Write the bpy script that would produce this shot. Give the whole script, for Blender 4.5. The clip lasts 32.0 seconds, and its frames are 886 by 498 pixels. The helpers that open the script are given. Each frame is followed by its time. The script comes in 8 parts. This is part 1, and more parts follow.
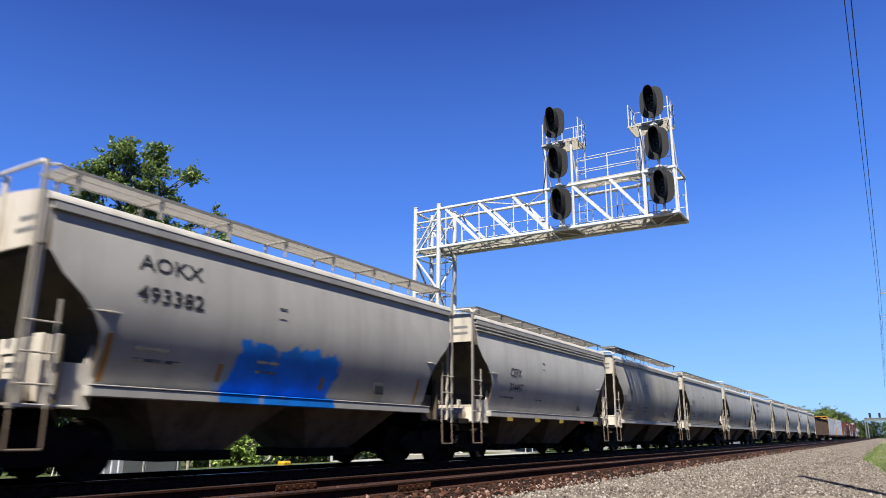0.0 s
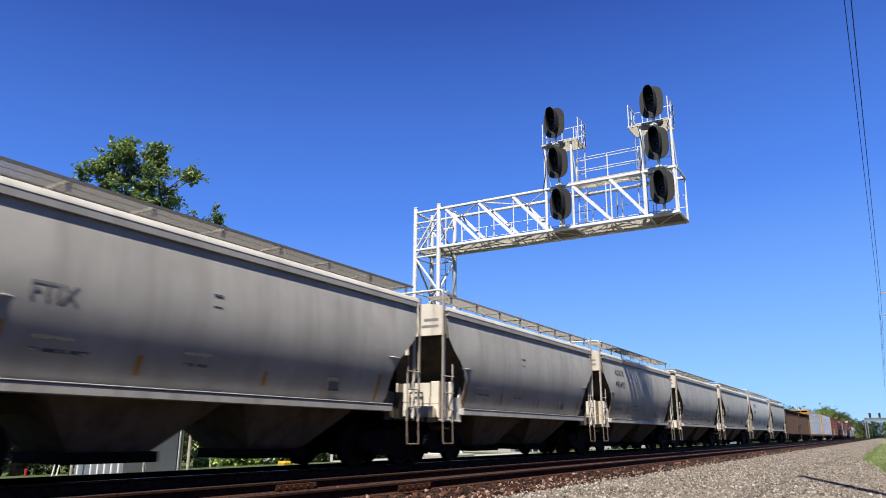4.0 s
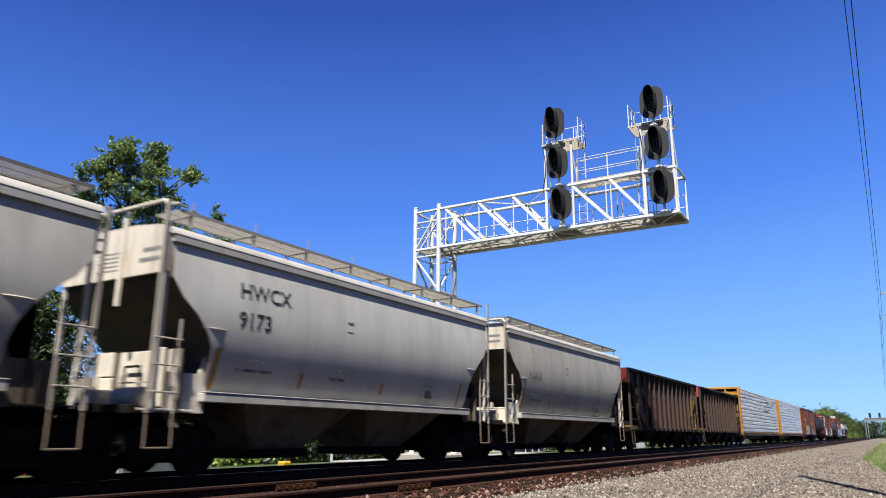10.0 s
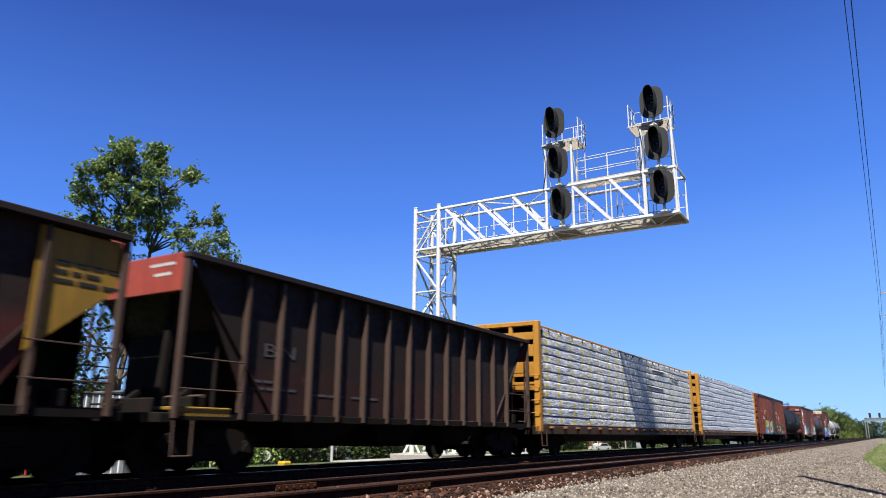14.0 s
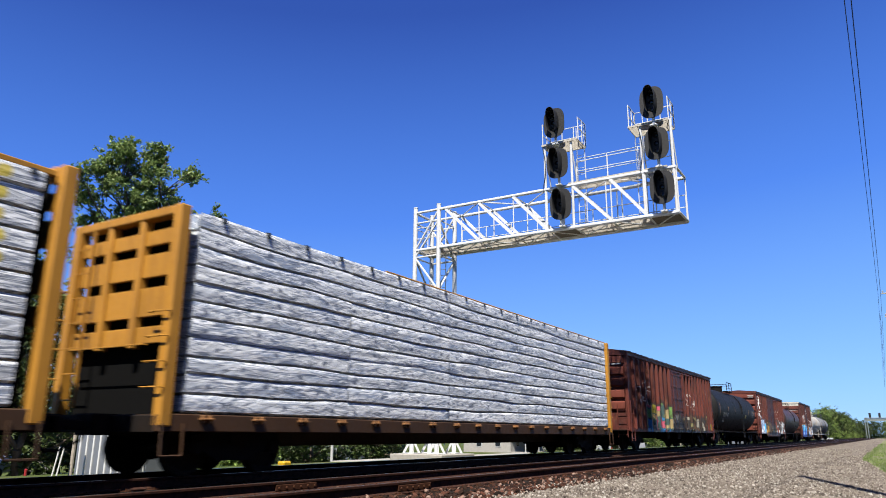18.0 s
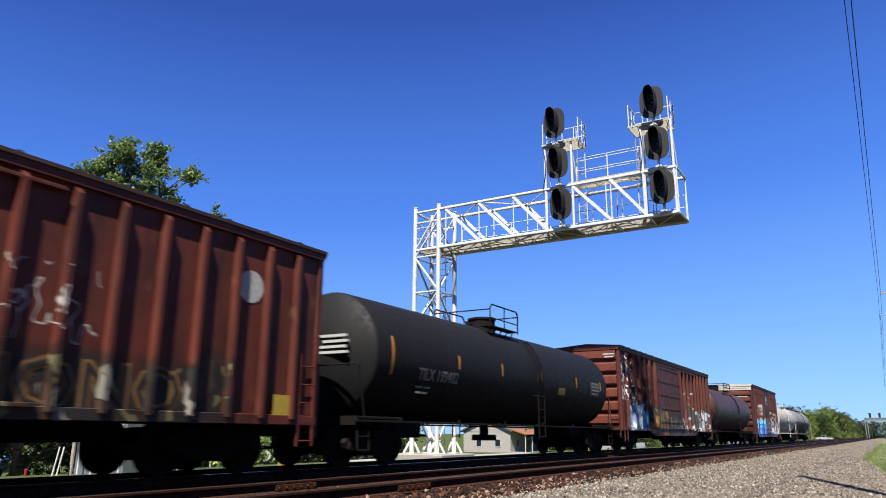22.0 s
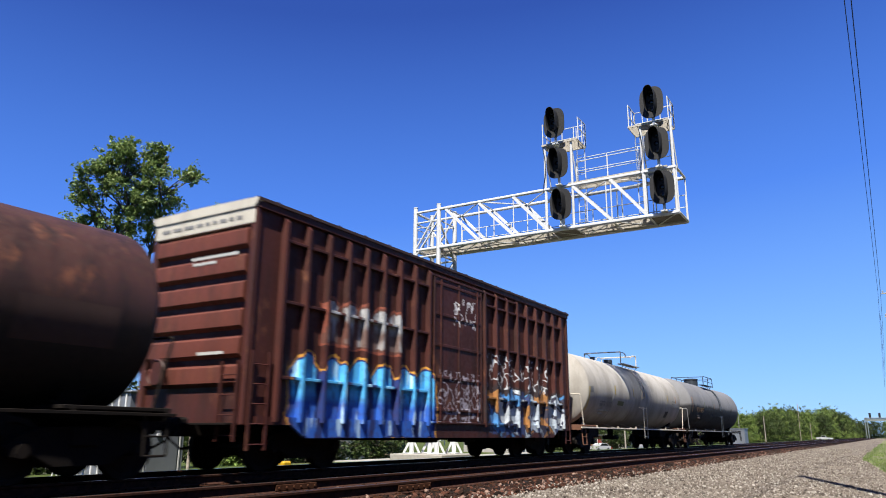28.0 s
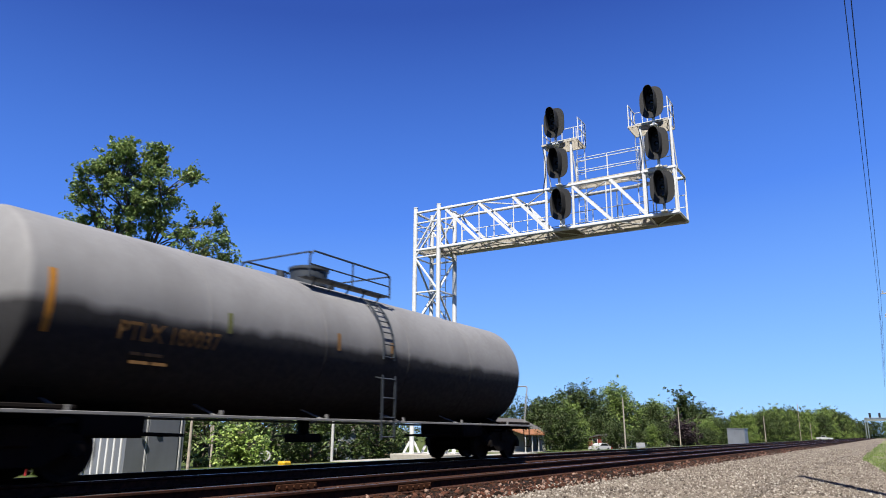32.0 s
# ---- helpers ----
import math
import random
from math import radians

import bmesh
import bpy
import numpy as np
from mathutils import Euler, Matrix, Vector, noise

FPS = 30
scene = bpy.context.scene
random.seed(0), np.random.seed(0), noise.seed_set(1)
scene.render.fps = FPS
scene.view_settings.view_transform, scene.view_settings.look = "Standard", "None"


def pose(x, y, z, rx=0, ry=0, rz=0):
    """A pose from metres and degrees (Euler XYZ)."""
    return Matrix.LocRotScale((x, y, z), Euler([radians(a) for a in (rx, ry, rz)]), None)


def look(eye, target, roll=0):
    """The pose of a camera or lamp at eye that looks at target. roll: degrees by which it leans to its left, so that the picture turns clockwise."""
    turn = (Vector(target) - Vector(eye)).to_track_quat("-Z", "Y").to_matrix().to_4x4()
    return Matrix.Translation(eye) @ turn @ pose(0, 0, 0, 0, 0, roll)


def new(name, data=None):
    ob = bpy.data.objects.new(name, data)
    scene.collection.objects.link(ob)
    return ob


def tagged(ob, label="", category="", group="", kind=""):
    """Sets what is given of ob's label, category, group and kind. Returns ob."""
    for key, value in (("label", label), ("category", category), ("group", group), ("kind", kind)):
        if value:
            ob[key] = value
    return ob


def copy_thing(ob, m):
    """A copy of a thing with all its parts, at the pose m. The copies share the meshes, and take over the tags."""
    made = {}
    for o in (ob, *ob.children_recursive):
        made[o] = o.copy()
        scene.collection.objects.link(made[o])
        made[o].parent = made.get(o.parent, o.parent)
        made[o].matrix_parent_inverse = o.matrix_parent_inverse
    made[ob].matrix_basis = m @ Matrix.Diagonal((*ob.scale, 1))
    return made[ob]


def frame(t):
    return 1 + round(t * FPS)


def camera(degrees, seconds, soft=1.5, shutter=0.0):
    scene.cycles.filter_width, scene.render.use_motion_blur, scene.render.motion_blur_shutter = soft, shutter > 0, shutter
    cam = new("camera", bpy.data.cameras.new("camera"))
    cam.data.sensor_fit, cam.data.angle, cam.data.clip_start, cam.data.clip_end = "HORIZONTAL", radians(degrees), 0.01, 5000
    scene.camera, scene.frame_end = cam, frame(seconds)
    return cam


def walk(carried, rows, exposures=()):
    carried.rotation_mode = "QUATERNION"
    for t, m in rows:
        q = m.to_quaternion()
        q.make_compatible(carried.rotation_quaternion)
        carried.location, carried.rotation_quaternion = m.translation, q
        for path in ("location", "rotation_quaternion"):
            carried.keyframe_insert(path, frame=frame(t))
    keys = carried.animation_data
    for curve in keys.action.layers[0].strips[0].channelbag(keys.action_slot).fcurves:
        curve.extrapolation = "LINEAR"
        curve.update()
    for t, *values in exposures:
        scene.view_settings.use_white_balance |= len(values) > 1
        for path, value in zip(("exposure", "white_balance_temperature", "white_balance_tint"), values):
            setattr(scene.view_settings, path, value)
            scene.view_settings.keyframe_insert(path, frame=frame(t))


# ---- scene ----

# ---- camera: a low tripod beside the near track, rail top is z = 0 ----
EYE = Vector((0.0, 0.0, 0.735))
YAW, TILT, LEAN = radians(31.53), radians(14.61), 0.45
AIM = EYE + Vector((math.cos(YAW) * math.cos(TILT), math.sin(YAW) * math.cos(TILT), math.sin(TILT)))
cam = camera(64.2, 32.0, soft=0.95, shutter=0.3)
STAND = look(EYE, AIM, LEAN)
walk(cam, [(0.0, STAND), (32.0, STAND)], exposures=[(0.0, 1.35), (32.0, 1.35)])

# ---- sky and sun: the sun stands high behind the camera, a little to its right ----
SUN_AZ, SUN_EL = radians(20), radians(57.4)
to_sun = Vector((-math.cos(SUN_AZ) * math.cos(SUN_EL), -math.sin(SUN_AZ) * math.cos(SUN_EL), math.sin(SUN_EL)))
world = bpy.data.worlds.new("sky")
scene.world = world
world.use_nodes = True
wn = world.node_tree.nodes
sky = wn.new("ShaderNodeTexSky")
sky.sky_type, sky.sun_disc = "NISHITA", False
sky.sun_elevation, sky.sun_rotation = SUN_EL, math.atan2(to_sun.x, to_sun.y)
sky.air_density, sky.dust_density, sky.ozone_density, sky.altitude = 1.0, 0.15, 4.0, 200
way = wn.new("ShaderNodeTexCoord")
high = wn.new("ShaderNodeSeparateXYZ")
blue = wn.new("ShaderNodeValToRGB")
stops = [blue.color_ramp.elements[0], blue.color_ramp.elements[1]] + [blue.color_ramp.elements.new(q) for q in (0.12, 0.3, 0.55)]
for e, (p, c) in zip(stops, ((0.0, (0.1134, 0.2646, 0.5229, 1)), (0.12, (0.0756, 0.2079, 0.5292, 1)), (0.3, (0.0290, 0.1058, 0.4127, 1)), (0.55, (0.0069, 0.0315, 0.1953, 1)), (1.0, (0.0044, 0.0189, 0.1260, 1)))):
    e.position, e.color = p, c
clear = wn.new("ShaderNodeBackground")
both = wn.new("ShaderNodeMixShader")
both.inputs[0].default_value = 0.75
wl = world.node_tree.links
wl.new(way.outputs["Generated"], high.inputs[0])
lean = wn.new("ShaderNodeMath")
lean.operation = "MULTIPLY_ADD"
lean.inputs[1].default_value = 0.07
deep = wn.new("ShaderNodeMath")
deep.operation = "SUBTRACT"
deep.inputs[1].default_value = 0.0256
wl.new(high.outputs[1], lean.inputs[0])
wl.new(high.outputs[2], lean.inputs[2])
wl.new(lean.outputs[0], deep.inputs[0])
wl.new(deep.outputs[0], blue.inputs[0])
wl.new(blue.outputs[0], clear.inputs[0])
wl.new(sky.outputs[0], wn["Background"].inputs[0])
wn["Background"].inputs[1].default_value = 0.041
wl.new(wn["Background"].outputs[0], both.inputs[1])
wl.new(clear.outputs[0], both.inputs[2])
wl.new(both.outputs[0], wn["World Output"].inputs[0])
sun_data = bpy.data.lights.new("sun", "SUN")
sun_data.energy, sun_data.angle, sun_data.color = 4.9, radians(0.53), (1.0, 0.95, 0.86)
sun = new("sun", sun_data)
sun.matrix_world = look(to_sun * 200, (0, 0, 0))

# ---- mesh building ----
class Mesh:
    """Vertices and faces gathered for one part."""

    def __init__(self):
        self.v, self.f = [], []

    def poly(self, pts, faces):
        n = len(self.v)
        self.v += [tuple(p) for p in pts]
        self.f += [tuple(n + i for i in f) for f in faces]

    def solid(self, pts, faces):
        """A convex solid: every face is turned outwards."""
        pts = [Vector(p) for p in pts]
        mid = sum(pts, Vector()) / len(pts)
        out = []
        for f in faces:
            a, b, c = pts[f[0]], pts[f[1]], pts[f[2]]
            out.append(f if (b - a).cross(c - b).dot(sum((pts[i] for i in f), Vector()) / len(f) - mid) > 0 else tuple(reversed(f)))
        self.poly(pts, out)

    def box(self, x0, x1, y0, y1, z0, z1, b=0.0):
        """A box, with chamfered edges where b is given."""
        c = Vector(((x0 + x1) / 2, (y0 + y1) / 2, (z0 + z1) / 2))
        h = (abs(x1 - x0) / 2, abs(y1 - y0) / 2, abs(z1 - z0) / 2)
        S = [(sx, sy, sz) for sx in (-1, 1) for sy in (-1, 1) for sz in (-1, 1)]
        if not b:
            self.solid([c + Vector((s[0] * h[0], s[1] * h[1], s[2] * h[2])) for s in S],
                       [(0, 1, 3, 2), (4, 5, 7, 6), (0, 1, 5, 4), (2, 3, 7, 6), (0, 2, 6, 4), (1, 3, 7, 5)])
            return
        b = min(b, min(h) * 0.9)
        pts, idx = [], {}
        for s in S:
            for a in range(3):
                idx[s, a] = len(pts)
                pts.append(c + Vector([s[k] * (h[k] if k == a else h[k] - b) for k in range(3)]))
        faces = []
        for a in range(3):
            u, w = [k for k in range(3) if k != a]
            for sg in (-1, 1):
                ring = []
                for su, sw in ((-1, -1), (1, -1), (1, 1), (-1, 1)):
                    s = [0, 0, 0]
                    s[a], s[u], s[w] = sg, su, sw
                    ring.append(idx[tuple(s), a])
                faces.append(tuple(ring))
            for su in (-1, 1):
                for sw in (-1, 1):
                    s0, s1 = [0, 0, 0], [0, 0, 0]
                    s0[a], s1[a] = -1, 1
                    s0[u] = s1[u] = su
                    s0[w] = s1[w] = sw
                    faces.append((idx[tuple(s0), u], idx[tuple(s1), u], idx[tuple(s1), w], idx[tuple(s0), w]))
        for s in S:
            faces.append((idx[s, 0], idx[s, 1], idx[s, 2]))
        self.solid(pts, faces)

    def bar(self, a, b, r, n=6, r2=None):
        """A round bar from a to b."""
        a, b = Vector(a), Vector(b)
        q = (b - a).to_track_quat("Z", "Y")
        r2 = r if r2 is None else r2
        ring = [Vector((math.cos(2 * math.pi * (i + 0.5) / n), math.sin(2 * math.pi * (i + 0.5) / n), 0)) for i in range(n)]
        pts = [a + q @ (p * r) for p in ring] + [b + q @ (p * r2) for p in ring]
        self.poly(pts, [(i, (i + 1) % n, n + (i + 1) % n, n + i) for i in range(n)] + [tuple(range(n - 1, -1, -1)), tuple(range(n, 2 * n))])

    def flat(self, a, b, w, t, up=(0, 0, 1)):
        """A flat or square bar from a to b: w across, t along up."""
        a, b = Vector(a), Vector(b)
        d = (b - a).normalized()
        s = d.cross(Vector(up))
        s = (s if s.length > 1e-4 else d.cross(Vector((1, 0, 0)))).normalized()
        u = s.cross(d)
        pts = [e + s * (i * w / 2) + u * (k * t / 2) for e in (a, b) for i, k in ((-1, -1), (1, -1), (1, 1), (-1, 1))]
        self.solid(pts, [(0, 1, 2, 3), (4, 5, 6, 7), (0, 1, 5, 4), (1, 2, 6, 5), (2, 3, 7, 6), (3, 0, 4, 7)])

    def pipe(self, pts, r, n=6):
        for a, b in zip(pts[:-1], pts[1:]):
            self.bar(a, b, r, n)

    def prism(self, poly, axis, lo, hi):
        """A plate of the given outline. axis 'y': outline is (x, z); 'x': (y, z); 'z': (x, y)."""
        put = {"y": lambda p, k: (p[0], k, p[1]), "x": lambda p, k: (k, p[0], p[1]), "z": lambda p, k: (p[0], p[1], k)}[axis]
        n = len(poly)
        area = sum(poly[i][0] * poly[(i + 1) % n][1] - poly[(i + 1) % n][0] * poly[i][1] for i in range(n))
        if (area > 0) == (axis == "y"):
            poly = poly[::-1]
        self.poly([put(p, lo) for p in poly] + [put(p, hi) for p in poly],
                  [tuple(range(n - 1, -1, -1)), tuple(range(n, 2 * n))] + [(i, (i + 1) % n, n + (i + 1) % n, n + i) for i in range(n)])

    def lathe(self, prof, axis_from, axis_dir, n=24):
        """Rings of (along, radius) round an axis; radius 0 closes it."""
        o, d = Vector(axis_from), Vector(axis_dir).normalized()
        q = d.to_track_quat("Z", "Y")
        base = len(self.v)
        rings = []
        for s, r in prof:
            if r < 1e-5:
                rings.append([len(self.v)])
                self.v.append(tuple(o + d * s))
            else:
                rings.append(list(range(len(self.v), len(self.v) + n)))
                self.v += [tuple(o + d * s + q @ Vector((r * math.cos(2 * math.pi * i / n), r * math.sin(2 * math.pi * i / n), 0))) for i in range(n)]
        for A, B in zip(rings[:-1], rings[1:]):
            for i in range(n):
                j = (i + 1) % n
                if len(A) == 1 and len(B) == 1:
                    continue
                if len(A) == 1:
                    self.f.append((A[0], B[j], B[i]))
                elif len(B) == 1:
                    self.f.append((A[i], A[j], B[0]))
                else:
                    self.f.append((A[i], A[j], B[j], B[i]))

    def make(self, name, material, sharp=32):
        me = bpy.data.meshes.new(name)
        me.from_pydata(self.v, [], self.f)
        me.materials.append(material)
        if sharp:
            me.polygons.foreach_set("use_smooth", [True] * len(me.polygons))
            me.set_sharp_from_angle(angle=radians(sharp))
        me.update()
        return me


def part(name, mesh, material, parent=None, label="", sharp=32, at=None):
    """One mesh object, under a thing or a part where one is given."""
    ob = new(name, mesh.make(name, material, sharp) if isinstance(mesh, Mesh) else mesh)
    if parent:
        ob.parent = parent
    if at:
        ob.matrix_basis = at
    return tagged(ob, label)


def thing(name, label, category, group="", kind="", at=None):
    ob = new(name)
    ob.empty_display_size = 0.3
    if at:
        ob.matrix_basis = at
    return tagged(ob, label, category, group, kind)


def matt(*materials):
    """Soot, dust and old timber hardly shine."""
    for q in materials:
        q.node_tree.nodes["Principled BSDF"].inputs["Specular IOR Level"].default_value = 0.06


def lettering(words, size, x, y, z, material, parent, name="lettering", squeeze=1.0, bold=0.0, end=False, flank=None):
    """Painted words on a side that faces -y (or, with end, on an end that faces -x)."""
    cu = bpy.data.curves.new(name, "FONT")
    cu.body, cu.size, cu.extrude, cu.offset = words, size, 0.001, bold
    cu.resolution_u = 2
    tmp = bpy.data.objects.new("tmp", cu)
    me = bpy.data.meshes.new_from_object(tmp)
    bpy.data.objects.remove(tmp)
    turn = pose(0, 0, 0, 90, 0, -90 if end else 0)
    me.transform(Matrix.Translation((x, y, z)) @ turn @ Matrix.Diagonal((squeeze, 1, 1, 1)))
    if flank:
        for q in me.vertices:
            q.co.y = flank(q.co.z) + (q.co.y - y)
    me.materials.clear()
    me.materials.append(material)
    return part(name, me, material, parent)


# ---- materials ----
DUSK = 0.52    # all paints are this much greyer than new

def nodes_of(name):
    m = bpy.data.materials.new(name)
    m.use_nodes = True
    nt = m.node_tree
    nt.nodes["Principled BSDF"].inputs["Specular IOR Level"].default_value = 0.3
    return m, nt, nt.nodes, nt.links, nt.nodes["Principled BSDF"]


def ramp(nt, src, stops):
    r = nt.nodes.new("ShaderNodeValToRGB")
    while len(r.color_ramp.elements) < len(stops):
        r.color_ramp.elements.new(0.5)
    for e, (p, c) in zip(r.color_ramp.elements, stops):
        e.position, e.color = p, (*c, 1) if len(c) == 3 else c
    nt.links.new(src, r.inputs[0])
    return r.outputs[0]


def blend(nt, fac, a, b, how="MIX"):
    n = nt.nodes.new("ShaderNodeMix")
    n.data_type, n.blend_type = "RGBA", how
    for s, val in ((0, fac), (6, a), (7, b)):
        if isinstance(val, (int, float)):
            n.inputs[s].default_value = val
        elif isinstance(val, tuple):
            n.inputs[s].default_value = (*val, 1)
        else:
            nt.links.new(val, n.inputs[s])
    return n.outputs[2]


def noisy(nt, scale, detail=4.0, rough=0.55, stretch=(1, 1, 1), where="Object"):
    co = nt.nodes.new("ShaderNodeTexCoord")
    mp = nt.nodes.new("ShaderNodeMapping")
    mp.inputs["Scale"].default_value = stretch
    nt.links.new(co.outputs[where], mp.inputs[0])
    n = nt.nodes.new("ShaderNodeTexNoise")
    n.inputs["Scale"].default_value, n.inputs["Detail"].default_value, n.inputs["Roughness"].default_value = scale, detail, rough
    nt.links.new(mp.outputs[0], n.inputs[0])
    return n.outputs[0]


def relief(nt, src, bsdf, strength, distance):
    b = nt.nodes.new("ShaderNodeBump")
    b.inputs["Strength"].default_value, b.inputs["Distance"].default_value = strength, distance
    nt.links.new(src, b.inputs["Height"])
    nt.links.new(b.outputs[0], bsdf.inputs["Normal"])


def paint(name, base, grime=(0.05, 0.045, 0.04), dirt=0.45, rough=0.5, streak=(0.6, 0.6, 0.12), vary=0.12, metal=0.0, rust=0.0, dents=0.004):
    """Weathered paint: broad fading, streaks that run down, fine grain, and rust where asked for."""
    m, nt, N, L, bsdf = nodes_of(name)
    base, grime = tuple(c * DUSK for c in base), tuple(c * DUSK for c in grime)
    fade = noisy(nt, 0.7, 3)
    lo = tuple(max(0, c * (1 - vary)) for c in base)
    hi = tuple(min(1, c * (1 + vary)) for c in base)
    col = ramp(nt, fade, [(0.3, lo), (0.7, hi)])
    st = ramp(nt, noisy(nt, 5.0, 5, 0.6, streak), [(0.45, (0, 0, 0)), (0.75, (dirt, dirt, dirt))])
    col = blend(nt, st, col, grime)
    fine = ramp(nt, noisy(nt, 38.0, 4, 0.7), [(0.5, (0, 0, 0)), (0.8, (dirt * 0.5,) * 3)])
    col = blend(nt, fine, col, grime)
    if rust:
        ru = ramp(nt, noisy(nt, 2.2, 7, 0.68, (1, 1, 0.5)), [(0.62 - 0.16 * rust, (0, 0, 0)), (0.72, (0.9, 0.9, 0.9))])
        col = blend(nt, ru, col, (0.13, 0.05, 0.025))
    L.new(col, bsdf.inputs["Base Color"])
    L.new(ramp(nt, noisy(nt, 9.0, 3), [(0.3, (rough - 0.1,) * 3), (0.7, (rough + 0.15,) * 3)]), bsdf.inputs["Roughness"])
    bsdf.inputs["Metallic"].default_value = metal
    relief(nt, noisy(nt, 3.0, 4, 0.5), bsdf, 0.35, dents)
    return m


def plain(name, base, rough=0.5, metal=0.0, vary=0.15, scale=12.0, bump=0.0):
    m, nt, N, L, bsdf = nodes_of(name)
    base = tuple(c * DUSK for c in base)
    col = ramp(nt, noisy(nt, scale, 4), [(0.3, tuple(c * (1 - vary) for c in base)), (0.7, tuple(min(1, c * (1 + vary)) for c in base))])
    L.new(col, bsdf.inputs["Base Color"])
    bsdf.inputs["Roughness"].default_value, bsdf.inputs["Metallic"].default_value = rough, metal
    if bump:
        relief(nt, noisy(nt, scale * 2, 4), bsdf, 0.5, bump)
    return m

HOPPER = paint("hopper_grey_paint", (0.57, 0.545, 0.50), (0.16, 0.14, 0.12), 0.3, 0.55, (0.5, 0.5, 0.05), 0.14, dents=0.006)
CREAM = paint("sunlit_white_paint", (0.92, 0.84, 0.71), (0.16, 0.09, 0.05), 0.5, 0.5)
SILL = paint("pale_sill_paint", (0.60, 0.57, 0.52), (0.14, 0.10, 0.07), 0.4, 0.5)
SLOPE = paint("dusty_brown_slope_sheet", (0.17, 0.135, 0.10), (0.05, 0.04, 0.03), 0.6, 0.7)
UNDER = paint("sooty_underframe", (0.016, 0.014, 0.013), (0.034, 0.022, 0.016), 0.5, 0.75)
GRATE = plain("galvanised_walkway", (0.40, 0.375, 0.34), 0.6, 0.1)
BAY = paint("dusty_hopper_bay", (0.30, 0.26, 0.21), (0.03, 0.026, 0.02), 0.6, 0.65)
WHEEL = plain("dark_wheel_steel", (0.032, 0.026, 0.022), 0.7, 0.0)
BLACKP = plain("black_lettering", (0.03, 0.03, 0.032), 0.6)
WHITEP = plain("white_lettering", (0.62, 0.62, 0.60), 0.6)
GREYP = plain("faded_grey_lettering", (0.26, 0.26, 0.26), 0.6)
ORANGE = plain("orange_reflective_strip", (0.55, 0.24, 0.03), 0.5)
YELLOWP = plain("yellow_plate", (0.62, 0.45, 0.06), 0.5)
COALRIB = paint("dusty_brown_rib", (0.085, 0.050, 0.038), (0.05, 0.03, 0.02), 0.5, 0.7)
COALRED = paint("red_end_paint", (0.42, 0.07, 0.045), (0.08, 0.03, 0.02), 0.45, 0.6)
MUSTARD = paint("mustard_end_paint", (0.42, 0.24, 0.03), (0.07, 0.04, 0.02), 0.5, 0.6)
BEAMY = paint("orange_yellow_car_paint", (0.62, 0.29, 0.035), (0.12, 0.06, 0.02), 0.45, 0.55)
BOXRED = paint("oxide_red_boxcar_paint", (0.23, 0.055, 0.034), (0.035, 0.02, 0.016), 0.55, 0.55, rust=0.12)
BOXBROWN = paint("brown_red_boxcar_paint", (0.19, 0.052, 0.034), (0.03, 0.018, 0.015), 0.6, 0.6, rust=0.2)
BOXROOF = paint("dark_roof_paint", (0.075, 0.04, 0.032), (0.03, 0.02, 0.02), 0.5, 0.6)
TANKBLACK = paint("black_tank_paint", (0.011, 0.011, 0.012), (0.026, 0.024, 0.021), 0.25, 0.62)
TANKRUST = paint("rusty_brown_tank_paint", (0.085, 0.036, 0.026), (0.012, 0.010, 0.009), 0.8, 0.5, rust=0.35)
TANKWHITE = paint("dirty_white_tank_paint", (0.60, 0.57, 0.52), (0.16, 0.12, 0.08), 0.5, 0.78, (0.25, 0.25, 0.08))
TANKGREY = paint("grey_tank_paint", (0.27, 0.27, 0.28), (0.09, 0.08, 0.08), 0.25, 0.72, (0.25, 0.25, 0.06))
SIGNAL = plain("bright_galvanised_steel", (0.86, 0.87, 0.87), 0.5, 0.0, 0.08, 6.0)
HOODBLACK = plain("flat_black_signal_paint", (0.024, 0.024, 0.025), 0.6, 0.0, 0.2)
LENS = plain("dark_signal_glass", (0.02, 0.02, 0.02), 0.08)
CONCRETE = plain("pale_concrete", (0.46, 0.43, 0.38), 0.85, 0.0, 0.18, 7.0, 0.004)
SILVER = paint("silver_shed_metal", (0.29, 0.31, 0.35), (0.2, 0.2, 0.2), 0.25, 0.4, metal=0.35)
WOODPOLE = plain("weathered_pole_wood", (0.48, 0.42, 0.35), 0.85, 0.0, 0.3, 9.0, 0.004)
WIRE = plain("dark_overhead_wire", (0.012, 0.016, 0.03), 0.6)


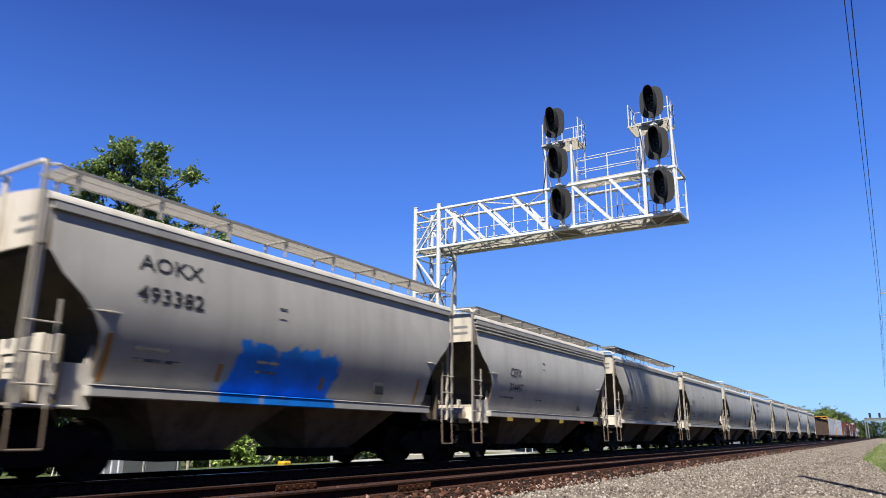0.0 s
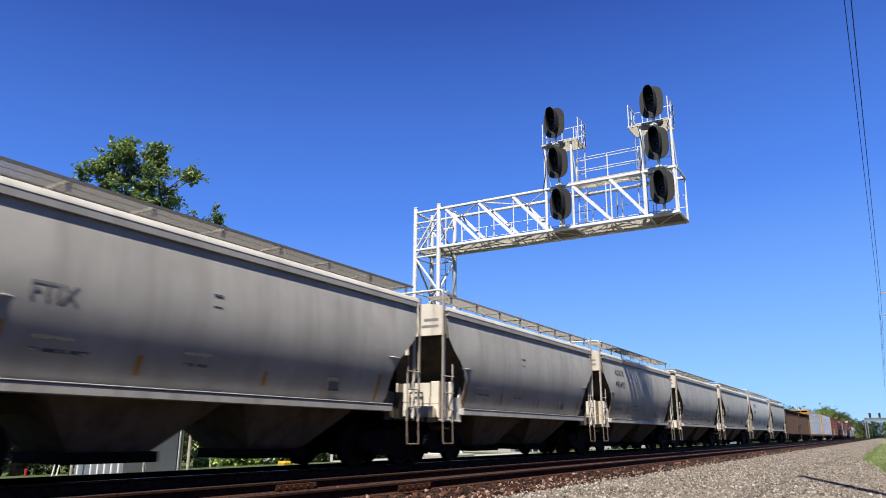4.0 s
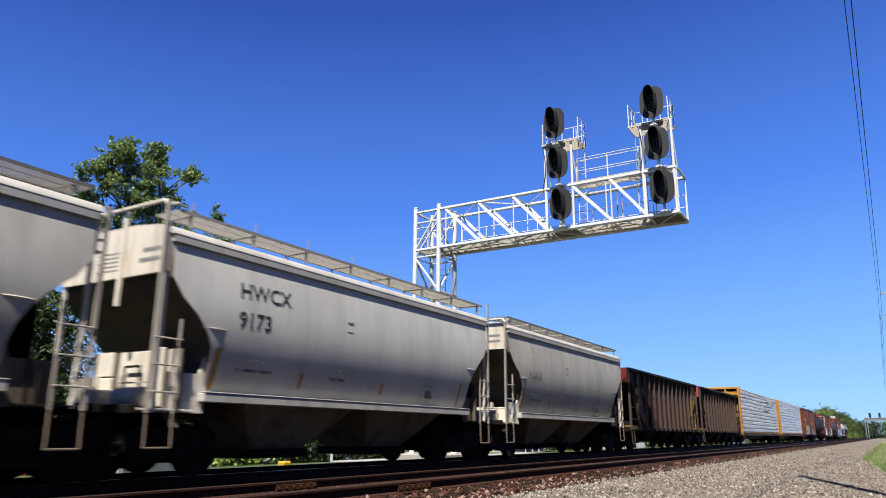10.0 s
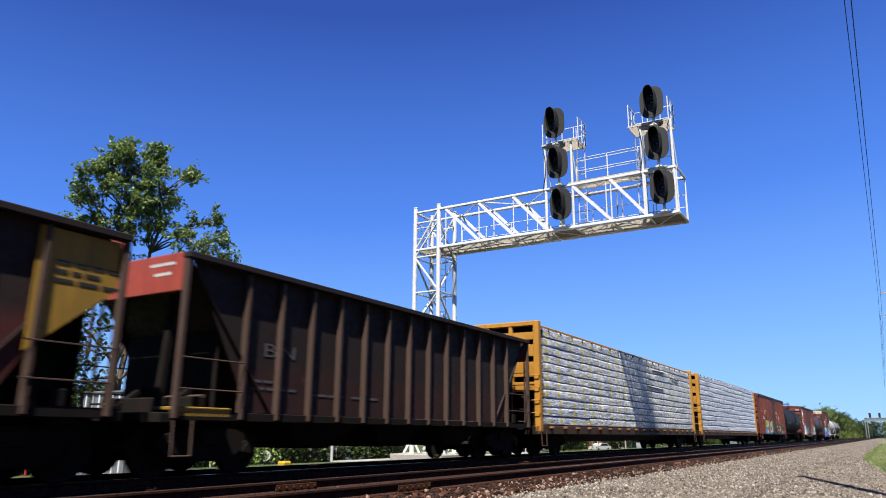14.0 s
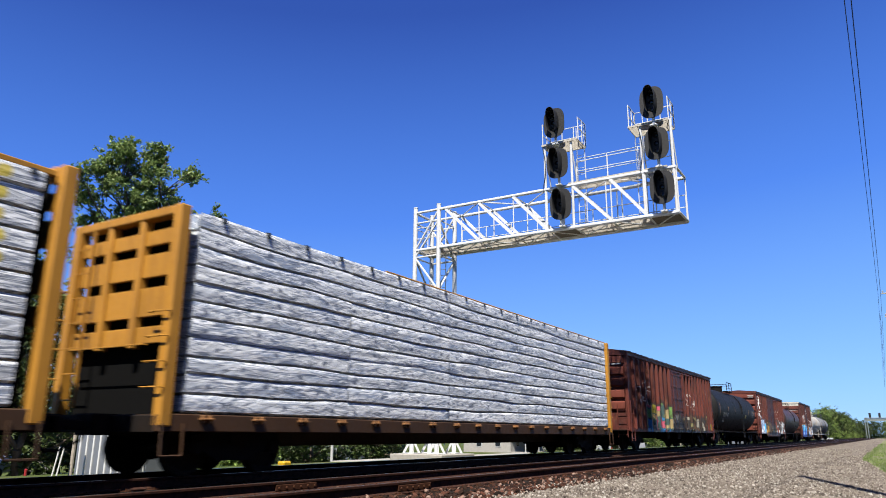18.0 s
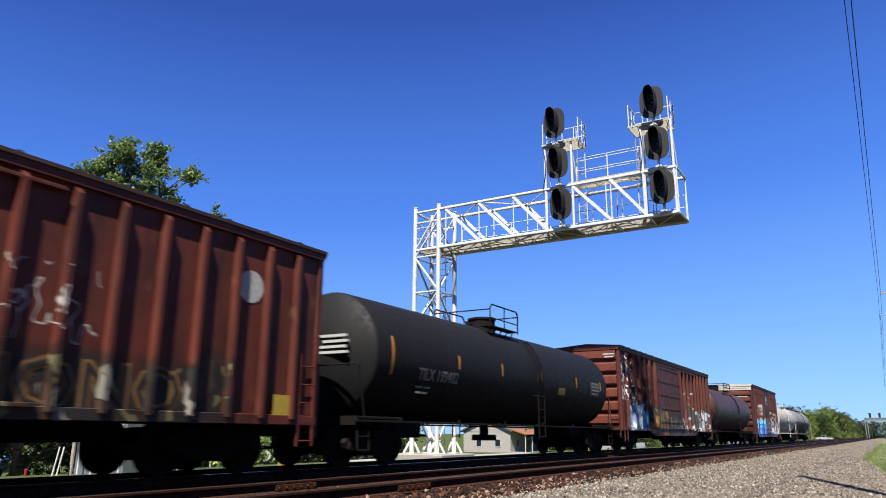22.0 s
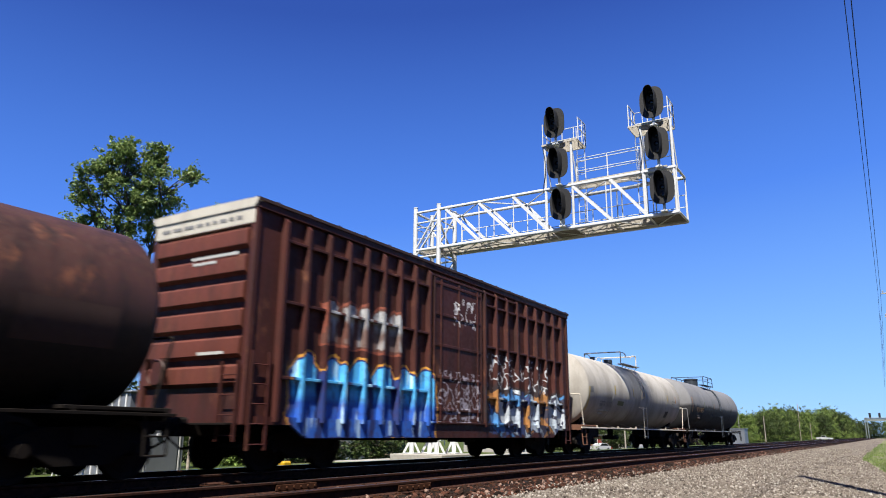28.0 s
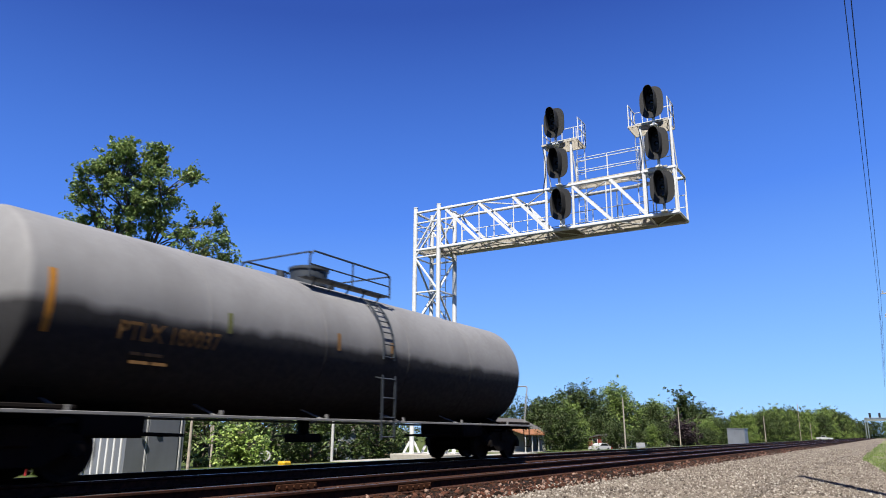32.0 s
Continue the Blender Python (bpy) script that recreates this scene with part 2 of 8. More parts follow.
def rail_steel():
    m, nt, N, L, bsdf = nodes_of("rusty_rail_steel")
    geo = N.new("ShaderNodeNewGeometry")
    sep = N.new("ShaderNodeSeparateXYZ")
    L.new(geo.outputs["Normal"], sep.inputs[0])
    place = N.new("ShaderNodeSeparateXYZ")
    L.new(geo.outputs["Position"], place.inputs[0])
    worn = N.new("ShaderNodeMath")
    worn.operation = "GREATER_THAN"
    worn.inputs[1].default_value = -0.006
    L.new(place.outputs[2], worn.inputs[0])
    flat_top = ramp(nt, sep.outputs[2], [(0.90, (0, 0, 0)), (0.98, (1, 1, 1))])
    both_ways = N.new("ShaderNodeMath")
    both_ways.operation = "MULTIPLY"
    L.new(flat_top, both_ways.inputs[0])
    L.new(worn.outputs[0], both_ways.inputs[1])
    top = both_ways.outputs[0]
    rust = ramp(nt, noisy(nt, 14.0, 6), [(0.3, (0.014, 0.009, 0.008)), (0.7, (0.055, 0.024, 0.016))])
    L.new(blend(nt, top, rust, (0.24, 0.235, 0.23)), bsdf.inputs["Base Color"])
    L.new(top, bsdf.inputs["Metallic"])
    L.new(ramp(nt, top, [(0.0, (0.75,) * 3), (1.0, (0.28,) * 3)]), bsdf.inputs["Roughness"])
    return m


RAIL = rail_steel()


def gravel(name, a, b, c, size, dark=0.0):
    m, nt, N, L, bsdf = nodes_of(name)
    co = N.new("ShaderNodeTexCoord")
    vo = N.new("ShaderNodeTexVoronoi")
    vo.inputs["Scale"].default_value = size
    L.new(co.outputs["Object"], vo.inputs[0])
    sep = N.new("ShaderNodeSeparateColor")
    L.new(vo.outputs["Color"], sep.inputs[0])
    col = ramp(nt, sep.outputs[0], [(0.0, a), (0.5, b), (1.0, c)])
    col = blend(nt, ramp(nt, noisy(nt, 0.6, 4), [(0.35, (0, 0, 0)), (0.7, (0.45,) * 3)]), col, tuple(x * 0.55 for x in b))
    L.new(col, bsdf.inputs["Base Color"])
    bsdf.inputs["Roughness"].default_value = 0.9
    inv = N.new("ShaderNodeMath")
    inv.operation = "SUBTRACT"
    inv.inputs[0].default_value = 1.0
    L.new(vo.outputs["Distance"], inv.inputs[1])
    relief(nt, inv.outputs[0], bsdf, 0.9, 0.03)
    return m


GRAVEL = gravel("grey_tan_gravel", (0.0697, 0.0579, 0.0460), (0.1324, 0.1102, 0.0878), (0.2300, 0.1986, 0.1638), 26.0)
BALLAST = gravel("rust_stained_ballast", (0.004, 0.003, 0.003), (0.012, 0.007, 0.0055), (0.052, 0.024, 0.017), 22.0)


LADDERP = paint("dull_pale_ladder_paint", (0.52, 0.47, 0.40), (0.12, 0.08, 0.06), 0.5, 0.6)
# black that stands in for the shade of a recess
VOID = plain("recess_shade_black", (0.006, 0.006, 0.006), 0.9)
TANKBLACK.node_tree.nodes["Principled BSDF"].inputs["Specular IOR Level"].default_value = 0.18
matt(VOID, UNDER, WHEEL, GRAVEL, BALLAST, BAY, SLOPE)


def stone_mix(name, tones, stain):
    m, nt, N, L, bsdf = nodes_of(name)
    geo = N.new("ShaderNodeNewGeometry")
    col = ramp(nt, geo.outputs["Random Per Island"], tones)
    L.new(blend(nt, ramp(nt, noisy(nt, 60.0, 3), [(0.4, (0, 0, 0)), (0.7, (0.4,) * 3)]), col, stain), bsdf.inputs["Base Color"])
    bsdf.inputs["Roughness"].default_value = 0.88
    return m


STONE = stone_mix("loose_stones", [(0.0, (0.045, 0.038, 0.034)), (0.35, (0.105, 0.090, 0.077)), (0.70, (0.185, 0.162, 0.140)), (1.0, (0.34, 0.32, 0.285))], (0.13, 0.10, 0.08))
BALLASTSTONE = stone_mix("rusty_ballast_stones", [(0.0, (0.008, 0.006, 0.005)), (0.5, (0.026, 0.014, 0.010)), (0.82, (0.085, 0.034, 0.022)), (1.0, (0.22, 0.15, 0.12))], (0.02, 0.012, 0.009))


def leafy(name, a, b, c):
    m, nt, N, L, bsdf = nodes_of(name)
    geo = N.new("ShaderNodeNewGeometry")
    col = ramp(nt, geo.outputs["Random Per Island"], [(0.0, a), (0.55, b), (1.0, c)])
    L.new(blend(nt, ramp(nt, noisy(nt, 0.5, 3), [(0.35, (0, 0, 0)), (0.65, (0.5,) * 3)]), col, tuple(x * 0.6 for x in a)), bsdf.inputs["Base Color"])
    bsdf.inputs["Roughness"].default_value = 0.55
    bsdf.inputs["Specular IOR Level"].default_value = 0.3
    tr = N.new("ShaderNodeBsdfTranslucent")
    L.new(col, tr.inputs[0])
    mx = N.new("ShaderNodeMixShader")
    mx.inputs[0].default_value = 0.28
    L.new(bsdf.outputs[0], mx.inputs[1])
    L.new(tr.outputs[0], mx.inputs[2])
    L.new(mx.outputs[0], N["Material Output"].inputs[0])
    return m


LEAF = leafy("mid_green_leaves", (0.075, 0.125, 0.034), (0.160, 0.230, 0.066), (0.280, 0.330, 0.115))
LEAFDARK = leafy("deep_green_leaves", (0.022, 0.038, 0.009), (0.045, 0.072, 0.017), (0.085, 0.115, 0.03))
LEAFWOOD = leafy("yellow_green_leaves", (0.0702, 0.1170, 0.0234), (0.1346, 0.1989, 0.0410), (0.2340, 0.2808, 0.0761))
LEAFPURPLE = leafy("purple_leaves", (0.018, 0.012, 0.016), (0.03, 0.018, 0.024), (0.05, 0.03, 0.035))
BARK = plain("grey_brown_bark", (0.13, 0.10, 0.075), 0.9, 0.0, 0.3, 14.0, 0.01)
LEAFBRIGHT = leafy("light_green_leaves", (0.10, 0.16, 0.03), (0.19, 0.28, 0.06), (0.30, 0.36, 0.10))
GRASSM = leafy("grass_blades", (0.06, 0.10, 0.02), (0.11, 0.18, 0.035), (0.20, 0.24, 0.07))


def turf():
    m, nt, N, L, bsdf = nodes_of("rough_grass_ground")
    col = ramp(nt, noisy(nt, 0.15, 6, 0.65), [(0.3, (0.0303, 0.0468, 0.0110)), (0.55, (0.0523, 0.0688, 0.0193)), (0.75, (0.0935, 0.0825, 0.0413))])
    L.new(blend(nt, ramp(nt, noisy(nt, 9.0, 4), [(0.4, (0, 0, 0)), (0.7, (0.6,) * 3)]), col, (0.05, 0.06, 0.02)), bsdf.inputs["Base Color"])
    bsdf.inputs["Roughness"].default_value = 0.95
    relief(nt, noisy(nt, 6.0, 6), bsdf, 0.8, 0.08)
    return m


def verge_mix():
    """Thin grass that gives way to gravel in patches."""
    m, nt, N, L, bsdf = nodes_of("thin_grass_over_gravel")
    grass = ramp(nt, noisy(nt, 7.0, 5, 0.65), [(0.3, (0.060, 0.085, 0.018)), (0.7, (0.150, 0.190, 0.050))])
    stony = ramp(nt, noisy(nt, 24.0, 4, 0.7), [(0.3, (0.09, 0.075, 0.06)), (0.7, (0.21, 0.18, 0.15))])
    L.new(blend(nt, ramp(nt, noisy(nt, 0.9, 5, 0.65, (0.35, 1, 1)), [(0.42, (0, 0, 0)), (0.56, (0.9,) * 3)]), grass, stony), bsdf.inputs["Base Color"])
    bsdf.inputs["Roughness"].default_value = 0.95
    relief(nt, noisy(nt, 18.0, 5), bsdf, 0.8, 0.04)
    return m


TURF = turf()
VERGE = verge_mix()
matt(TURF, VERGE, RAIL, STONE, BALLASTSTONE)

# ---- ground, tracks ----
NEAR_Y, FAR_Y = 7.3, 11.05


def level(y):
    """Height of the ground across the line: gravel shoulder, track bed, then a bank down to the street."""
    pts = [(-3000, -0.6), (-40, -0.6), (-6, -0.35), (-1, -0.22), (4.6, -0.14), (5.4, -0.20), (12.6, -0.20), (13.6, -0.26), (16, -0.35), (21.9, -0.55), (25.6, -1.9), (34, -2.15), (60, -2.35), (3000, -2.6)]
    for (a, p), (b, q) in zip(pts[:-1], pts[1:]):
        if a <= y <= b:
            return p + (q - p) * (y - a) / (b - a)
    return -2.6


def strip(name, xs, ys, lift, material, rough=0.0, kind="structure", label="", category=""):
    m = Mesh()
    for x in xs:
        for y in ys:
            m.v.append((x, y, level(y) + lift + (rough * noise.fractal(Vector((x * 0.9, y * 0.9, 3.1)), 1.0, 2.0, 4) if rough else 0)))
    n = len(ys)
    m.f = [(i * n + j, (i + 1) * n + j, (i + 1) * n + j + 1, i * n + j + 1) for i in range(len(xs) - 1) for j in range(n - 1)]
    return tagged(part(name, m, material, sharp=180), label, category, "", kind)


def span(a, b, n):
    return [a + (b - a) * i / n for i in range(n + 1)]


strip("ground", [-3000, -500, -100] + span(-40, 400, 44) + [800, 3000], [-3000, -400, -100, -40, -20, -6, -1, 4.6, 5.4, 12.6, 13.6, 16, 19.5, 21.9, 25.6, 34, 60, 120, 400, 3000], -0.02, TURF, label="rough grassy ground beside the railway line", category="ground")
strip("gravel_shoulder", span(-20, 8, 10)[:-1] + span(8, 40, 160) + span(40, 400, 60)[1:], span(-1.2, 5.3, 44), 0.0, GRAVEL, 0.018, label="loose grey and tan gravel shoulder beside the track", category="gravel")
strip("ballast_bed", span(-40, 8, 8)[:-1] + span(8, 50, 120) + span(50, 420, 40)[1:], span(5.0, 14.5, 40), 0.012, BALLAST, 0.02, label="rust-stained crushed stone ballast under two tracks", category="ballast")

RAIL_PROFILE = [(-0.07, -0.172), (0.07, -0.172), (0.07, -0.160), (0.012, -0.135), (0.009, -0.045), (0.036, -0.034), (0.037, -0.008), (0.028, 0.0), (-0.028, 0.0), (-0.037, -0.008), (-0.036, -0.034), (-0.009, -0.045), (-0.012, -0.135), (-0.07, -0.160)]


def track(y, label):
    t = thing("railway_track", label, "track", "railway tracks", "structure", pose(0, y, 0))
    for s in (-1, 1):
        m = Mesh()
        m.prism([(s * 0.7525 + a, b) for a, b in RAIL_PROFILE], "x", -60, 416)
        part("rail", m, RAIL, t, "steel rail with a worn bright head", sharp=40)
    tie = Mesh()
    tie.box(-0.115, 0.115, -1.3, 1.3, -0.36, -0.18, 0.012)
    plate = Mesh()
    for s in (-1, 1):
        plate.box(-0.09, 0.09, s * 0.7525 - 0.17, s * 0.7525 + 0.17, -0.182, -0.166, 0.004)
        for dx in (-0.06, 0.06):
            for dy in (-0.085, 0.085):
                plate.box(dx - 0.012, dx + 0.012, s * 0.7525 + dy - 0.014, s * 0.7525 + dy + 0.014, -0.168, -0.142, 0.003)
    tm, pm = tie.make("tie", TIE), plate.make("tie_plate", RUSTY)
    for i in range(-6, 130):
        x = i * 0.51 + 0.1 + random.uniform(-0.02, 0.02)
        o = part("tie", tm, TIE, t, at=pose(x, random.uniform(-0.04, 0.04), 0, 0, 0, random.uniform(-0.8, 0.8)))
        if 8 < i < 70:
            part("tie_plate", pm, RUSTY, t, at=pose(x, 0, 0))
    rest = Mesh()
    for i in range(130, 800):
        rest.box(i * 0.51 - 0.115, i * 0.51 + 0.115, -1.3, 1.3, -0.36, -0.18)
    tagged(part("far_ties", rest, TIE, t), kind="stuff")
    return t


TIE = plain("dark_creosoted_tie", (0.022, 0.017, 0.014), 0.9, 0.0, 0.35, 8.0, 0.006)
RUSTY = plain("rusty_plate_steel", (0.085, 0.036, 0.02), 0.85, 0.1, 0.3, 20.0, 0.002)
matt(TIE, RUSTY)
near_track = track(NEAR_Y, "rusty near track with wooden ties and jointed rails")
far_track = track(FAR_Y, "dark far track under the freight train")


def joint_bar(x, s):
    """A six-bolt joint bar on both sides of a rail's web."""
    m, bolts = Mesh(), Mesh()
    y = s * 0.7525
    for k in (-1, 1):
        m.box(x - 0.46, x + 0.46, y + k * 0.012, y + k * 0.040, -0.140, -0.046, 0.008)
        for i in range(6):
            bx = x - 0.40 + 0.16 * i
            bolts.bar((bx, y + k * 0.035, -0.092), (bx, y + k * 0.066, -0.092), 0.019, 6)
    j = part("joint_bar", m, RUSTY, near_track, "rusty bolted rail joint bar")
    part("bolt_row", bolts, RUSTY, j)


joint_bar(8.75, 1)
joint_bar(9.83, -1)

# loose stones on the shoulder and along the ballast edge
def scatter(name, n, x0, x1, y0, y1, lo, hi, material, label):
    m = Mesh()
    ico = [(0, 0, -1), (0.9, 0, -0.3), (0.28, 0.86, -0.25), (-0.73, 0.53, -0.3), (-0.7, -0.55, -0.25), (0.3, -0.85, -0.3), (0.6, 0.5, 0.45), (-0.3, 0.75, 0.5), (-0.75, 0.0, 0.45), (-0.25, -0.7, 0.5), (0.65, -0.45, 0.45), (0, 0, 0.85)]
    fc = [(0, 2, 1), (0, 3, 2), (0, 4, 3), (0, 5, 4), (0, 1, 5), (1, 2, 6), (2, 3, 7), (3, 4, 8), (4, 5, 9), (5, 1, 10), (2, 7, 6), (3, 8, 7), (4, 9, 8), (5, 10, 9), (1, 6, 10), (6, 7, 11), (7, 8, 11), (8, 9, 11), (9, 10, 11), (10, 6, 11)]
    rnd = random.Random(5)
    for _ in range(n):
        u = rnd.random()
        x = x0 * (x1 / x0) ** u
        y = rnd.uniform(y0, y1)
        r = rnd.uniform(lo, hi) * (1 + rnd.random() ** 4)
        e = Euler((rnd.uniform(0, 6.3), rnd.uniform(0, 6.3), rnd.uniform(0, 6.3)))
        sx, sy, sz = r * rnd.uniform(0.8, 1.4), r * rnd.uniform(0.7, 1.1), r * rnd.uniform(0.5, 0.9)
        o = Vector((x, y, level(y) + r * 0.35))
        m.poly([o + e.to_matrix() @ Vector((p[0] * sx * rnd.uniform(0.8, 1.15), p[1] * sy, p[2] * sz)) for p in ico], fc)
    return tagged(part(name, m, material, sharp=0), label, "gravel", "", "stuff")


scatter("shoulder_stones", 34000, 8, 60, 0.2, 5.7, 0.008, 0.019, STONE, "loose grey, tan and white stones on the gravel shoulder")
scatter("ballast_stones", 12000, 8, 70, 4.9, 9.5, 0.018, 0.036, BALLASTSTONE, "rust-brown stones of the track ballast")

# ---- cantilever signal bridge over both tracks ----
SX0, SX1 = 27.5, 29.0          # front and rear truss planes
LY0, LY1 = 18.45, 17.12        # outer and inner mast legs
ZB, ZT = 9.25, 11.15           # chords of the arm
TIP = 5.95


def signal_bridge():
    s = thing("signal_bridge", "galvanised steel cantilever signal bridge over both tracks", "signal bridge", at=pose(SX0, LY1, 0))
    o = Vector((SX0, LY1, 0))
    W = SX1 - SX0

    def p(x, y, z):
        return (x - SX0, y - LY1, z)

    for x in (SX0, SX1):
        for y in (LY0, LY1):
            m = Mesh()
            m.bar(p(x, y, -0.15), p(x, y, 11.4), 0.105, 10)
            m.bar(p(x, y, 11.4), p(x, y, 11.43), 0.12, 10)
            leg = part("mast_leg", m, SIGNAL, s, "round steel mast leg")
            f = Mesh()
            f.box(*[q for a, b in zip(p(x, y, 0), (0.3, 0.3, 0)) for q in (a - b, a + b)][:4], -0.17, -0.13, 0.01)
            for k in range(4):
                a = math.pi / 4 + k * math.pi / 2
                f.flat(p(x + 0.1 * math.cos(a), y + 0.1 * math.sin(a), 0.35), p(x + 0.36 * math.cos(a), y + 0.36 * math.sin(a), -0.14), 0.02, 0.1)
            part("base_plate", f, SIGNAL, leg)
    ft = Mesh()
    ft.box(-0.7, W + 0.7, -0.7, LY0 - LY1 + 0.7, -0.75, -0.17, 0.03)
    part("footing", ft, CONCRETE, s, "pale concrete footing")
    # lacing of the mast
    for k in range(6):
        z0, z1 = 0.3 + k * 1.72, 0.3 + (k + 1) * 1.72
        for j, (a, b) in enumerate((((SX0, LY0), (SX0, LY1)), ((SX0, LY1), (SX1, LY1)), ((SX1, LY1), (SX1, LY0)), ((SX1, LY0), (SX0, LY0)))):
            m = Mesh()
            za, zb = (z0, z1) if (k + j) % 2 else (z1, z0)
            m.bar(p(*a, za), p(*b, zb), 0.05, 6)
            part("mast_brace", m, SIGNAL, s)
            m = Mesh()
            m.bar(p(*a, z1), p(*b, z1), 0.042, 6)
            part("mast_strut", m, SIGNAL, s)
    for k, (a, b) in enumerate((((SX0, LY0), (SX0, LY1)), ((SX1, LY0), (SX1, LY1)), ((SX0, LY0), (SX1, LY0)))):
        m = Mesh()
        m.bar(p(*a, ZT), p(*b, ZT), 0.06, 8)
        m.bar(p(*a, ZB), p(*b, ZB), 0.07, 8)
        m.bar(p(*a, ZB), p(*b, ZT), 0.05, 8)
        part("mast_head_brace", m, SIGNAL, s)
    # ladder inside the mast
    lad = Mesh()
    for dy in (-0.2, 0.2):
        lad.bar(p(SX1 - 0.2, 17.7 + dy, 0.2), p(SX1 - 0.2, 17.7 + dy, 10.6), 0.022, 5)
    for k in range(34):
        lad.bar(p(SX1 - 0.2, 17.5, 0.4 + 0.3 * k), p(SX1 - 0.2, 17.9, 0.4 + 0.3 * k), 0.014, 5)
    for k in range(9):
        lad.pipe([p(SX1 - 0.2 - 0.35 * math.sin(t), 17.7 - 0.33 * math.cos(t), 2.5 + 0.9 * k) for t in span(0, math.pi, 6)], 0.012, 4)
    part("ladder", lad, SIGNAL, s, "caged access ladder")
    # arm chords, panels
    for x in (SX0, SX1):
        for z, r in ((ZB, 0.085), (ZT, 0.075)):
            m = Mesh()
            m.bar(p(x, LY1, z), p(x, TIP, z), r, 8)
            part("chord", m, SIGNAL, s, "long tubular truss chord")
    nodes = [16.72, 14.93, 13.17, 11.53, 10.33, 8.66, 7.2, TIP]
    for x in (SX0, SX1):
        for i, (a, b) in enumerate(zip(nodes[:-1], nodes[1:])):
            if i in (0, 1, 2, 4, 5):
                m = Mesh()
                m.flat(p(x, a, ZT - 0.05), p(x, b, ZB + 0.05), 0.13, 0.11, (1, 0, 0))
                part("diagonal", m, SIGNAL, s, "broad flat truss diagonal")
        for y in nodes + [8.87]:
            m = Mesh()
            m.bar(p(x, y, ZB), p(x, y, ZT), 0.028, 6)
            part("vertical", m, SIGNAL, s)
    for z, zz in ((ZB, 0), (ZT, 1)):
        for i, (a, b) in enumerate(zip(nodes[:-1], nodes[1:])):
            for e, g, r in (((SX0, a), (SX1, a), 0.035), ((SX0 if i % 2 else SX1, a), (SX1 if i % 2 else SX0, b), 0.03)):
                m = Mesh()
                m.bar(p(*e, z), p(*g, z), r, 6)
                part("cross_brace", m, SIGNAL, s)
        m = Mesh()
        m.bar(p(SX0, TIP, z), p(SX1, TIP, z), 0.05, 6)
        part("cross_brace", m, SIGNAL, s)

    # floors of open grating, on the bottom and beside the upper heads
    def floor(name, x0, x1, y0, y1, z, step=0.055):
        m = Mesh()
        for e in (x0, x1):
            m.box(e - SX0 - 0.02, e - SX0 + 0.02, y0 - LY1, y1 - LY1, z - 0.05, z + 0.03)
        fl = part(name, m, WALKWAY, s, "open grating walkway floor")
        n = max(4, int(abs(x1 - x0) / step))
        q = Mesh()
        q.box(-0.004, 0.004, min(y0, y1) - LY1, max(y0, y1) - LY1, z - 0.018, z + 0.018)
        slat = q.make("bearing_bar", WALKWAY)
        for k in range(n + 1):
            part("bearing_bar", slat, WALKWAY, fl, at=pose(x0 + (x1 - x0) * k / n - SX0, 0, 0))
        q = Mesh()
        q.box(x0 - SX0, x1 - SX0, -0.012, 0.012, z - 0.03, z)
        tie = q.make("grating_tie", WALKWAY)
        n = max(1, int(abs(y1 - y0) / 0.9))
        for k in range(n + 1):
            part("grating_tie", tie, WALKWAY, fl, at=pose(0, y0 + (y1 - y0) * k / n - LY1, 0))
        return fl

    floor("walkway", SX0 + 0.1, SX1 - 0.1, TIP + 0.05, LY0, ZB + 0.08)
    floor("upper_walkway", SX0 + 0.5, SX1 - 0.1, TIP + 0.45, 10.7, 11.45)
    # hand rails
    def fence(name, pts, z, h, posts):
        m = Mesh()
        m.pipe([p(x, y, z + h) for x, y in pts], 0.021, 6)
        rail = part(name, m, SIGNAL, s, "tubular guard rail")
        m = Mesh()
        m.pipe([p(x, y, z + h * 0.52) for x, y in pts], 0.021, 6)
        part("middle_rail", m, SIGNAL, rail)
        for (x0, y0), (x1, y1) in zip(pts[:-1], pts[1:]):
            n = max(1, round(math.hypot(x1 - x0, y1 - y0) / posts))
            for k in range(n + 1):
                x, y = x0 + (x1 - x0) * k / n, y0 + (y1 - y0) * k / n
                m = Mesh()
                m.bar(p(x, y, z), p(x, y, z + h), 0.023, 6)
                part("post", m, SIGNAL, rail)

    fence("guard_rail", [(SX1 - 0.15, 16.6), (SX1 - 0.15, TIP)], ZB, 1.1, 1.3)
    fence("guard_rail", [(SX0 + 0.5, 10.3), (SX0 + 0.5, 7.5)], 11.45, 0.95, 1.25)
    fence("guard_rail", [(SX1 - 0.1, 10.6), (SX1 - 0.1, TIP + 0.45)], 11.45, 1.45, 1.5)
    fence("guard_rail", [(SX0, 17.0), (SX0, LY0), (SX1, LY0)], ZB, 1.1, 0.7)

    for y0, tag in ((10.95, 0), (6.65, 1)):
        for dy in (-0.62, 0.62):
            m = Mesh()
            m.bar(p(SX0, y0 + dy, ZB), p(SX0, y0 + dy, 13.25), 0.055, 8)
            part("column", m, SIGNAL, s, "upright column beside the signal heads")
        for dy in (-0.62, 0.62):
            m = Mesh()
            m.bar(p(SX0, y0 + dy, 13.2), p(SX0 + 0.7, y0 + dy, ZT), 0.03, 6)
            part("column_brace", m, SIGNAL, s)
        a, b = (y0 + 0.72, y0 - 0.95) if tag == 0 else (y0 + 1.1, y0 - 0.55)
        floor("head_platform", SX0 - 0.1, SX0 + 1.0, b, a, 13.22)
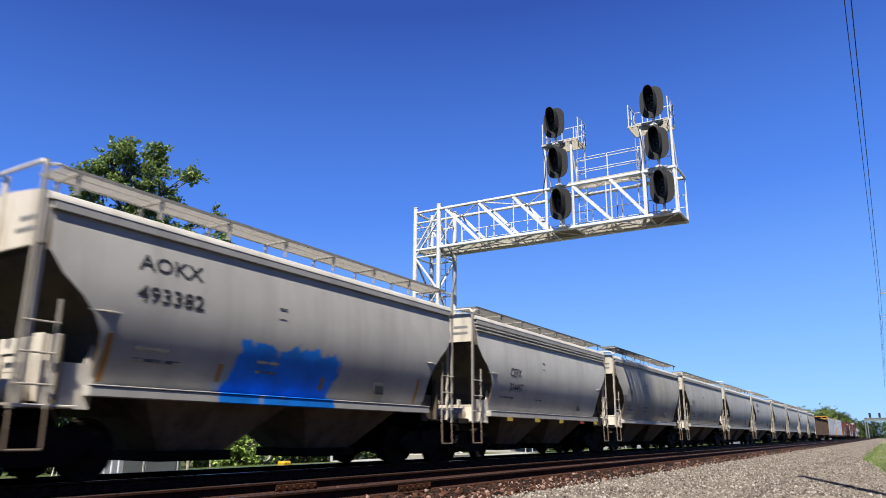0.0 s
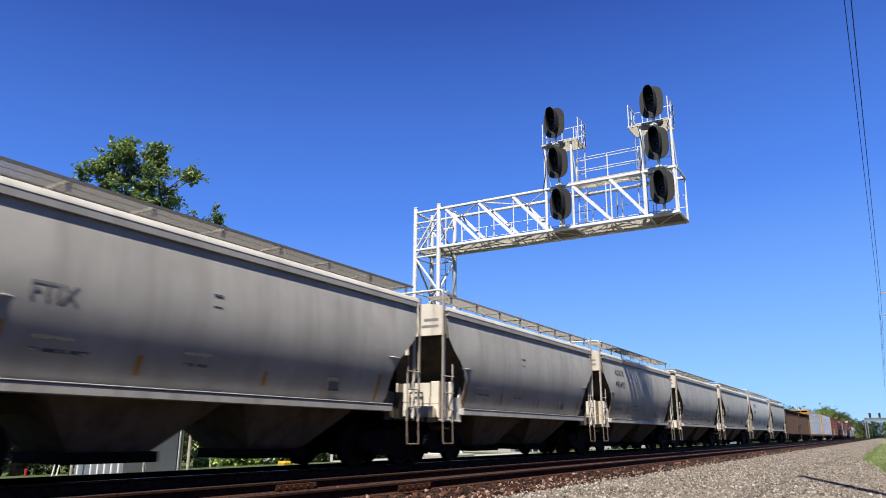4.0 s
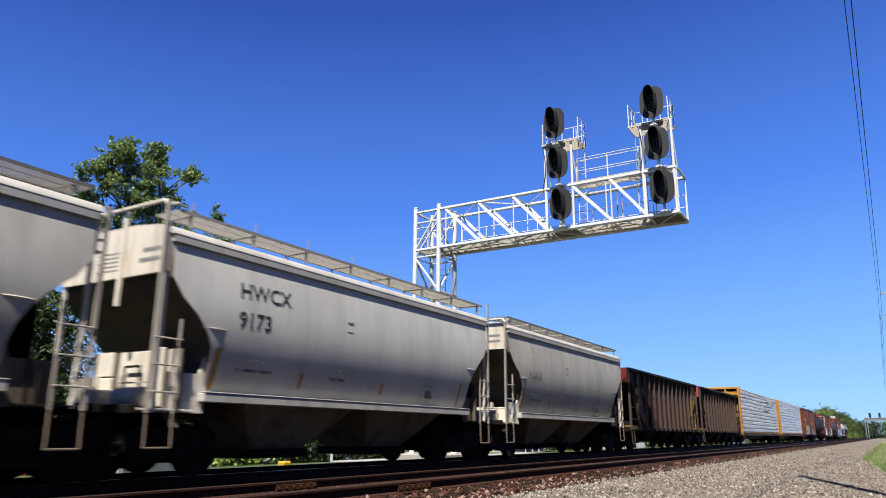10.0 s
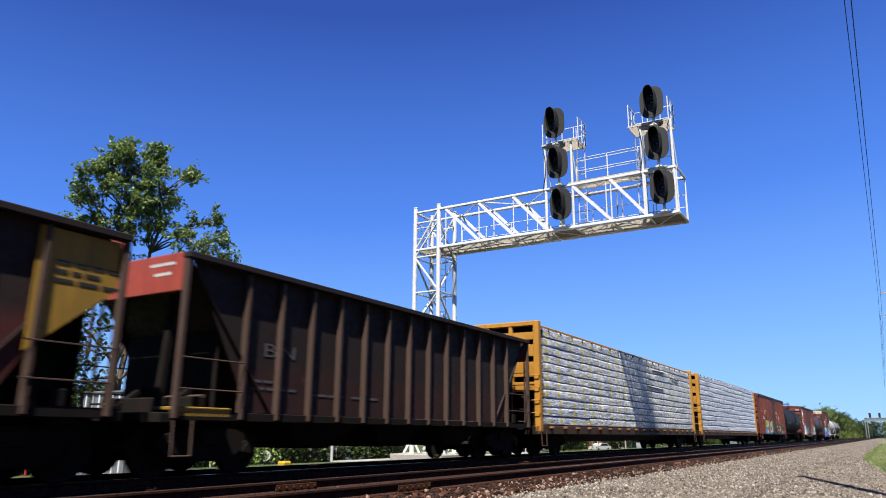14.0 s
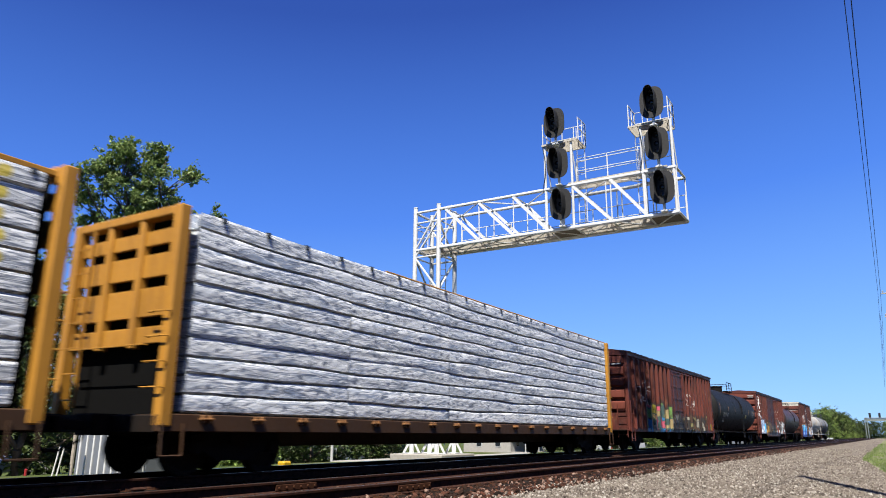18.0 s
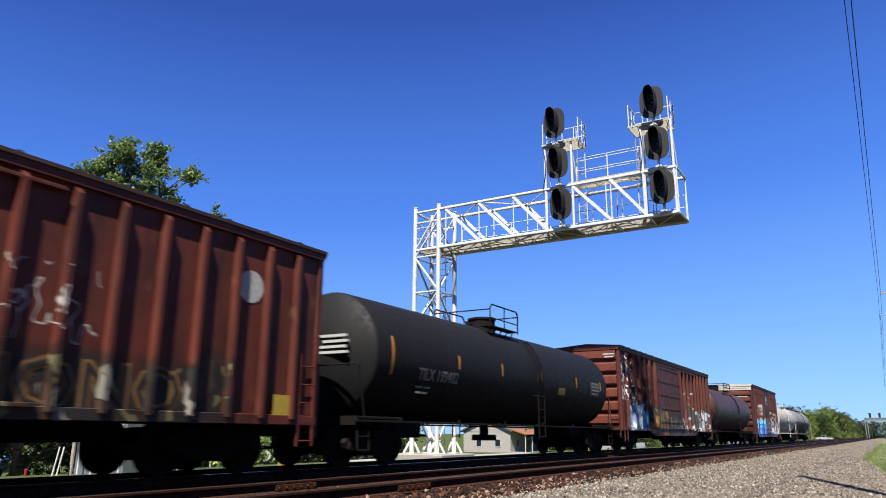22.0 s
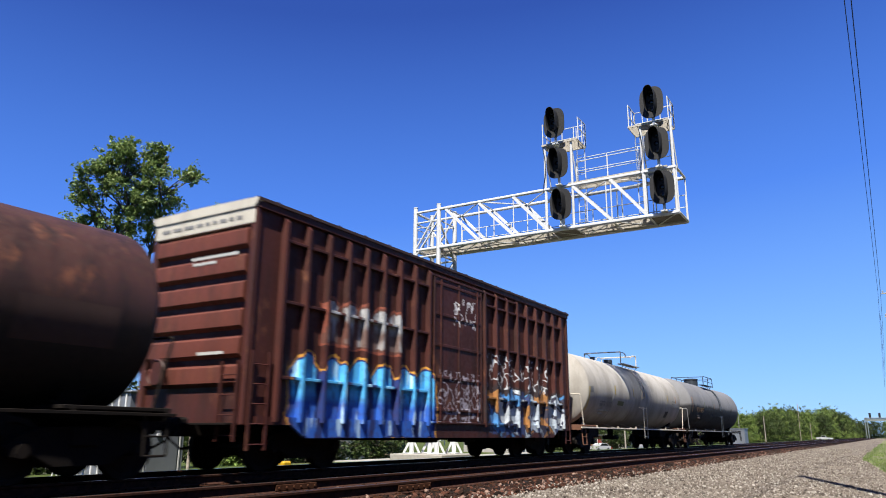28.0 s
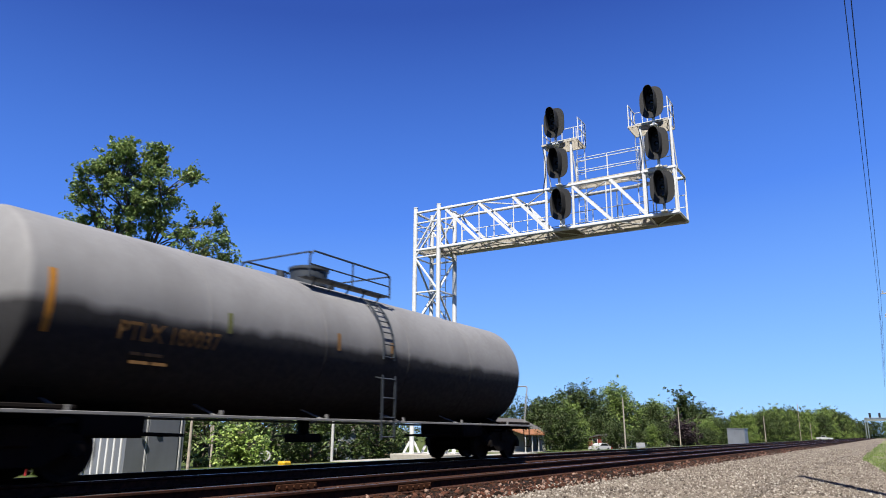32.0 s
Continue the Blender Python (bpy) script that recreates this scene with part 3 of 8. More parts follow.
        fence("guard_rail", [(SX0 + 0.05, a), (SX0 + 1.0, a), (SX0 + 1.0, b), (SX0 + 0.05, b)], 13.22, 1.08, 0.6)
        lm = Mesh()
        yl = y0 - 0.9 if tag == 0 else y0 + 0.75
        for dx in (0.0, 0.36):
            lm.bar(p(SX0 + 0.95, yl + dx, ZB), p(SX0 + 0.95, yl + dx, 14.2), 0.02, 5)
        for k in range(16):
            lm.bar(p(SX0 + 0.95, yl, ZB + 0.3 * k), p(SX0 + 0.95, yl + 0.36, ZB + 0.3 * k), 0.013, 5)
        part("ladder", lm, SIGNAL, s)
        pl = Mesh()
        pl.box(0.12, W - 0.12, y0 - 0.62 - LY1, y0 + 0.5 - LY1, ZB + 0.02, ZB + 0.04)
        part("deck_plate", pl, TREADPLATE, s, "dark solid tread plate under the signal heads")
        for z, aside in ((10.27, 0.18), (12.16, 0.09), (14.08 if tag == 0 else 14.0, 0.0)):
            signal_head(s, p(SX0 - 0.35, y0 - aside, z), W)
        cab = Mesh()
        cab.pipe([p(SX0 - 0.1, y0 + 0.7 - 0.14 * math.sin(t), 11.2 + 2.0 * t / math.pi) for t in span(0, math.pi, 8)], 0.016, 5)
        part("cable", cab, WIRE, s)
    return s


VISOR = plain("dull_black_visor", (0.014, 0.014, 0.015), 0.7)
WALKWAY = plain("pale_steel_grating", (0.60, 0.55, 0.47), 0.6, 0.0)
TREADPLATE = plain("dull_brown_tread_plate", (0.20, 0.17, 0.14), 0.7)


def signal_head(parent, at, W):
    """An oval black background with three hooded lamps, carried on a bracket."""
    x, y, z = at
    m = Mesh()
    ring = []
    for k in range(32):
        a = 2 * math.pi * k / 32
        c, q = math.cos(a), math.sin(a)
        ring.append((y + 0.485 * math.copysign(abs(c) ** 0.75, c), z + 0.69 * math.copysign(abs(q) ** 0.62, q)))
    m.prism(ring, "x", x, x + 0.03)
    h = part("signal_head", m, HOODBLACK, parent, "black oval signal head with a dark lens and deep hood")
    b = Mesh()
    b.box(x + 0.03, x + 0.30, y - 0.20, y + 0.20, z - 0.42, z + 0.42, 0.03)
    part("lamp_case", b, HOODBLACK, h)
    hood = Mesh()
    n = 18
    pts, fs = [], []
    for i in range(n + 1):
        a = radians(-62) + radians(304) * i / n
        c, q = math.cos(a), math.sin(a)
        yy, zz = 0.23 * math.copysign(abs(c) ** 0.8, c), 0.56 * math.copysign(abs(q) ** 0.7, q)
        reach = 0.42 + 0.12 * q
        pts += [(x, y + yy, z + zz), (x - reach, y + yy * 0.96, z + zz * 0.98), (x - reach, y + yy * 0.9, z + zz * 0.95), (x, y + yy * 0.93, z + zz * 0.97)]
    for i in range(n):
        for k in range(4):
            fs.append((i * 4 + k, i * 4 + (k + 1) % 4, (i + 1) * 4 + (k + 1) % 4, (i + 1) * 4 + k))
    hood.poly(pts, fs)
    part("hood", hood, VISOR, h, "deep black visor round the lenses")
    for dz in (0.34, 0.0, -0.34):
        l = Mesh()
        l.lathe([(0.0, 0.0), (0.015, 0.06), (0.03, 0.11)], (x - 0.03, y, z + dz), (1, 0, 0), 16)
        part("lens", l, LENS, h)
    st = Mesh()
    st.bar((x + 0.17, y, z - 0.95), (x + 0.17, y, z - 0.40), 0.06, 8)
    st.box(x + 0.05, x + 0.32, y - 0.13, y + 0.13, z - 1.0, z - 0.93, 0.01)
    st.flat((x + 0.17, y, z - 0.965), (x + 0.5, y, z - 0.965), 0.1, 0.05)
    part("bracket", st, SIGNAL, h, "galvanised head bracket")


signal_bridge()

# ---- freight cars: local x runs back from the front end, y = 0 on the track's centre, z = 0 on the rail ----
def wheelset(parent, x):
    m = Mesh()
    prof = [(-0.055, 0.0), (-0.055, 0.10), (-0.02, 0.12), (-0.015, 0.36), (-0.065, 0.39), (-0.065, 0.455), (0.055, 0.445), (0.065, 0.475), (0.078, 0.475), (0.078, 0.39), (0.02, 0.36), (0.02, 0.12), (0.06, 0.10), (0.06, 0.0)]
    for s in (-1, 1):
        m.lathe([(-s * a if s > 0 else a, r) for a, r in prof], (0, s * 0.7525, 0), (0, 1, 0), 20)
    m.bar((0, -1.02, 0), (0, 1.02, 0), 0.075, 10)
    for s in (-1, 1):
        for k in range(3):
            a = k * 2.094
            m.bar((0.045 * math.cos(a), s * 1.0, 0.045 * math.sin(a)), (0.045 * math.cos(a), s * 1.05, 0.045 * math.sin(a)), 0.014, 6)
    w = part("wheelset", m, WHEEL, parent, "dark steel wheels on an axle", at=pose(x, 0, 0.455))
    WHEELS.append((w, x))
    return w


WHEELS = []


def bolster():
    b = Mesh()
    b.box(-0.22, 0.22, -1.12, 1.12, 0.50, 0.80, 0.03)
    b.box(-0.35, 0.35, -0.35, 0.35, 0.78, 0.95, 0.03)
    return b


def truck(car, x, mat=None):
    """A two-axle truck with cast side frames, springs and bolster."""
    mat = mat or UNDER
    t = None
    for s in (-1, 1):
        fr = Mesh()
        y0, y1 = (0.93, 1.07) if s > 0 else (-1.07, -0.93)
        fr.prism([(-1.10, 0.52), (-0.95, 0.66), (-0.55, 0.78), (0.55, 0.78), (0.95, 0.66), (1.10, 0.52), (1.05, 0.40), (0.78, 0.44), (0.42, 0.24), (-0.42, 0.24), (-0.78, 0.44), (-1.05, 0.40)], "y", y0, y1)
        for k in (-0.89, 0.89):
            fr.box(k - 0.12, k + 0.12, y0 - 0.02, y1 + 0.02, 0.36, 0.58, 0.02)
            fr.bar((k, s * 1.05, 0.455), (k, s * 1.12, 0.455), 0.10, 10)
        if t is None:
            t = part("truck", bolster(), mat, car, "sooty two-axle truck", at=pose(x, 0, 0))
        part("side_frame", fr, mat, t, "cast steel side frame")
    sp = Mesh()
    for s in (-1, 1):
        for dx in (-0.14, 0.0, 0.14):
            for k in range(5):
                sp.bar((dx, s * 1.0, 0.27 + k * 0.045), (dx, s * 1.0, 0.295 + k * 0.045), 0.065, 8)
    part("spring_nest", sp, mat, t)
    bb = Mesh()
    for k in (-1, 1):
        bb.box(k * 0.30 - 0.06, k * 0.30 + 0.06, -0.95, 0.95, 0.26, 0.46, 0.02)
        bb.box(min(k * 0.36, k * 0.44), max(k * 0.36, k * 0.44), 0.62, 0.86, 0.22, 0.62, 0.02)
        bb.box(min(k * 0.36, k * 0.44), max(k * 0.36, k * 0.44), -0.86, -0.62, 0.22, 0.62, 0.02)
    bb.box(-0.7, 0.7, -0.12, 0.12, 0.24, 0.62, 0.02)
    part("brake_beam", bb, mat, t, "sooty brake beams and shoes")
    for k in (-0.89, 0.89):
        wheelset(t, k)
    return t


def coupler(car, x, s):
    m = Mesh()
    m.box(min(x, x + s * 0.62), max(x, x + s * 0.62), -0.08, 0.08, 0.74, 0.90, 0.02)
    m.box(min(x + s * 0.5, x + s * 0.78), max(x + s * 0.5, x + s * 0.78), -0.15, 0.15, 0.70, 0.98, 0.04)
    m.pipe([(x + s * 0.15, -0.3, 0.86), (x + s * 0.3, -0.28, 0.58), (x + s * 0.6, -0.22, 0.42), (x + s * 0.8, -0.15, 0.45)], 0.022, 6)
    part("coupler", m, UNDER, car, "knuckle coupler with an air hose")


def ladder(car, x, y, z0, z1, w, n, mat, along="x", name="ladder"):
    m = Mesh()
    d = (w, 0) if along == "x" else (0, w)
    m.flat((x, y, z0), (x, y, z1), 0.055, 0.03, (0, 1, 0))
    m.flat((x + d[0], y + d[1], z0), (x + d[0], y + d[1], z1), 0.055, 0.03, (0, 1, 0))
    for k in range(n):
        z = z0 + (z1 - z0) * (k + 0.3) / n
        m.bar((x, y, z), (x + d[0], y + d[1], z), 0.013, 5)
    return part(name, m, mat, car)


def grab(car, pts, mat, r=0.014):
    """One bent grab iron."""
    m = Mesh()
    m.pipe(pts, r, 5)
    return part("grab_iron", m, mat, car)


def placard(car, x, y, z, w, h, mat, name="placard", t=0.006):
    m = Mesh()
    m.box(x, x + w, y - t, y + 0.002, z, z + h)
    return part(name, m, mat, car)


def bars(car, x, y, z, rows, mat, name="stencil_print", tilt=1.0):
    """Small print that nobody could read, as rows of short bars."""
    rnd = random.Random(int(abs(x) * 97 + abs(z) * 31 + rows))
    m = Mesh()
    for r in range(rows):
        cx = x
        for _ in range(rnd.randint(2, 4)):
            w = rnd.uniform(0.12, 0.34) * tilt
            m.box(cx, cx + w, y - 0.0015, y + 0.002, z - r * 0.13, z - r * 0.13 + 0.05)
            cx += w + 0.06
    return tagged(part(name, m, mat, car), kind="stuff")


HOP_LEN = 10.87
HOP_SIDE = [(3.95, 1.41), (3.75, 1.45), (3.45, 1.495), (3.15, 1.53), (2.85, 1.55), (2.58, 1.552), (2.34, 1.535), (2.1, 1.495), (1.86, 1.44), (1.62, 1.365), (1.4, 1.285), (1.28, 1.235)]


def hop_width(z):
    """Half-width of the curved side at a height."""
    for (za, wa), (zb, wb) in zip(HOP_SIDE[:-1], HOP_SIDE[1:]):
        if zb <= z <= za:
            return wb + (wa - wb) * (z - zb) / (za - zb)
    return HOP_SIDE[-1][1]


def hop_start(z):
    """How far back the side sheet begins at each height: the end slope sheet leans in under the top."""
    if z >= 2.98:
        return 0.06
    u = min(1.0, (2.98 - z) / 1.15)
    return 0.06 + 0.98 * math.sin(u * math.pi / 2) ** 0.85


def hopper_car(front, mark, number, style, label):
    car = thing("covered_hopper_car", label, "freight car", "covered hopper cars of the train")
    L = HOP_LEN
    # shell: both sides, roof and slope sheets
    body, ends = Mesh(), Mesh()
    nx = 24
    for s in (-1, 1):
        base = len(body.v)
        for z, w in HOP_SIDE:
            x0 = hop_start(z)
            for i in range(nx + 1):
                u = i / nx
                x = x0 + (L - 2 * x0) * u
                body.v.append((x, s * w, z))
        for r in range(len(HOP_SIDE) - 1):
            for i in range(nx):
                q = (base + r * (nx + 1) + i, base + (r + 1) * (nx + 1) + i, base + (r + 1) * (nx + 1) + i + 1, base + r * (nx + 1) + i + 1)
                body.f.append(q if s < 0 else q[::-1])
    part("side_sheet", body, {2: HOPPERPALE, 9: HOPPERPALE, 10: HOPPERDUST, 3: HOPPERDUST}.get(len(CARS), HOPPER), car, "curved grey side sheets with dusty streaks", sharp=60)
    for e in (0, 1):
        m = Mesh()
        for r in range(len(HOP_SIDE) - 1):
            (za, wa), (zb, wb) = HOP_SIDE[r], HOP_SIDE[r + 1]
            xa, xb = hop_start(za), hop_start(zb)
            if e:
                xa, xb = L - xa, L - xb
            q = [(xa, -wa, za), (xa, wa, za), (xb, wb, zb), (xb, -wb, zb)]
            m.poly(q if not e else q[::-1], [(0, 1, 2, 3)])
        m.poly([(hop_start(1.28) if not e else L - hop_start(1.28), -1.23, 1.28), (hop_start(1.28) if not e else L - hop_start(1.28), 1.23, 1.28),
                (2.0 if not e else L - 2.0, 0.9, 0.95), (2.0 if not e else L - 2.0, -0.9, 0.95)], [(0, 1, 2, 3) if not e else (3, 2, 1, 0)])
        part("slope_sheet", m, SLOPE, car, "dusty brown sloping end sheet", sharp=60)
    roof = Mesh()
    prof = [(-1.515, 3.865), (-1.515, 3.885), (-1.455, 3.985), (-1.2, 4.06), (-0.5, 4.12), (0.5, 4.12), (1.2, 4.06), (1.455, 3.985), (1.515, 3.885), (1.515, 3.865)]
    roof.prism(prof, "x", -0.02, L + 0.02)
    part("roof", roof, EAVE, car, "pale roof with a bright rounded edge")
    band = Mesh()
    for s in (-1, 1):
        band.box(0.03, L - 0.03, s * 1.46 - 0.05, s * 1.46 + 0.05, 3.735, 3.868, 0.01)
    if style == "striped":
        for s in (-1, 1):
            for dz in (0.0, -0.10):
                band.box(0.05, L - 0.05, s * 1.50 - 0.035, s * 1.50 + 0.035, 3.64 + dz, 3.68 + dz, 0.006)
    part("top_chord", band, TOPCHORD, car, "dark grey top chord")
    for k in range(10):
        hatch = Mesh()
        hx = 0.6 + k * (L - 1.2) / 9.5
        hatch.box(hx, hx + 0.85, -0.42, 0.42, 4.12, 4.24, 0.03)
        part("roof_hatch", hatch, SILL, car)
    # running boards on stands along both roof edges
    for s in (-1, 1):
        rb = Mesh()
        y0, y1 = (0.80, 1.42) if s > 0 else (-1.42, -0.80)
        zb = 4.40 if style == "plain" or front == 29.62 else 4.31 if style == "rail" else 4.24
        for y in (y0, y1):
            rb.box(0.15, L - 0.15, y - 0.012, y + 0.012, zb - 0.03, zb + 0.02)
        rb.box(0.15, L - 0.15, y0 + 0.30, y0 + 0.31, zb - 0.015, zb)
        k = 0.15
        while k < L - 0.15:
            rb.box(k, k + 0.008, y0, y1, zb - 0.022, zb + 0.012)
            k += 0.06
        run = part("running_board", rb, GRATE if style in ("plain", "rail") else GRATEDARK, car, "grey grating running board on stands")
        stand = Mesh()
        stand.box(-0.03, 0.03, y0 + 0.02, y0 + 0.05, 4.05, zb - 0.02, 0.006)
        stand.box(-0.03, 0.03, y1 - 0.05, y1 - 0.02, 4.0, zb - 0.02, 0.006)
        stand.box(-0.03, 0.03, y0, y1, zb - 0.05, zb - 0.02, 0.006)
        if style == "rail":
            stand.bar((0, s * 1.42, 4.05), (0, s * 1.42, 4.52), 0.012, 5)
        sm = stand.make("stand", SILL if style != "rail" else GRATE)
        for k in range(8):
            part("stand", sm, SILL, run, at=pose(0.4 + k * (L - 0.8) / 7, 0, 0))
    # side sills, end platforms, posts
    for s in (-1, 1):
        m = Mesh()
        m.box(0.95, L - 0.95, s * 1.37 - 0.09, s * 1.37 + 0.09, 1.20, 1.355, 0.015)
        m.box(0.95, L - 0.95, s * 1.42 - 0.05, s * 1.42 + 0.05, 1.355, 1.375, 0.006)
        part("side_sill", m, SILL, car, "pale side sill")
    for e, s in ((0, 1), (1, -1)):
        X = lambda a: a if e == 0 else L - a
        m = Mesh()
        m.box(min(X(-0.42), X(1.3)), max(X(-0.42), X(1.3)), -0.22, 0.22, 0.68, 1.06, 0.03)
        m.box(min(X(-0.42), X(-0.30)), max(X(-0.42), X(-0.30)), -1.45, 1.45, 0.98, 1.12, 0.015)
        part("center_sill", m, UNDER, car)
        p = Mesh()
        p.prism([(-1.45, 3.24), (1.45, 3.24), (1.45, 3.84), (1.34, 3.97), (1.1, 4.07), (0.5, 4.13), (-0.5, 4.13), (-1.1, 4.07), (-1.34, 3.97), (-1.45, 3.84)], "x", min(X(-0.025), X(0.03)), max(X(-0.025), X(0.03)))
        pan = part("end_panel", p, CREAM, car, "cream upper end panel with small stencilled lines")
        if e == 0:
            b = Mesh()
            for r in range(5):
                b.box(-0.030, -0.02, 0.15 - 0.3, 0.75 - 0.3 - 0.1 * (r % 2), 3.38 + r * 0.075, 3.40 + r * 0.075)
            b.box(-0.030, -0.02, -1.25, -0.80, 3.62, 3.69)
            b.box(-0.030, -0.02, -1.25, -0.72, 3.45, 3.52)
            tagged(part("stencil_print", b, GREYP, pan), kind="stuff")
        # corner posts, shear plate, platform
        for y in (-1.40, 1.40):
            q = Mesh()
            q.flat((X(0.02), y, 1.02), (X(0.02), y, 3.95), 0.06, 0.05, (1, 0, 0))
            part("corner_post", q, CREAM, car, "upright corner post")
            g = Mesh()
            sg = 1 if y > 0 else -1
            g.prism([(X(0.30), 1.02), (X(1.05), 1.02), (X(1.12), 1.95), (X(1.02), 1.95), (X(0.92), 1.66), (X(0.30), 1.66)], "y", y - sg * 0.10 - 0.015, y - sg * 0.10 + 0.015)
            # cream on the sunlit front end; the rear copy's shade is in its colour
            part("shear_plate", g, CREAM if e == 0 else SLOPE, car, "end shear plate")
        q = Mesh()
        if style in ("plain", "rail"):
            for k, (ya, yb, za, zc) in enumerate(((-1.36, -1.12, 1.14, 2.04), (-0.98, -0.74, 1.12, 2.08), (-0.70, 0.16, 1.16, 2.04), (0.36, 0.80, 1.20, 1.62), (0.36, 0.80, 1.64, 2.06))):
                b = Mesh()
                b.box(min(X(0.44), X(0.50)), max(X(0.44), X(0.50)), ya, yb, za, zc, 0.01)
                # rear panels get the dark material for the shade at that end
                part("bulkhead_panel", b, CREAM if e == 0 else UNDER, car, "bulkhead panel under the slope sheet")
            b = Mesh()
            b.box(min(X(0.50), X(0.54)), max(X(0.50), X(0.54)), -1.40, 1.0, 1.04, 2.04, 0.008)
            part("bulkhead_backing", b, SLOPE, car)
            b = Mesh()
            b.pipe([(X(0.36), -0.55, 1.2), (X(0.36), -0.52, 1.78), (X(0.36), -0.12, 1.78), (X(0.36), -0.12, 1.2)], 0.02, 6)
            part("bulkhead_handle", b, UNDER, car)
        else:
            q.box(min(X(0.50), X(0.53)), max(X(0.50), X(0.53)), -1.40, 1.40, 1.02, 1.52, 0.008)
        q.box(min(X(-0.36), X(0.8)), max(X(-0.36), X(0.8)), -1.42, 1.42, 1.03, 1.07, 0.008)
        for y in (-0.7, 0.0, 0.7):
            q.box(min(X(0.36), X(0.50)), max(X(0.36), X(0.50)), y - 0.02, y + 0.02, 1.06, 1.66, 0.006)
        # here too the shaded rear end is coloured dark
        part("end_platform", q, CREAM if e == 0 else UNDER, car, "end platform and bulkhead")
        # added dark plate that fills the rear recess with shade
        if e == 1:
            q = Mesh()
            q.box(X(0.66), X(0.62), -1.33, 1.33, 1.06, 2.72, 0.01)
            part("rear_bulkhead", q, UNDER, car, "dark plate standing in for shade under the rear slope sheet")
        q = Mesh()
        q.flat((X(-0.05), -0.28, 2.75), (X(-0.05), -0.28, 4.40 if style in ("plain", "rail") and e == 0 else 3.5), 0.09, 0.05, (1, 0, 0))
        part("slope_stay", q, CREAM, car, "cream upright stay on the end panel")
        if style in ("plain", "rail") and e == 0:
            w = Mesh()
            w.box(-0.045, -0.02, 0.30, 0.95, 3.78, 3.80)
            w.box(-0.045, -0.02, 0.30, 0.95, 4.0, 4.02)
            for y in (0.30, 0.93):
                w.box(-0.045, -0.02, y, y + 0.02, 3.80, 4.0)
            part("card_holder", w, UNDER, pan, "dark card holder frame")
        # end ladder, side ladder, sill step, grab irons
        yl = -1.46
        lad = Mesh()
        lad.flat((X(-0.12), yl, 1.0), (X(-0.12), yl, 4.42 if style in ("plain", "rail") else 4.0), 0.06, 0.04, (0, 1, 0))
        lad.flat((X(0.36), yl, 1.0), (X(0.36), yl, 2.5), 0.036, 0.03, (0, 1, 0))
        for k in range(3):
            lad.bar((X(-0.14), yl - 0.03, 1.32 + 0.42 * k), (X(0.38), yl - 0.03, 1.32 + 0.42 * k), 0.015, 6)
        part("ladder", lad, LADDERP, car, "pale corner ladder")
        if e == 0:
            tr = Mesh()
            up = 4.42 if style in ("plain", "rail") else 4.14
            tr.pipe([(-0.12, yl, up - 0.10), (-0.12, yl + 0.08, up), (-0.12, -yl - 0.08, up), (-0.12, -yl, up - 0.10), (-0.12, -yl, 3.8)], 0.030, 8)
            tr.pipe([(-0.12, yl, up - 0.10), (0.05, yl, up - 0.02), (0.3, -1.40, up - 0.03)], 0.022, 6)
            part("top_rail", tr, CREAM, car, "cream rail frame above the end")
        st = Mesh()
        x0, x1 = X(-0.12), X(0.36)
        st.pipe([(x0, yl, 1.05), (x0, yl - 0.02, 0.48), (x1, yl - 0.02, 0.48), (x1, yl, 1.05)], 0.018, 6)
        part("sill_step", st, STEPP, car)
        grab(car, [(X(-0.14), -1.48, 1.46), (X(-0.14), -0.75, 1.46)], LADDERP, 0.012)
        grab(car, [(X(1.25), -1.53, 2.42), (X(1.05), -1.56, 2.42), (X(0.75), -1.52, 2.42)], CREAM)
        coupler(car, X(-0.30), -s)
        if e == 0:
            bw = Mesh()
            bw.lathe([(0, 0.24), (0.02, 0.26), (0.04, 0.24)], (-0.2, 0.55, 1.95), (1, 0, 0), 18)
            for k in range(4):
                a = k * math.pi / 4
                bw.bar((-0.18, 0.55 - 0.24 * math.cos(a), 1.95 - 0.24 * math.sin(a)), (-0.18, 0.55 + 0.24 * math.cos(a), 1.95 + 0.24 * math.sin(a)), 0.012, 5)
            part("brake_wheel", bw, CREAM, car)
            tk = Mesh()
            tk.lathe([(-0.45, 0), (-0.42, 0.12), (-0.35, 0.17), (0.35, 0.17), (0.42, 0.12), (0.45, 0)], (0.25, -0.55, 1.26), (0, 1, 0), 14)
            tk.box(0.05, 0.45, 0.2, 0.6, 1.1, 1.4, 0.03)
            part("brake_reservoir", tk, CREAM, car, "cream brake reservoir and valve")
    # discharge bays
    for k, xc in enumerate((3.62, 7.22)):
        m = Mesh()
        a = 1.62
        pts = [(xc - a, -1.28, 1.27), (xc + a, -1.28, 1.27), (xc + a, 1.28, 1.27), (xc - a, 1.28, 1.27),
               (xc - 0.78, -0.62, 0.40), (xc + 0.62, -0.62, 0.40), (xc + 0.62, 0.62, 0.40), (xc - 0.78, 0.62, 0.40)]
        m.solid(pts, [(0, 1, 2, 3), (4, 5, 6, 7), (0, 1, 5, 4), (1, 2, 6, 5), (2, 3, 7, 6), (3, 0, 4, 7)])
        b = part("discharge_bay", m, BAY, car, "dusty funnel-shaped discharge bay")
        g = Mesh()
        g.box(xc - 0.88, xc + 0.72, -0.75, 0.75, 0.24, 0.41, 0.02)
        g.bar((xc, -1.0, 0.36), (xc, 1.0, 0.36), 0.04, 8)
        part("outlet_gate", g, UNDER, b)
    truck(car, 0.55)
    truck(car, L - 0.55)
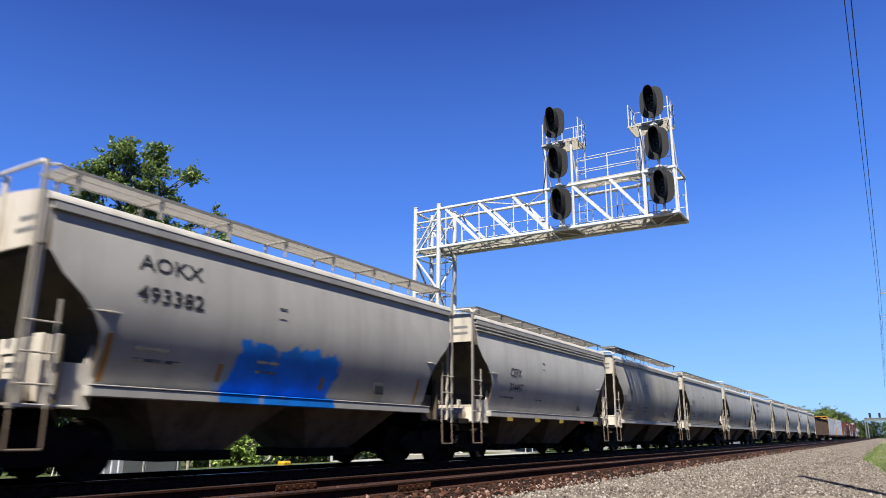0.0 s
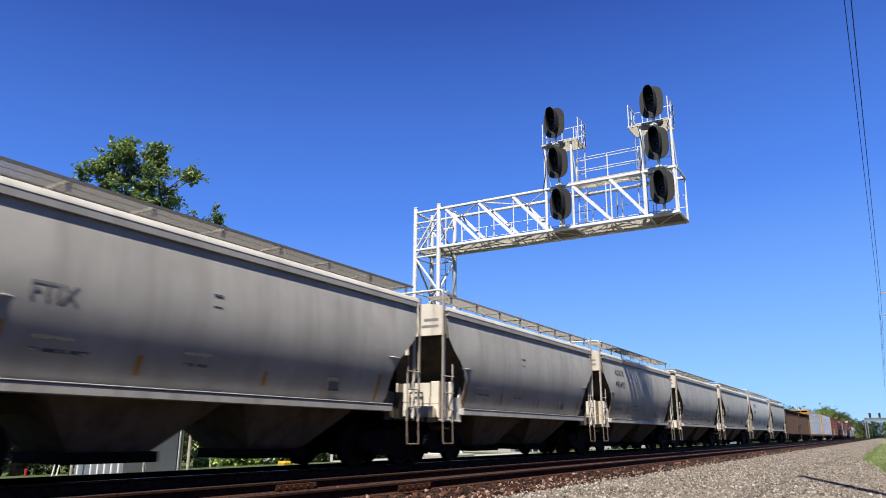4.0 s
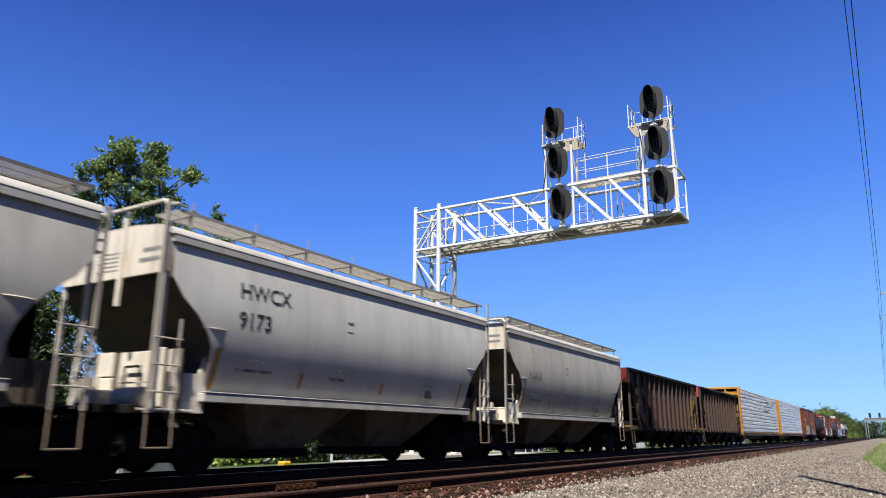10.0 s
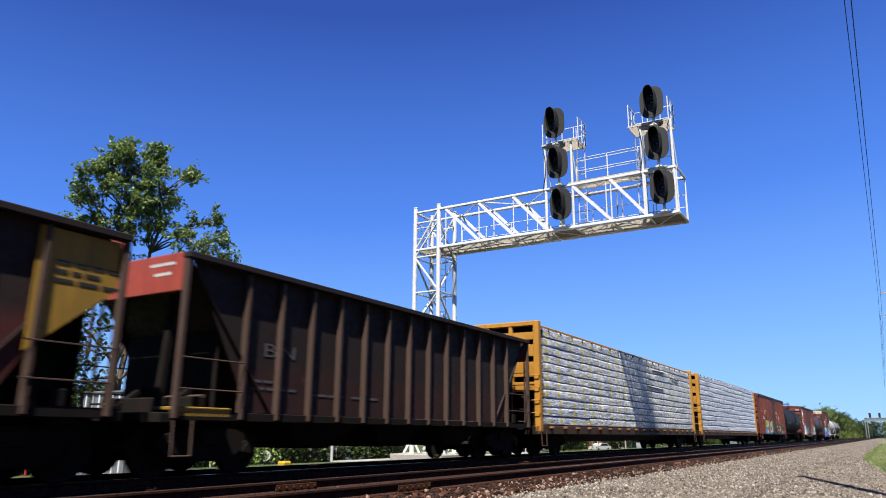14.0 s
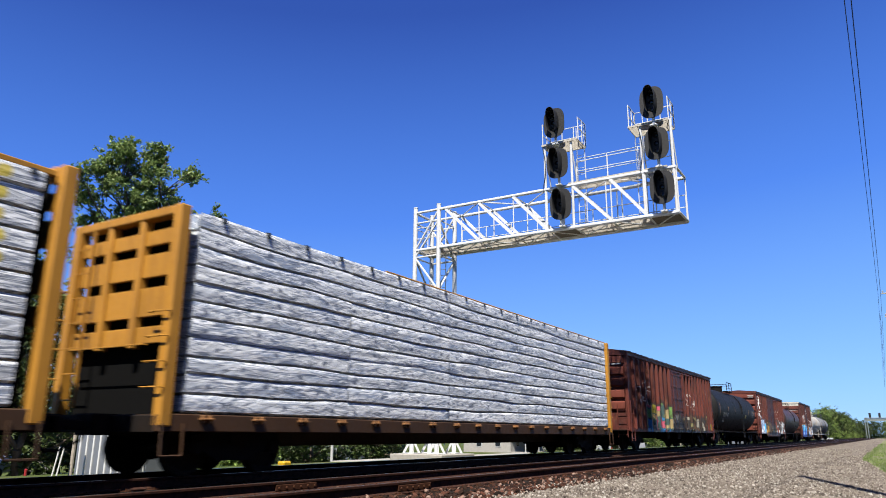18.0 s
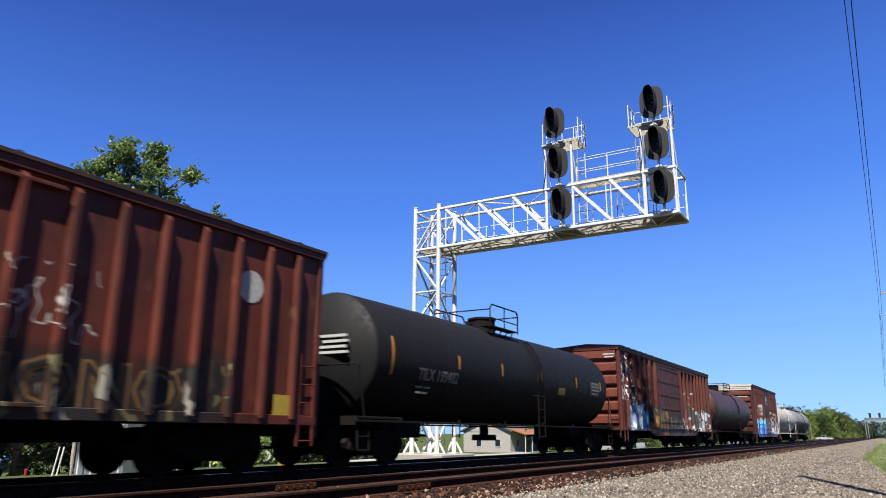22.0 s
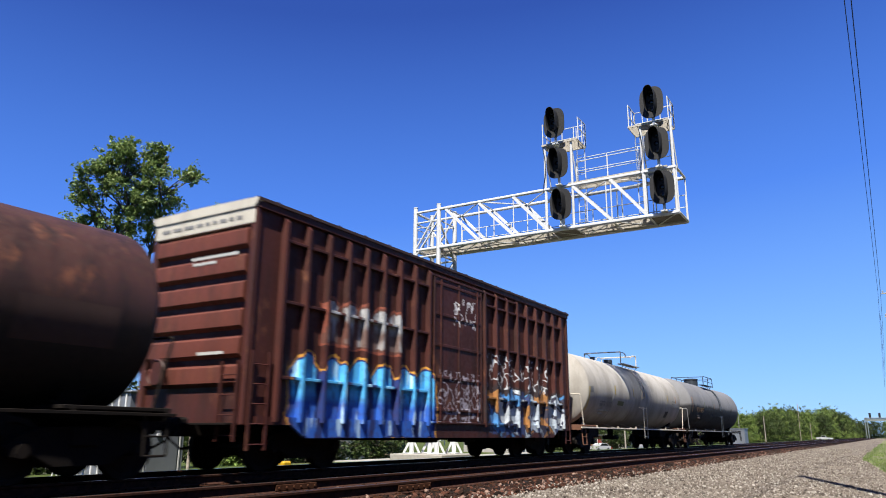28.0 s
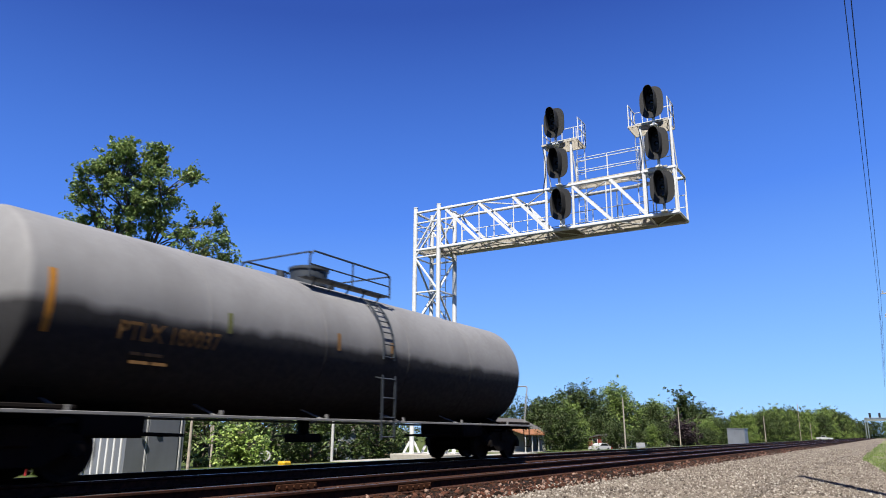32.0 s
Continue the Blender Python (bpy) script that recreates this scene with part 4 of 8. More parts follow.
    # lettering, boxes, reflectors
    if mark:
        x, zm, size, wide = (2.08, 2.42, 0.34, 0.95) if style == "striped" else (1.42, 2.44, 0.36, 0.95) if style == "faded" else (1.46, 3.16, 0.345, 1.24) if style == "plain" else (1.48, 3.04, 0.40, 1.02)
        lettering(mark, size, x, -max(hop_width(zm + size * 0.15 * q) for q in range(6)) - 0.012, zm, BLACKP if style != "faded" else GREYP, car, squeeze=wide, bold=0.004, flank=lambda q: -hop_width(q) - 0.007)
    if number:
        lettering(number, size, x, -max(hop_width(zm + size * (0.15 * q - 1.25)) for q in range(6)) - 0.012, zm - size * (1.42 if style == "plain" else 1.3), BLACKP if style != "faded" else GREYP, car, squeeze=wide, bold=0.004, flank=lambda q: -hop_width(q) - 0.007)
    for z in (1.93, 1.76):
        y = -hop_width(z + 0.03) - 0.008
        bars(car, 1.6, y, z, 1, FAINT)
        bars(car, 4.1, y, z, 1, FAINT)
    pl = placard(car, 7.65, -1.425, 1.56, 0.36, 0.30, FAINT, "placard_frame", 0.012)
    placard(pl, 7.68, -1.437, 1.59, 0.30, 0.16, BLACKP, "placard", 0.006)
    m = Mesh()
    for q in ((4.5, 4.70, 2.985, 3.0), (4.5, 4.70, 2.78, 2.795)):
        m.box(q[0], q[1], -1.556, -1.545, q[2], q[3])
    tagged(part("stencil_frame", m, FAINT, car), kind="stuff")
    for x, z0, z1 in ((1.10, 1.42, 2.12), (3.25, 1.55, 1.85), (5.9, 1.55, 1.80), (9.35, 1.42, 2.0)):
        m = Mesh()
        zs = span(z0, z1, 5)
        m.poly([q for z in zs for q in ((x, -hop_width(z) - 0.006, z), (x + 0.10, -hop_width(z) - 0.006, z))], [(2 * k, 2 * k + 1, 2 * k + 3, 2 * k + 2) for k in range(5)])
        if style != "striped":
            part("reflector", m, ORANGE, car, "orange reflective strip")
    if style == "striped":
        for x in (2.0, 4.0, 6.0, 8.0, 9.4):
            placard(car, x, -1.46, 1.10, 0.35, 0.11, YELLOWP if x != 8.0 else COALRED, "reflector")
    car["front"] = front
    CARS.append((car, front))
    return car


CARS = []
FAINT = plain("faint_dark_stencil", (0.10, 0.10, 0.105), 0.7)
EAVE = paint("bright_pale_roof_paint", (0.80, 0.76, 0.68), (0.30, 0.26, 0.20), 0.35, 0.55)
STEPP = plain("rust_stained_step_steel", (0.20, 0.15, 0.11), 0.75)
HOPPERPALE = paint("pale_hopper_grey_paint", (0.72, 0.70, 0.65), (0.20, 0.18, 0.15), 0.22, 0.55, (0.5, 0.5, 0.05), 0.10, dents=0.006)
HOPPERDUST = paint("dusty_hopper_grey_paint", (0.54, 0.51, 0.45), (0.13, 0.10, 0.08), 0.32, 0.6, (0.5, 0.5, 0.05), 0.12, dents=0.006)
GRATEDARK = plain("dark_dusty_walkway", (0.20, 0.19, 0.18), 0.7)
TOPCHORD = paint("grey_top_chord", (0.56, 0.54, 0.51), (0.20, 0.18, 0.17), 0.3, 0.6)


def math_node(nt, op, a, b=0.0, clamp=False):
    n = nt.nodes.new("ShaderNodeMath")
    n.operation, n.use_clamp = op, clamp
    for i, val in enumerate((a, b)):
        if isinstance(val, (int, float)):
            n.inputs[i].default_value = val
        else:
            nt.links.new(val, n.inputs[i])
    return n.outputs[0]


def sprayed(mat, x0, x1, z0, z1, letters, low, high, line, halo, shine=(0.8, 0.85, 0.9), seed=0.0):
    """Adds sprayed block letters to a paint: a fill in two tones, a dark outline and a bright halo."""
    nt = mat.node_tree
    bsdf = nt.nodes["Principled BSDF"]
    old = bsdf.inputs["Base Color"].links[0].from_socket
    co = nt.nodes.new("ShaderNodeTexCoord")
    sep = nt.nodes.new("ShaderNodeSeparateXYZ")
    nt.links.new(co.outputs["Object"], sep.inputs[0])
    wob = math_node(nt, "SUBTRACT", noisy(nt, 2.6 + seed, 3), 0.5)
    x = math_node(nt, "ADD", sep.outputs[0], math_node(nt, "MULTIPLY", wob, 0.30))
    z = math_node(nt, "ADD", sep.outputs[2], math_node(nt, "MULTIPLY", wob, 0.25))
    u = math_node(nt, "DIVIDE", math_node(nt, "SUBTRACT", x, x0), x1 - x0)
    v = math_node(nt, "DIVIDE", math_node(nt, "SUBTRACT", z, z0), z1 - z0)
    s = math_node(nt, "ABSOLUTE", math_node(nt, "SINE", math_node(nt, "MULTIPLY", u, math.pi * letters)))
    gap = math_node(nt, "MULTIPLY", math_node(nt, "SUBTRACT", s, 0.16), (x1 - x0) / letters * 0.25)
    top = math_node(nt, "MULTIPLY", math_node(nt, "SUBTRACT", math_node(nt, "ADD", math_node(nt, "MULTIPLY", s, 0.22), 0.78), v), z1 - z0)
    bot = math_node(nt, "MULTIPLY", v, z1 - z0)
    lef = math_node(nt, "MULTIPLY", u, x1 - x0)
    rig = math_node(nt, "MULTIPLY", math_node(nt, "SUBTRACT", 1.0, u), x1 - x0)
    d = math_node(nt, "MINIMUM", math_node(nt, "MINIMUM", top, bot), math_node(nt, "MINIMUM", lef, rig))
    stroke = noisy(nt, 1.0, 2, 0.5, (5.0, 5.0, 0.9))
    fill = ramp(nt, v, [(0.0, low), (0.42, low), (0.55, high), (1.0, high)])
    fill = blend(nt, ramp(nt, stroke, [(0.56, (0, 0, 0)), (0.66, (0.75,) * 3)]), fill, shine)
    fill = blend(nt, ramp(nt, stroke, [(0.30, (0.6,) * 3), (0.42, (0, 0, 0))]), fill, line)
    inner = ramp(nt, math_node(nt, "MINIMUM", gap, d), [(0.03, (0, 0, 0)), (0.05, (1, 1, 1))])
    patch = blend(nt, inner, line, fill)
    rim = ramp(nt, math_node(nt, "ADD", d, 0.1), [(0.085, (0, 0, 0)), (0.10, (1, 1, 1))])
    patch = blend(nt, rim, halo, patch)
    on = ramp(nt, math_node(nt, "ADD", d, 0.1), [(0.03, (0, 0, 0)), (0.045, (1, 1, 1))])
    worn = math_node(nt, "MULTIPLY", on, ramp(nt, noisy(nt, 6.0, 5), [(0.25, (0.35,) * 3), (0.5, (0.92,) * 3)]))
    nt.links.new(blend(nt, worn, old, patch), bsdf.inputs["Base Color"])
    return mat


def open_hopper_car(front, L, rear_yellow, label):
    """A ribbed open-top hopper: side sheets behind tapered ribs, sloping ends, red end panel."""
    car = thing("open_hopper_car", label, "freight car", "open hopper cars of the train")
    top, sill = 3.64, 1.02
    for s in (-1, 1):
        m = Mesh()
        m.prism([(0.25, top - 0.1), (L - 0.25, top - 0.1), (L - 1.7, 1.06), (1.7, 1.06)], "y", s * 1.35 - 0.02, s * 1.35 + 0.02)
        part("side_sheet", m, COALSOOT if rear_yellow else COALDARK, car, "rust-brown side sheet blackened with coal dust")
        c = Mesh()
        c.box(0, L, s * 1.45 - 0.10, s * 1.45 + 0.08, top - 0.11, top, 0.015)
        part("top_chord", c, COALDARK, car)
        c = Mesh()
        c.box(0.1, L - 0.1, s * 1.38 - 0.05, s * 1.38 + 0.05, sill - 0.12, sill + 0.03, 0.012)
        part("side_sill", c, UNDER, car)
        n = 12
        for k in range(n + 1):
            x = (1.60 if rear_yellow else 1.46) + k * 0.87 - (0.25 if k == 0 and rear_yellow else 0.0)
            r = Mesh()
            y0, y1 = s * 1.36, s * 1.49
            pts = [(x - 0.032, y0, sill - 0.1), (x + 0.032, y0, sill - 0.1), (x - 0.028, y1, sill - 0.08), (x + 0.028, y1, sill - 0.08),
                   (x - 0.036, y0, top - 0.12), (x + 0.036, y0, top - 0.12), (x - 0.03, s * 1.49, top - 0.14), (x + 0.03, s * 1.49, top - 0.14),
                   (x - 0.028, y1, top - 0.75), (x + 0.028, y1, top - 0.75)]
            r.solid(pts, [(0, 1, 3, 2), (2, 3, 9, 8), (8, 9, 7, 6), (4, 5, 7, 6), (0, 1, 5, 4), (0, 2, 8, 6, 4), (1, 3, 9, 7, 5)])
            rib = part("rib", r, COALRIB, car, "dusty upright rib")
            if s < 0:
                b = Mesh()
                for q in range(6):
                    b.box(x - 0.016, x + 0.016, -1.498, -1.485, sill + 0.14 + 0.31 * q, sill + 0.17 + 0.31 * q)
                tagged(part("rivet_strip", b, COALRIB, rib), kind="stuff")
        for x in (0.06, L - 0.06):
            r = Mesh()
            r.box(x - 0.045, x + 0.045, s * 1.46 - 0.05, s * 1.46 + 0.05, sill - 0.1, top - 0.09, 0.012)
            part("corner_post", r, COALRIB, car)
        for k in (0.5, 1.0):
            grab(car, [(0.1, s * 1.5, 0.9 + k), (1.4, s * 1.5, 0.9 + k)], COALRIB)
            grab(car, [(L - 0.1, s * 1.5, 0.9 + k), (L - 1.4, s * 1.5, 0.9 + k)], COALRIB)
        st = Mesh()
        st.pipe([(0.05, s * 1.48, 0.9), (0.05, s * 1.5, 0.35), (0.42, s * 1.5, 0.35), (0.42, s * 1.48, 0.9)], 0.018, 5)
        part("sill_step", st, COALRIB, car)
    for e in (0, 1):
        X = lambda a: a if e == 0 else L - a
        m = Mesh()
        m.solid([(X(0.12), -1.42, top - 0.1), (X(0.12), 1.42, top - 0.1), (X(0.16), -1.42, top - 0.14), (X(0.16), 1.42, top - 0.14),
                 (X(2.3), -1.42, 0.95), (X(2.3), 1.42, 0.95), (X(2.36), -1.42, 0.95), (X(2.36), 1.42, 0.95)],
                [(0, 1, 5, 4), (2, 3, 7, 6), (0, 2, 6, 4), (1, 3, 7, 5), (0, 1, 3, 2), (4, 5, 7, 6)])
        # the dark paint also carries the shade below the overhanging end
        part("slope_sheet", m, COALDARK, car, "soot-dark sloping end sheet, its shade also in the colour")
        m = Mesh()
        m.box(min(X(0.0), X(0.06)), max(X(0.0), X(0.06)), -1.40, 1.40, 2.98, top, 0.01)
        pan = part("end_panel", m, COALRED, car, "bright red upper end panel with white stencils")
        if e == 0:
            b = Mesh()
            for r, (a, c) in enumerate(((-1.25, -0.45), (-1.15, -0.6))):
                b.box(-0.006, 0.0, a * 0.8 - 0.2, c * 0.8 - 0.2, 3.44 - r * 0.17, 3.49 - r * 0.17)
            tagged(part("stencil_print", b, WHITEP, pan), kind="stuff")
        m = Mesh()
        m.box(min(X(-0.4), X(2.6)), max(X(-0.4), X(2.6)), -0.2, 0.2, 0.68, 1.02, 0.02)
        m.box(min(X(-0.2), X(0.05)), max(X(-0.2), X(0.05)), -1.45, 1.45, 0.85, 1.02, 0.02)
        m.box(min(X(0.6), X(0.8)), max(X(0.6), X(0.8)), -1.3, 1.3, 1.0, 1.3, 0.02)
        part("end_sill", m, UNDER, car)
        if e == 0:
            t = Mesh()
            t.lathe([(-0.5, 0), (-0.46, 0.15), (0.46, 0.15), (0.5, 0)], (0.95, -0.6, 1.2), (0, 1, 0), 12)
            part("brake_reservoir", t, COALRIB, car)
            # mustard imitates the warm sunlight on this platform
            t = Mesh()
            t.box(0.12, 1.25, -1.42, -0.85, sill + 0.04, sill + 0.10, 0.01)
            t.box(0.12, 1.25, -1.43, -1.39, sill - 0.06, sill + 0.07, 0.01)
            part("end_platform", t, MUSTARD, car, "dull mustard brake platform, sunlight put into its colour")
        for y in (-0.7, 0.7):
            q = Mesh()
            q.flat((X(0.30), y, 1.0), (X(0.45), y, top - 0.55), 0.12, 0.10, (1, 0, 0))
            q.flat((X(0.30), y, 1.0), (X(1.55), y, 1.85), 0.10, 0.08, (1, 0, 0))
            part("end_strut", q, UNDER, car, "dark end strut under the slope sheet")
        # dark plates added to close the end's underside with shade
        q = Mesh()
        q.box(min(X(1.0), X(1.05)), max(X(1.0), X(1.05)), -1.25, 1.25, 0.95, 2.45, 0.01)
        if e == 1:
            q.box(X(0.34), X(0.30), -1.0, 1.38, 0.95, 3.0, 0.01)
        part("end_bulkhead", q, UNDER, car, "dark plate standing in for shade under the slope sheet")
        ladder(car, X(-0.06), -1.3 if e else 0.85, 1.0, top, 0.45, 7, COALRIB if not (e and rear_yellow) else MUSTARD, "y")
        coupler(car, X(-0.1), -1 if e == 0 else 1)
    if rear_yellow:
        for s in (-1, 1):
            m = Mesh()
            m.prism([(L - 1.36, top - 0.15), (L - 0.13, top - 0.15), (L - 0.13, 2.75), (L - 1.36, 1.75)], "y", s * 1.42 - 0.008, s * 1.42 + 0.008)
            pl = part("yellow_corner_panel", m, MUSTARD, car, "mustard-yellow corner panel with black stencils")
            if s < 0:
                bars(pl, L - 1.1, -1.435, 3.0, 3, BLACKP)
    for xc in (3.9, 6.65, 9.4):
        m = Mesh()
        m.solid([(xc - 1.2, -1.35, 1.0), (xc + 1.2, -1.35, 1.0), (xc + 1.2, 1.35, 1.0), (xc - 1.2, 1.35, 1.0), (xc - 0.45, -1.0, 0.42), (xc + 0.45, -1.0, 0.42), (xc + 0.45, 1.0, 0.42), (xc - 0.45, 1.0, 0.42)],
                [(0, 1, 2, 3), (4, 5, 6, 7), (0, 1, 5, 4), (1, 2, 6, 5), (2, 3, 7, 6), (3, 0, 4, 7)])
        part("discharge_bay", m, UNDER, car)
    lettering("BN", 0.36, 1.95, -1.378, 2.08, FAINT, car, squeeze=1.9)
    bars(car, 1.75, -1.378, 1.6, 2, FAINT)
    for xa in (3.3, 4.6):
        bars(car, xa, -1.378, 1.42, 1, FAINT)
    truck(car, 1.15)
    truck(car, L - 1.15)
    CARS.append((car, front))
    return car


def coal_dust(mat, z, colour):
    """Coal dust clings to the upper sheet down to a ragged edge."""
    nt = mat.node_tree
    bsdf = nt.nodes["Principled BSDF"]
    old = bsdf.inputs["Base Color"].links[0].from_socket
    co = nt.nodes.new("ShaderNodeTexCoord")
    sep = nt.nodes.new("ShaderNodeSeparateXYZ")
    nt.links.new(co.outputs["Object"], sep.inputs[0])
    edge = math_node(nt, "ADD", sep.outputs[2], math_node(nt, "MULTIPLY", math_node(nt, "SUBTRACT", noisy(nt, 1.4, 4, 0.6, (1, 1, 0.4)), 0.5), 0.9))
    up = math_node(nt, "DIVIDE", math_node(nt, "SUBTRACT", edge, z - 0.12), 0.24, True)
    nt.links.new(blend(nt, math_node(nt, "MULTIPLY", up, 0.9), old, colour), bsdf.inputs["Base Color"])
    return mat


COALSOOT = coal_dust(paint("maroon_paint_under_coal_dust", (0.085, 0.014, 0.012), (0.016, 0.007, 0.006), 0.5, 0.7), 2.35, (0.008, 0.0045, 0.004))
COALDARK = coal_dust(paint("soot_blackened_brown_paint", (0.040, 0.011, 0.009), (0.010, 0.006, 0.005), 0.6, 0.7, rust=0.08), 1.9, (0.008, 0.0045, 0.004))


def wrapped(name, spots, bright):
    """White plastic wrap: bluish patches, long slanting creases with painted shade and highlights, printed marks."""
    m, nt, N, L, bsdf = nodes_of(name)
    geo = N.new("ShaderNodeObjectInfo")
    off = N.new("ShaderNodeCombineXYZ")
    L.new(math_node(nt, "MULTIPLY", geo.outputs["Random"], 37.0), off.inputs[0])
    L.new(math_node(nt, "MULTIPLY", geo.outputs["Random"], 11.0), off.inputs[2])

    def field(scale, detail, rough, stretch, tilt=0.0):
        co = N.new("ShaderNodeTexCoord")
        move = N.new("ShaderNodeVectorMath")
        L.new(co.outputs["Object"], move.inputs[0])
        L.new(off.outputs[0], move.inputs[1])
        turn = N.new("ShaderNodeMapping")
        turn.inputs["Rotation"].default_value = (0, tilt, 0)
        L.new(move.outputs[0], turn.inputs[0])
        mp = N.new("ShaderNodeMapping")
        mp.inputs["Scale"].default_value = stretch
        L.new(turn.outputs[0], mp.inputs[0])
        nz_ = N.new("ShaderNodeTexNoise")
        nz_.inputs["Scale"].default_value, nz_.inputs["Detail"].default_value, nz_.inputs["Roughness"].default_value = scale, detail, rough
        L.new(mp.outputs[0], nz_.inputs[0])
        return nz_.outputs[0]

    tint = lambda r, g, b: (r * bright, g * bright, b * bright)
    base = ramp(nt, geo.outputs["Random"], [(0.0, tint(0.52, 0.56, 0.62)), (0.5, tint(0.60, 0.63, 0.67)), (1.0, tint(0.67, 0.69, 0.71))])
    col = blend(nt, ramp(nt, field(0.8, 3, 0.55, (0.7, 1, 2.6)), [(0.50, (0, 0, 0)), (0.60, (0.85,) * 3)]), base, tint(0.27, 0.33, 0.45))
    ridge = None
    # fold shade and the highlight beside it are painted into the colour
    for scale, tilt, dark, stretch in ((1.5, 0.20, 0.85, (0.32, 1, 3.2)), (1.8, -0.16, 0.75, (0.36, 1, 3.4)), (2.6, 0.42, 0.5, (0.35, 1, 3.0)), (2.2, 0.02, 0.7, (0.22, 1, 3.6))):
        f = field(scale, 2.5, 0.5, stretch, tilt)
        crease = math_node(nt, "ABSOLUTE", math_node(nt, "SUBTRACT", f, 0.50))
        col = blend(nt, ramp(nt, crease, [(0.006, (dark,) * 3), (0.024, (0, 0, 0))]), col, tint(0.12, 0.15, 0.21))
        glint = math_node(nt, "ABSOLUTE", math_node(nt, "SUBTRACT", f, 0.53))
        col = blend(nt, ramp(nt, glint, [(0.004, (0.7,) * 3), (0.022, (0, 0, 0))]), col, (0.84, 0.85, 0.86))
        ridge = f if ridge is None else math_node(nt, "ADD", ridge, f)
    streak = ridge
    # printed marks, one row along each bundle
    co = N.new("ShaderNodeTexCoord")
    sep = N.new("ShaderNodeSeparateXYZ")
    L.new(co.outputs["Object"], sep.inputs[0])
    pitch, radius, colour = (1.15, 0.098, (0.50, 0.39, 0.03)) if spots else (1.4, 0.045, (0.10, 0.12, 0.17))
    along = math_node(nt, "ADD", math_node(nt, "DIVIDE", sep.outputs[0], pitch), math_node(nt, "MULTIPLY", geo.outputs["Random"], 0.25 if spots else 7.0))
    along = math_node(nt, "ADD", along, math_node(nt, "MULTIPLY", noisy(nt, 1.1, 1), 0.35))
    dx = math_node(nt, "MULTIPLY", math_node(nt, "SUBTRACT", math_node(nt, "FRACT", along), 0.5), pitch * 0.75)
    dz = math_node(nt, "SUBTRACT", sep.outputs[2], math_node(nt, "ADD", 0.05, math_node(nt, "MULTIPLY", noisy(nt, 0.9, 1), 0.2)))
    dist = math_node(nt, "SQRT", math_node(nt, "ADD", math_node(nt, "MULTIPLY", dx, dx), math_node(nt, "MULTIPLY", dz, dz)))
    dist = math_node(nt, "ADD", dist, math_node(nt, "MULTIPLY", math_node(nt, "SUBTRACT", noisy(nt, 14.0, 3), 0.5), 0.05))
    col = blend(nt, ramp(nt, dist, [(radius * 0.8, (0.88,) * 3), (radius, (0, 0, 0))]), col, colour)
    L.new(col, bsdf.inputs["Base Color"])
    bsdf.inputs["Roughness"].default_value = 0.5
    relief(nt, streak, bsdf, 0.35, 0.03)
    return m


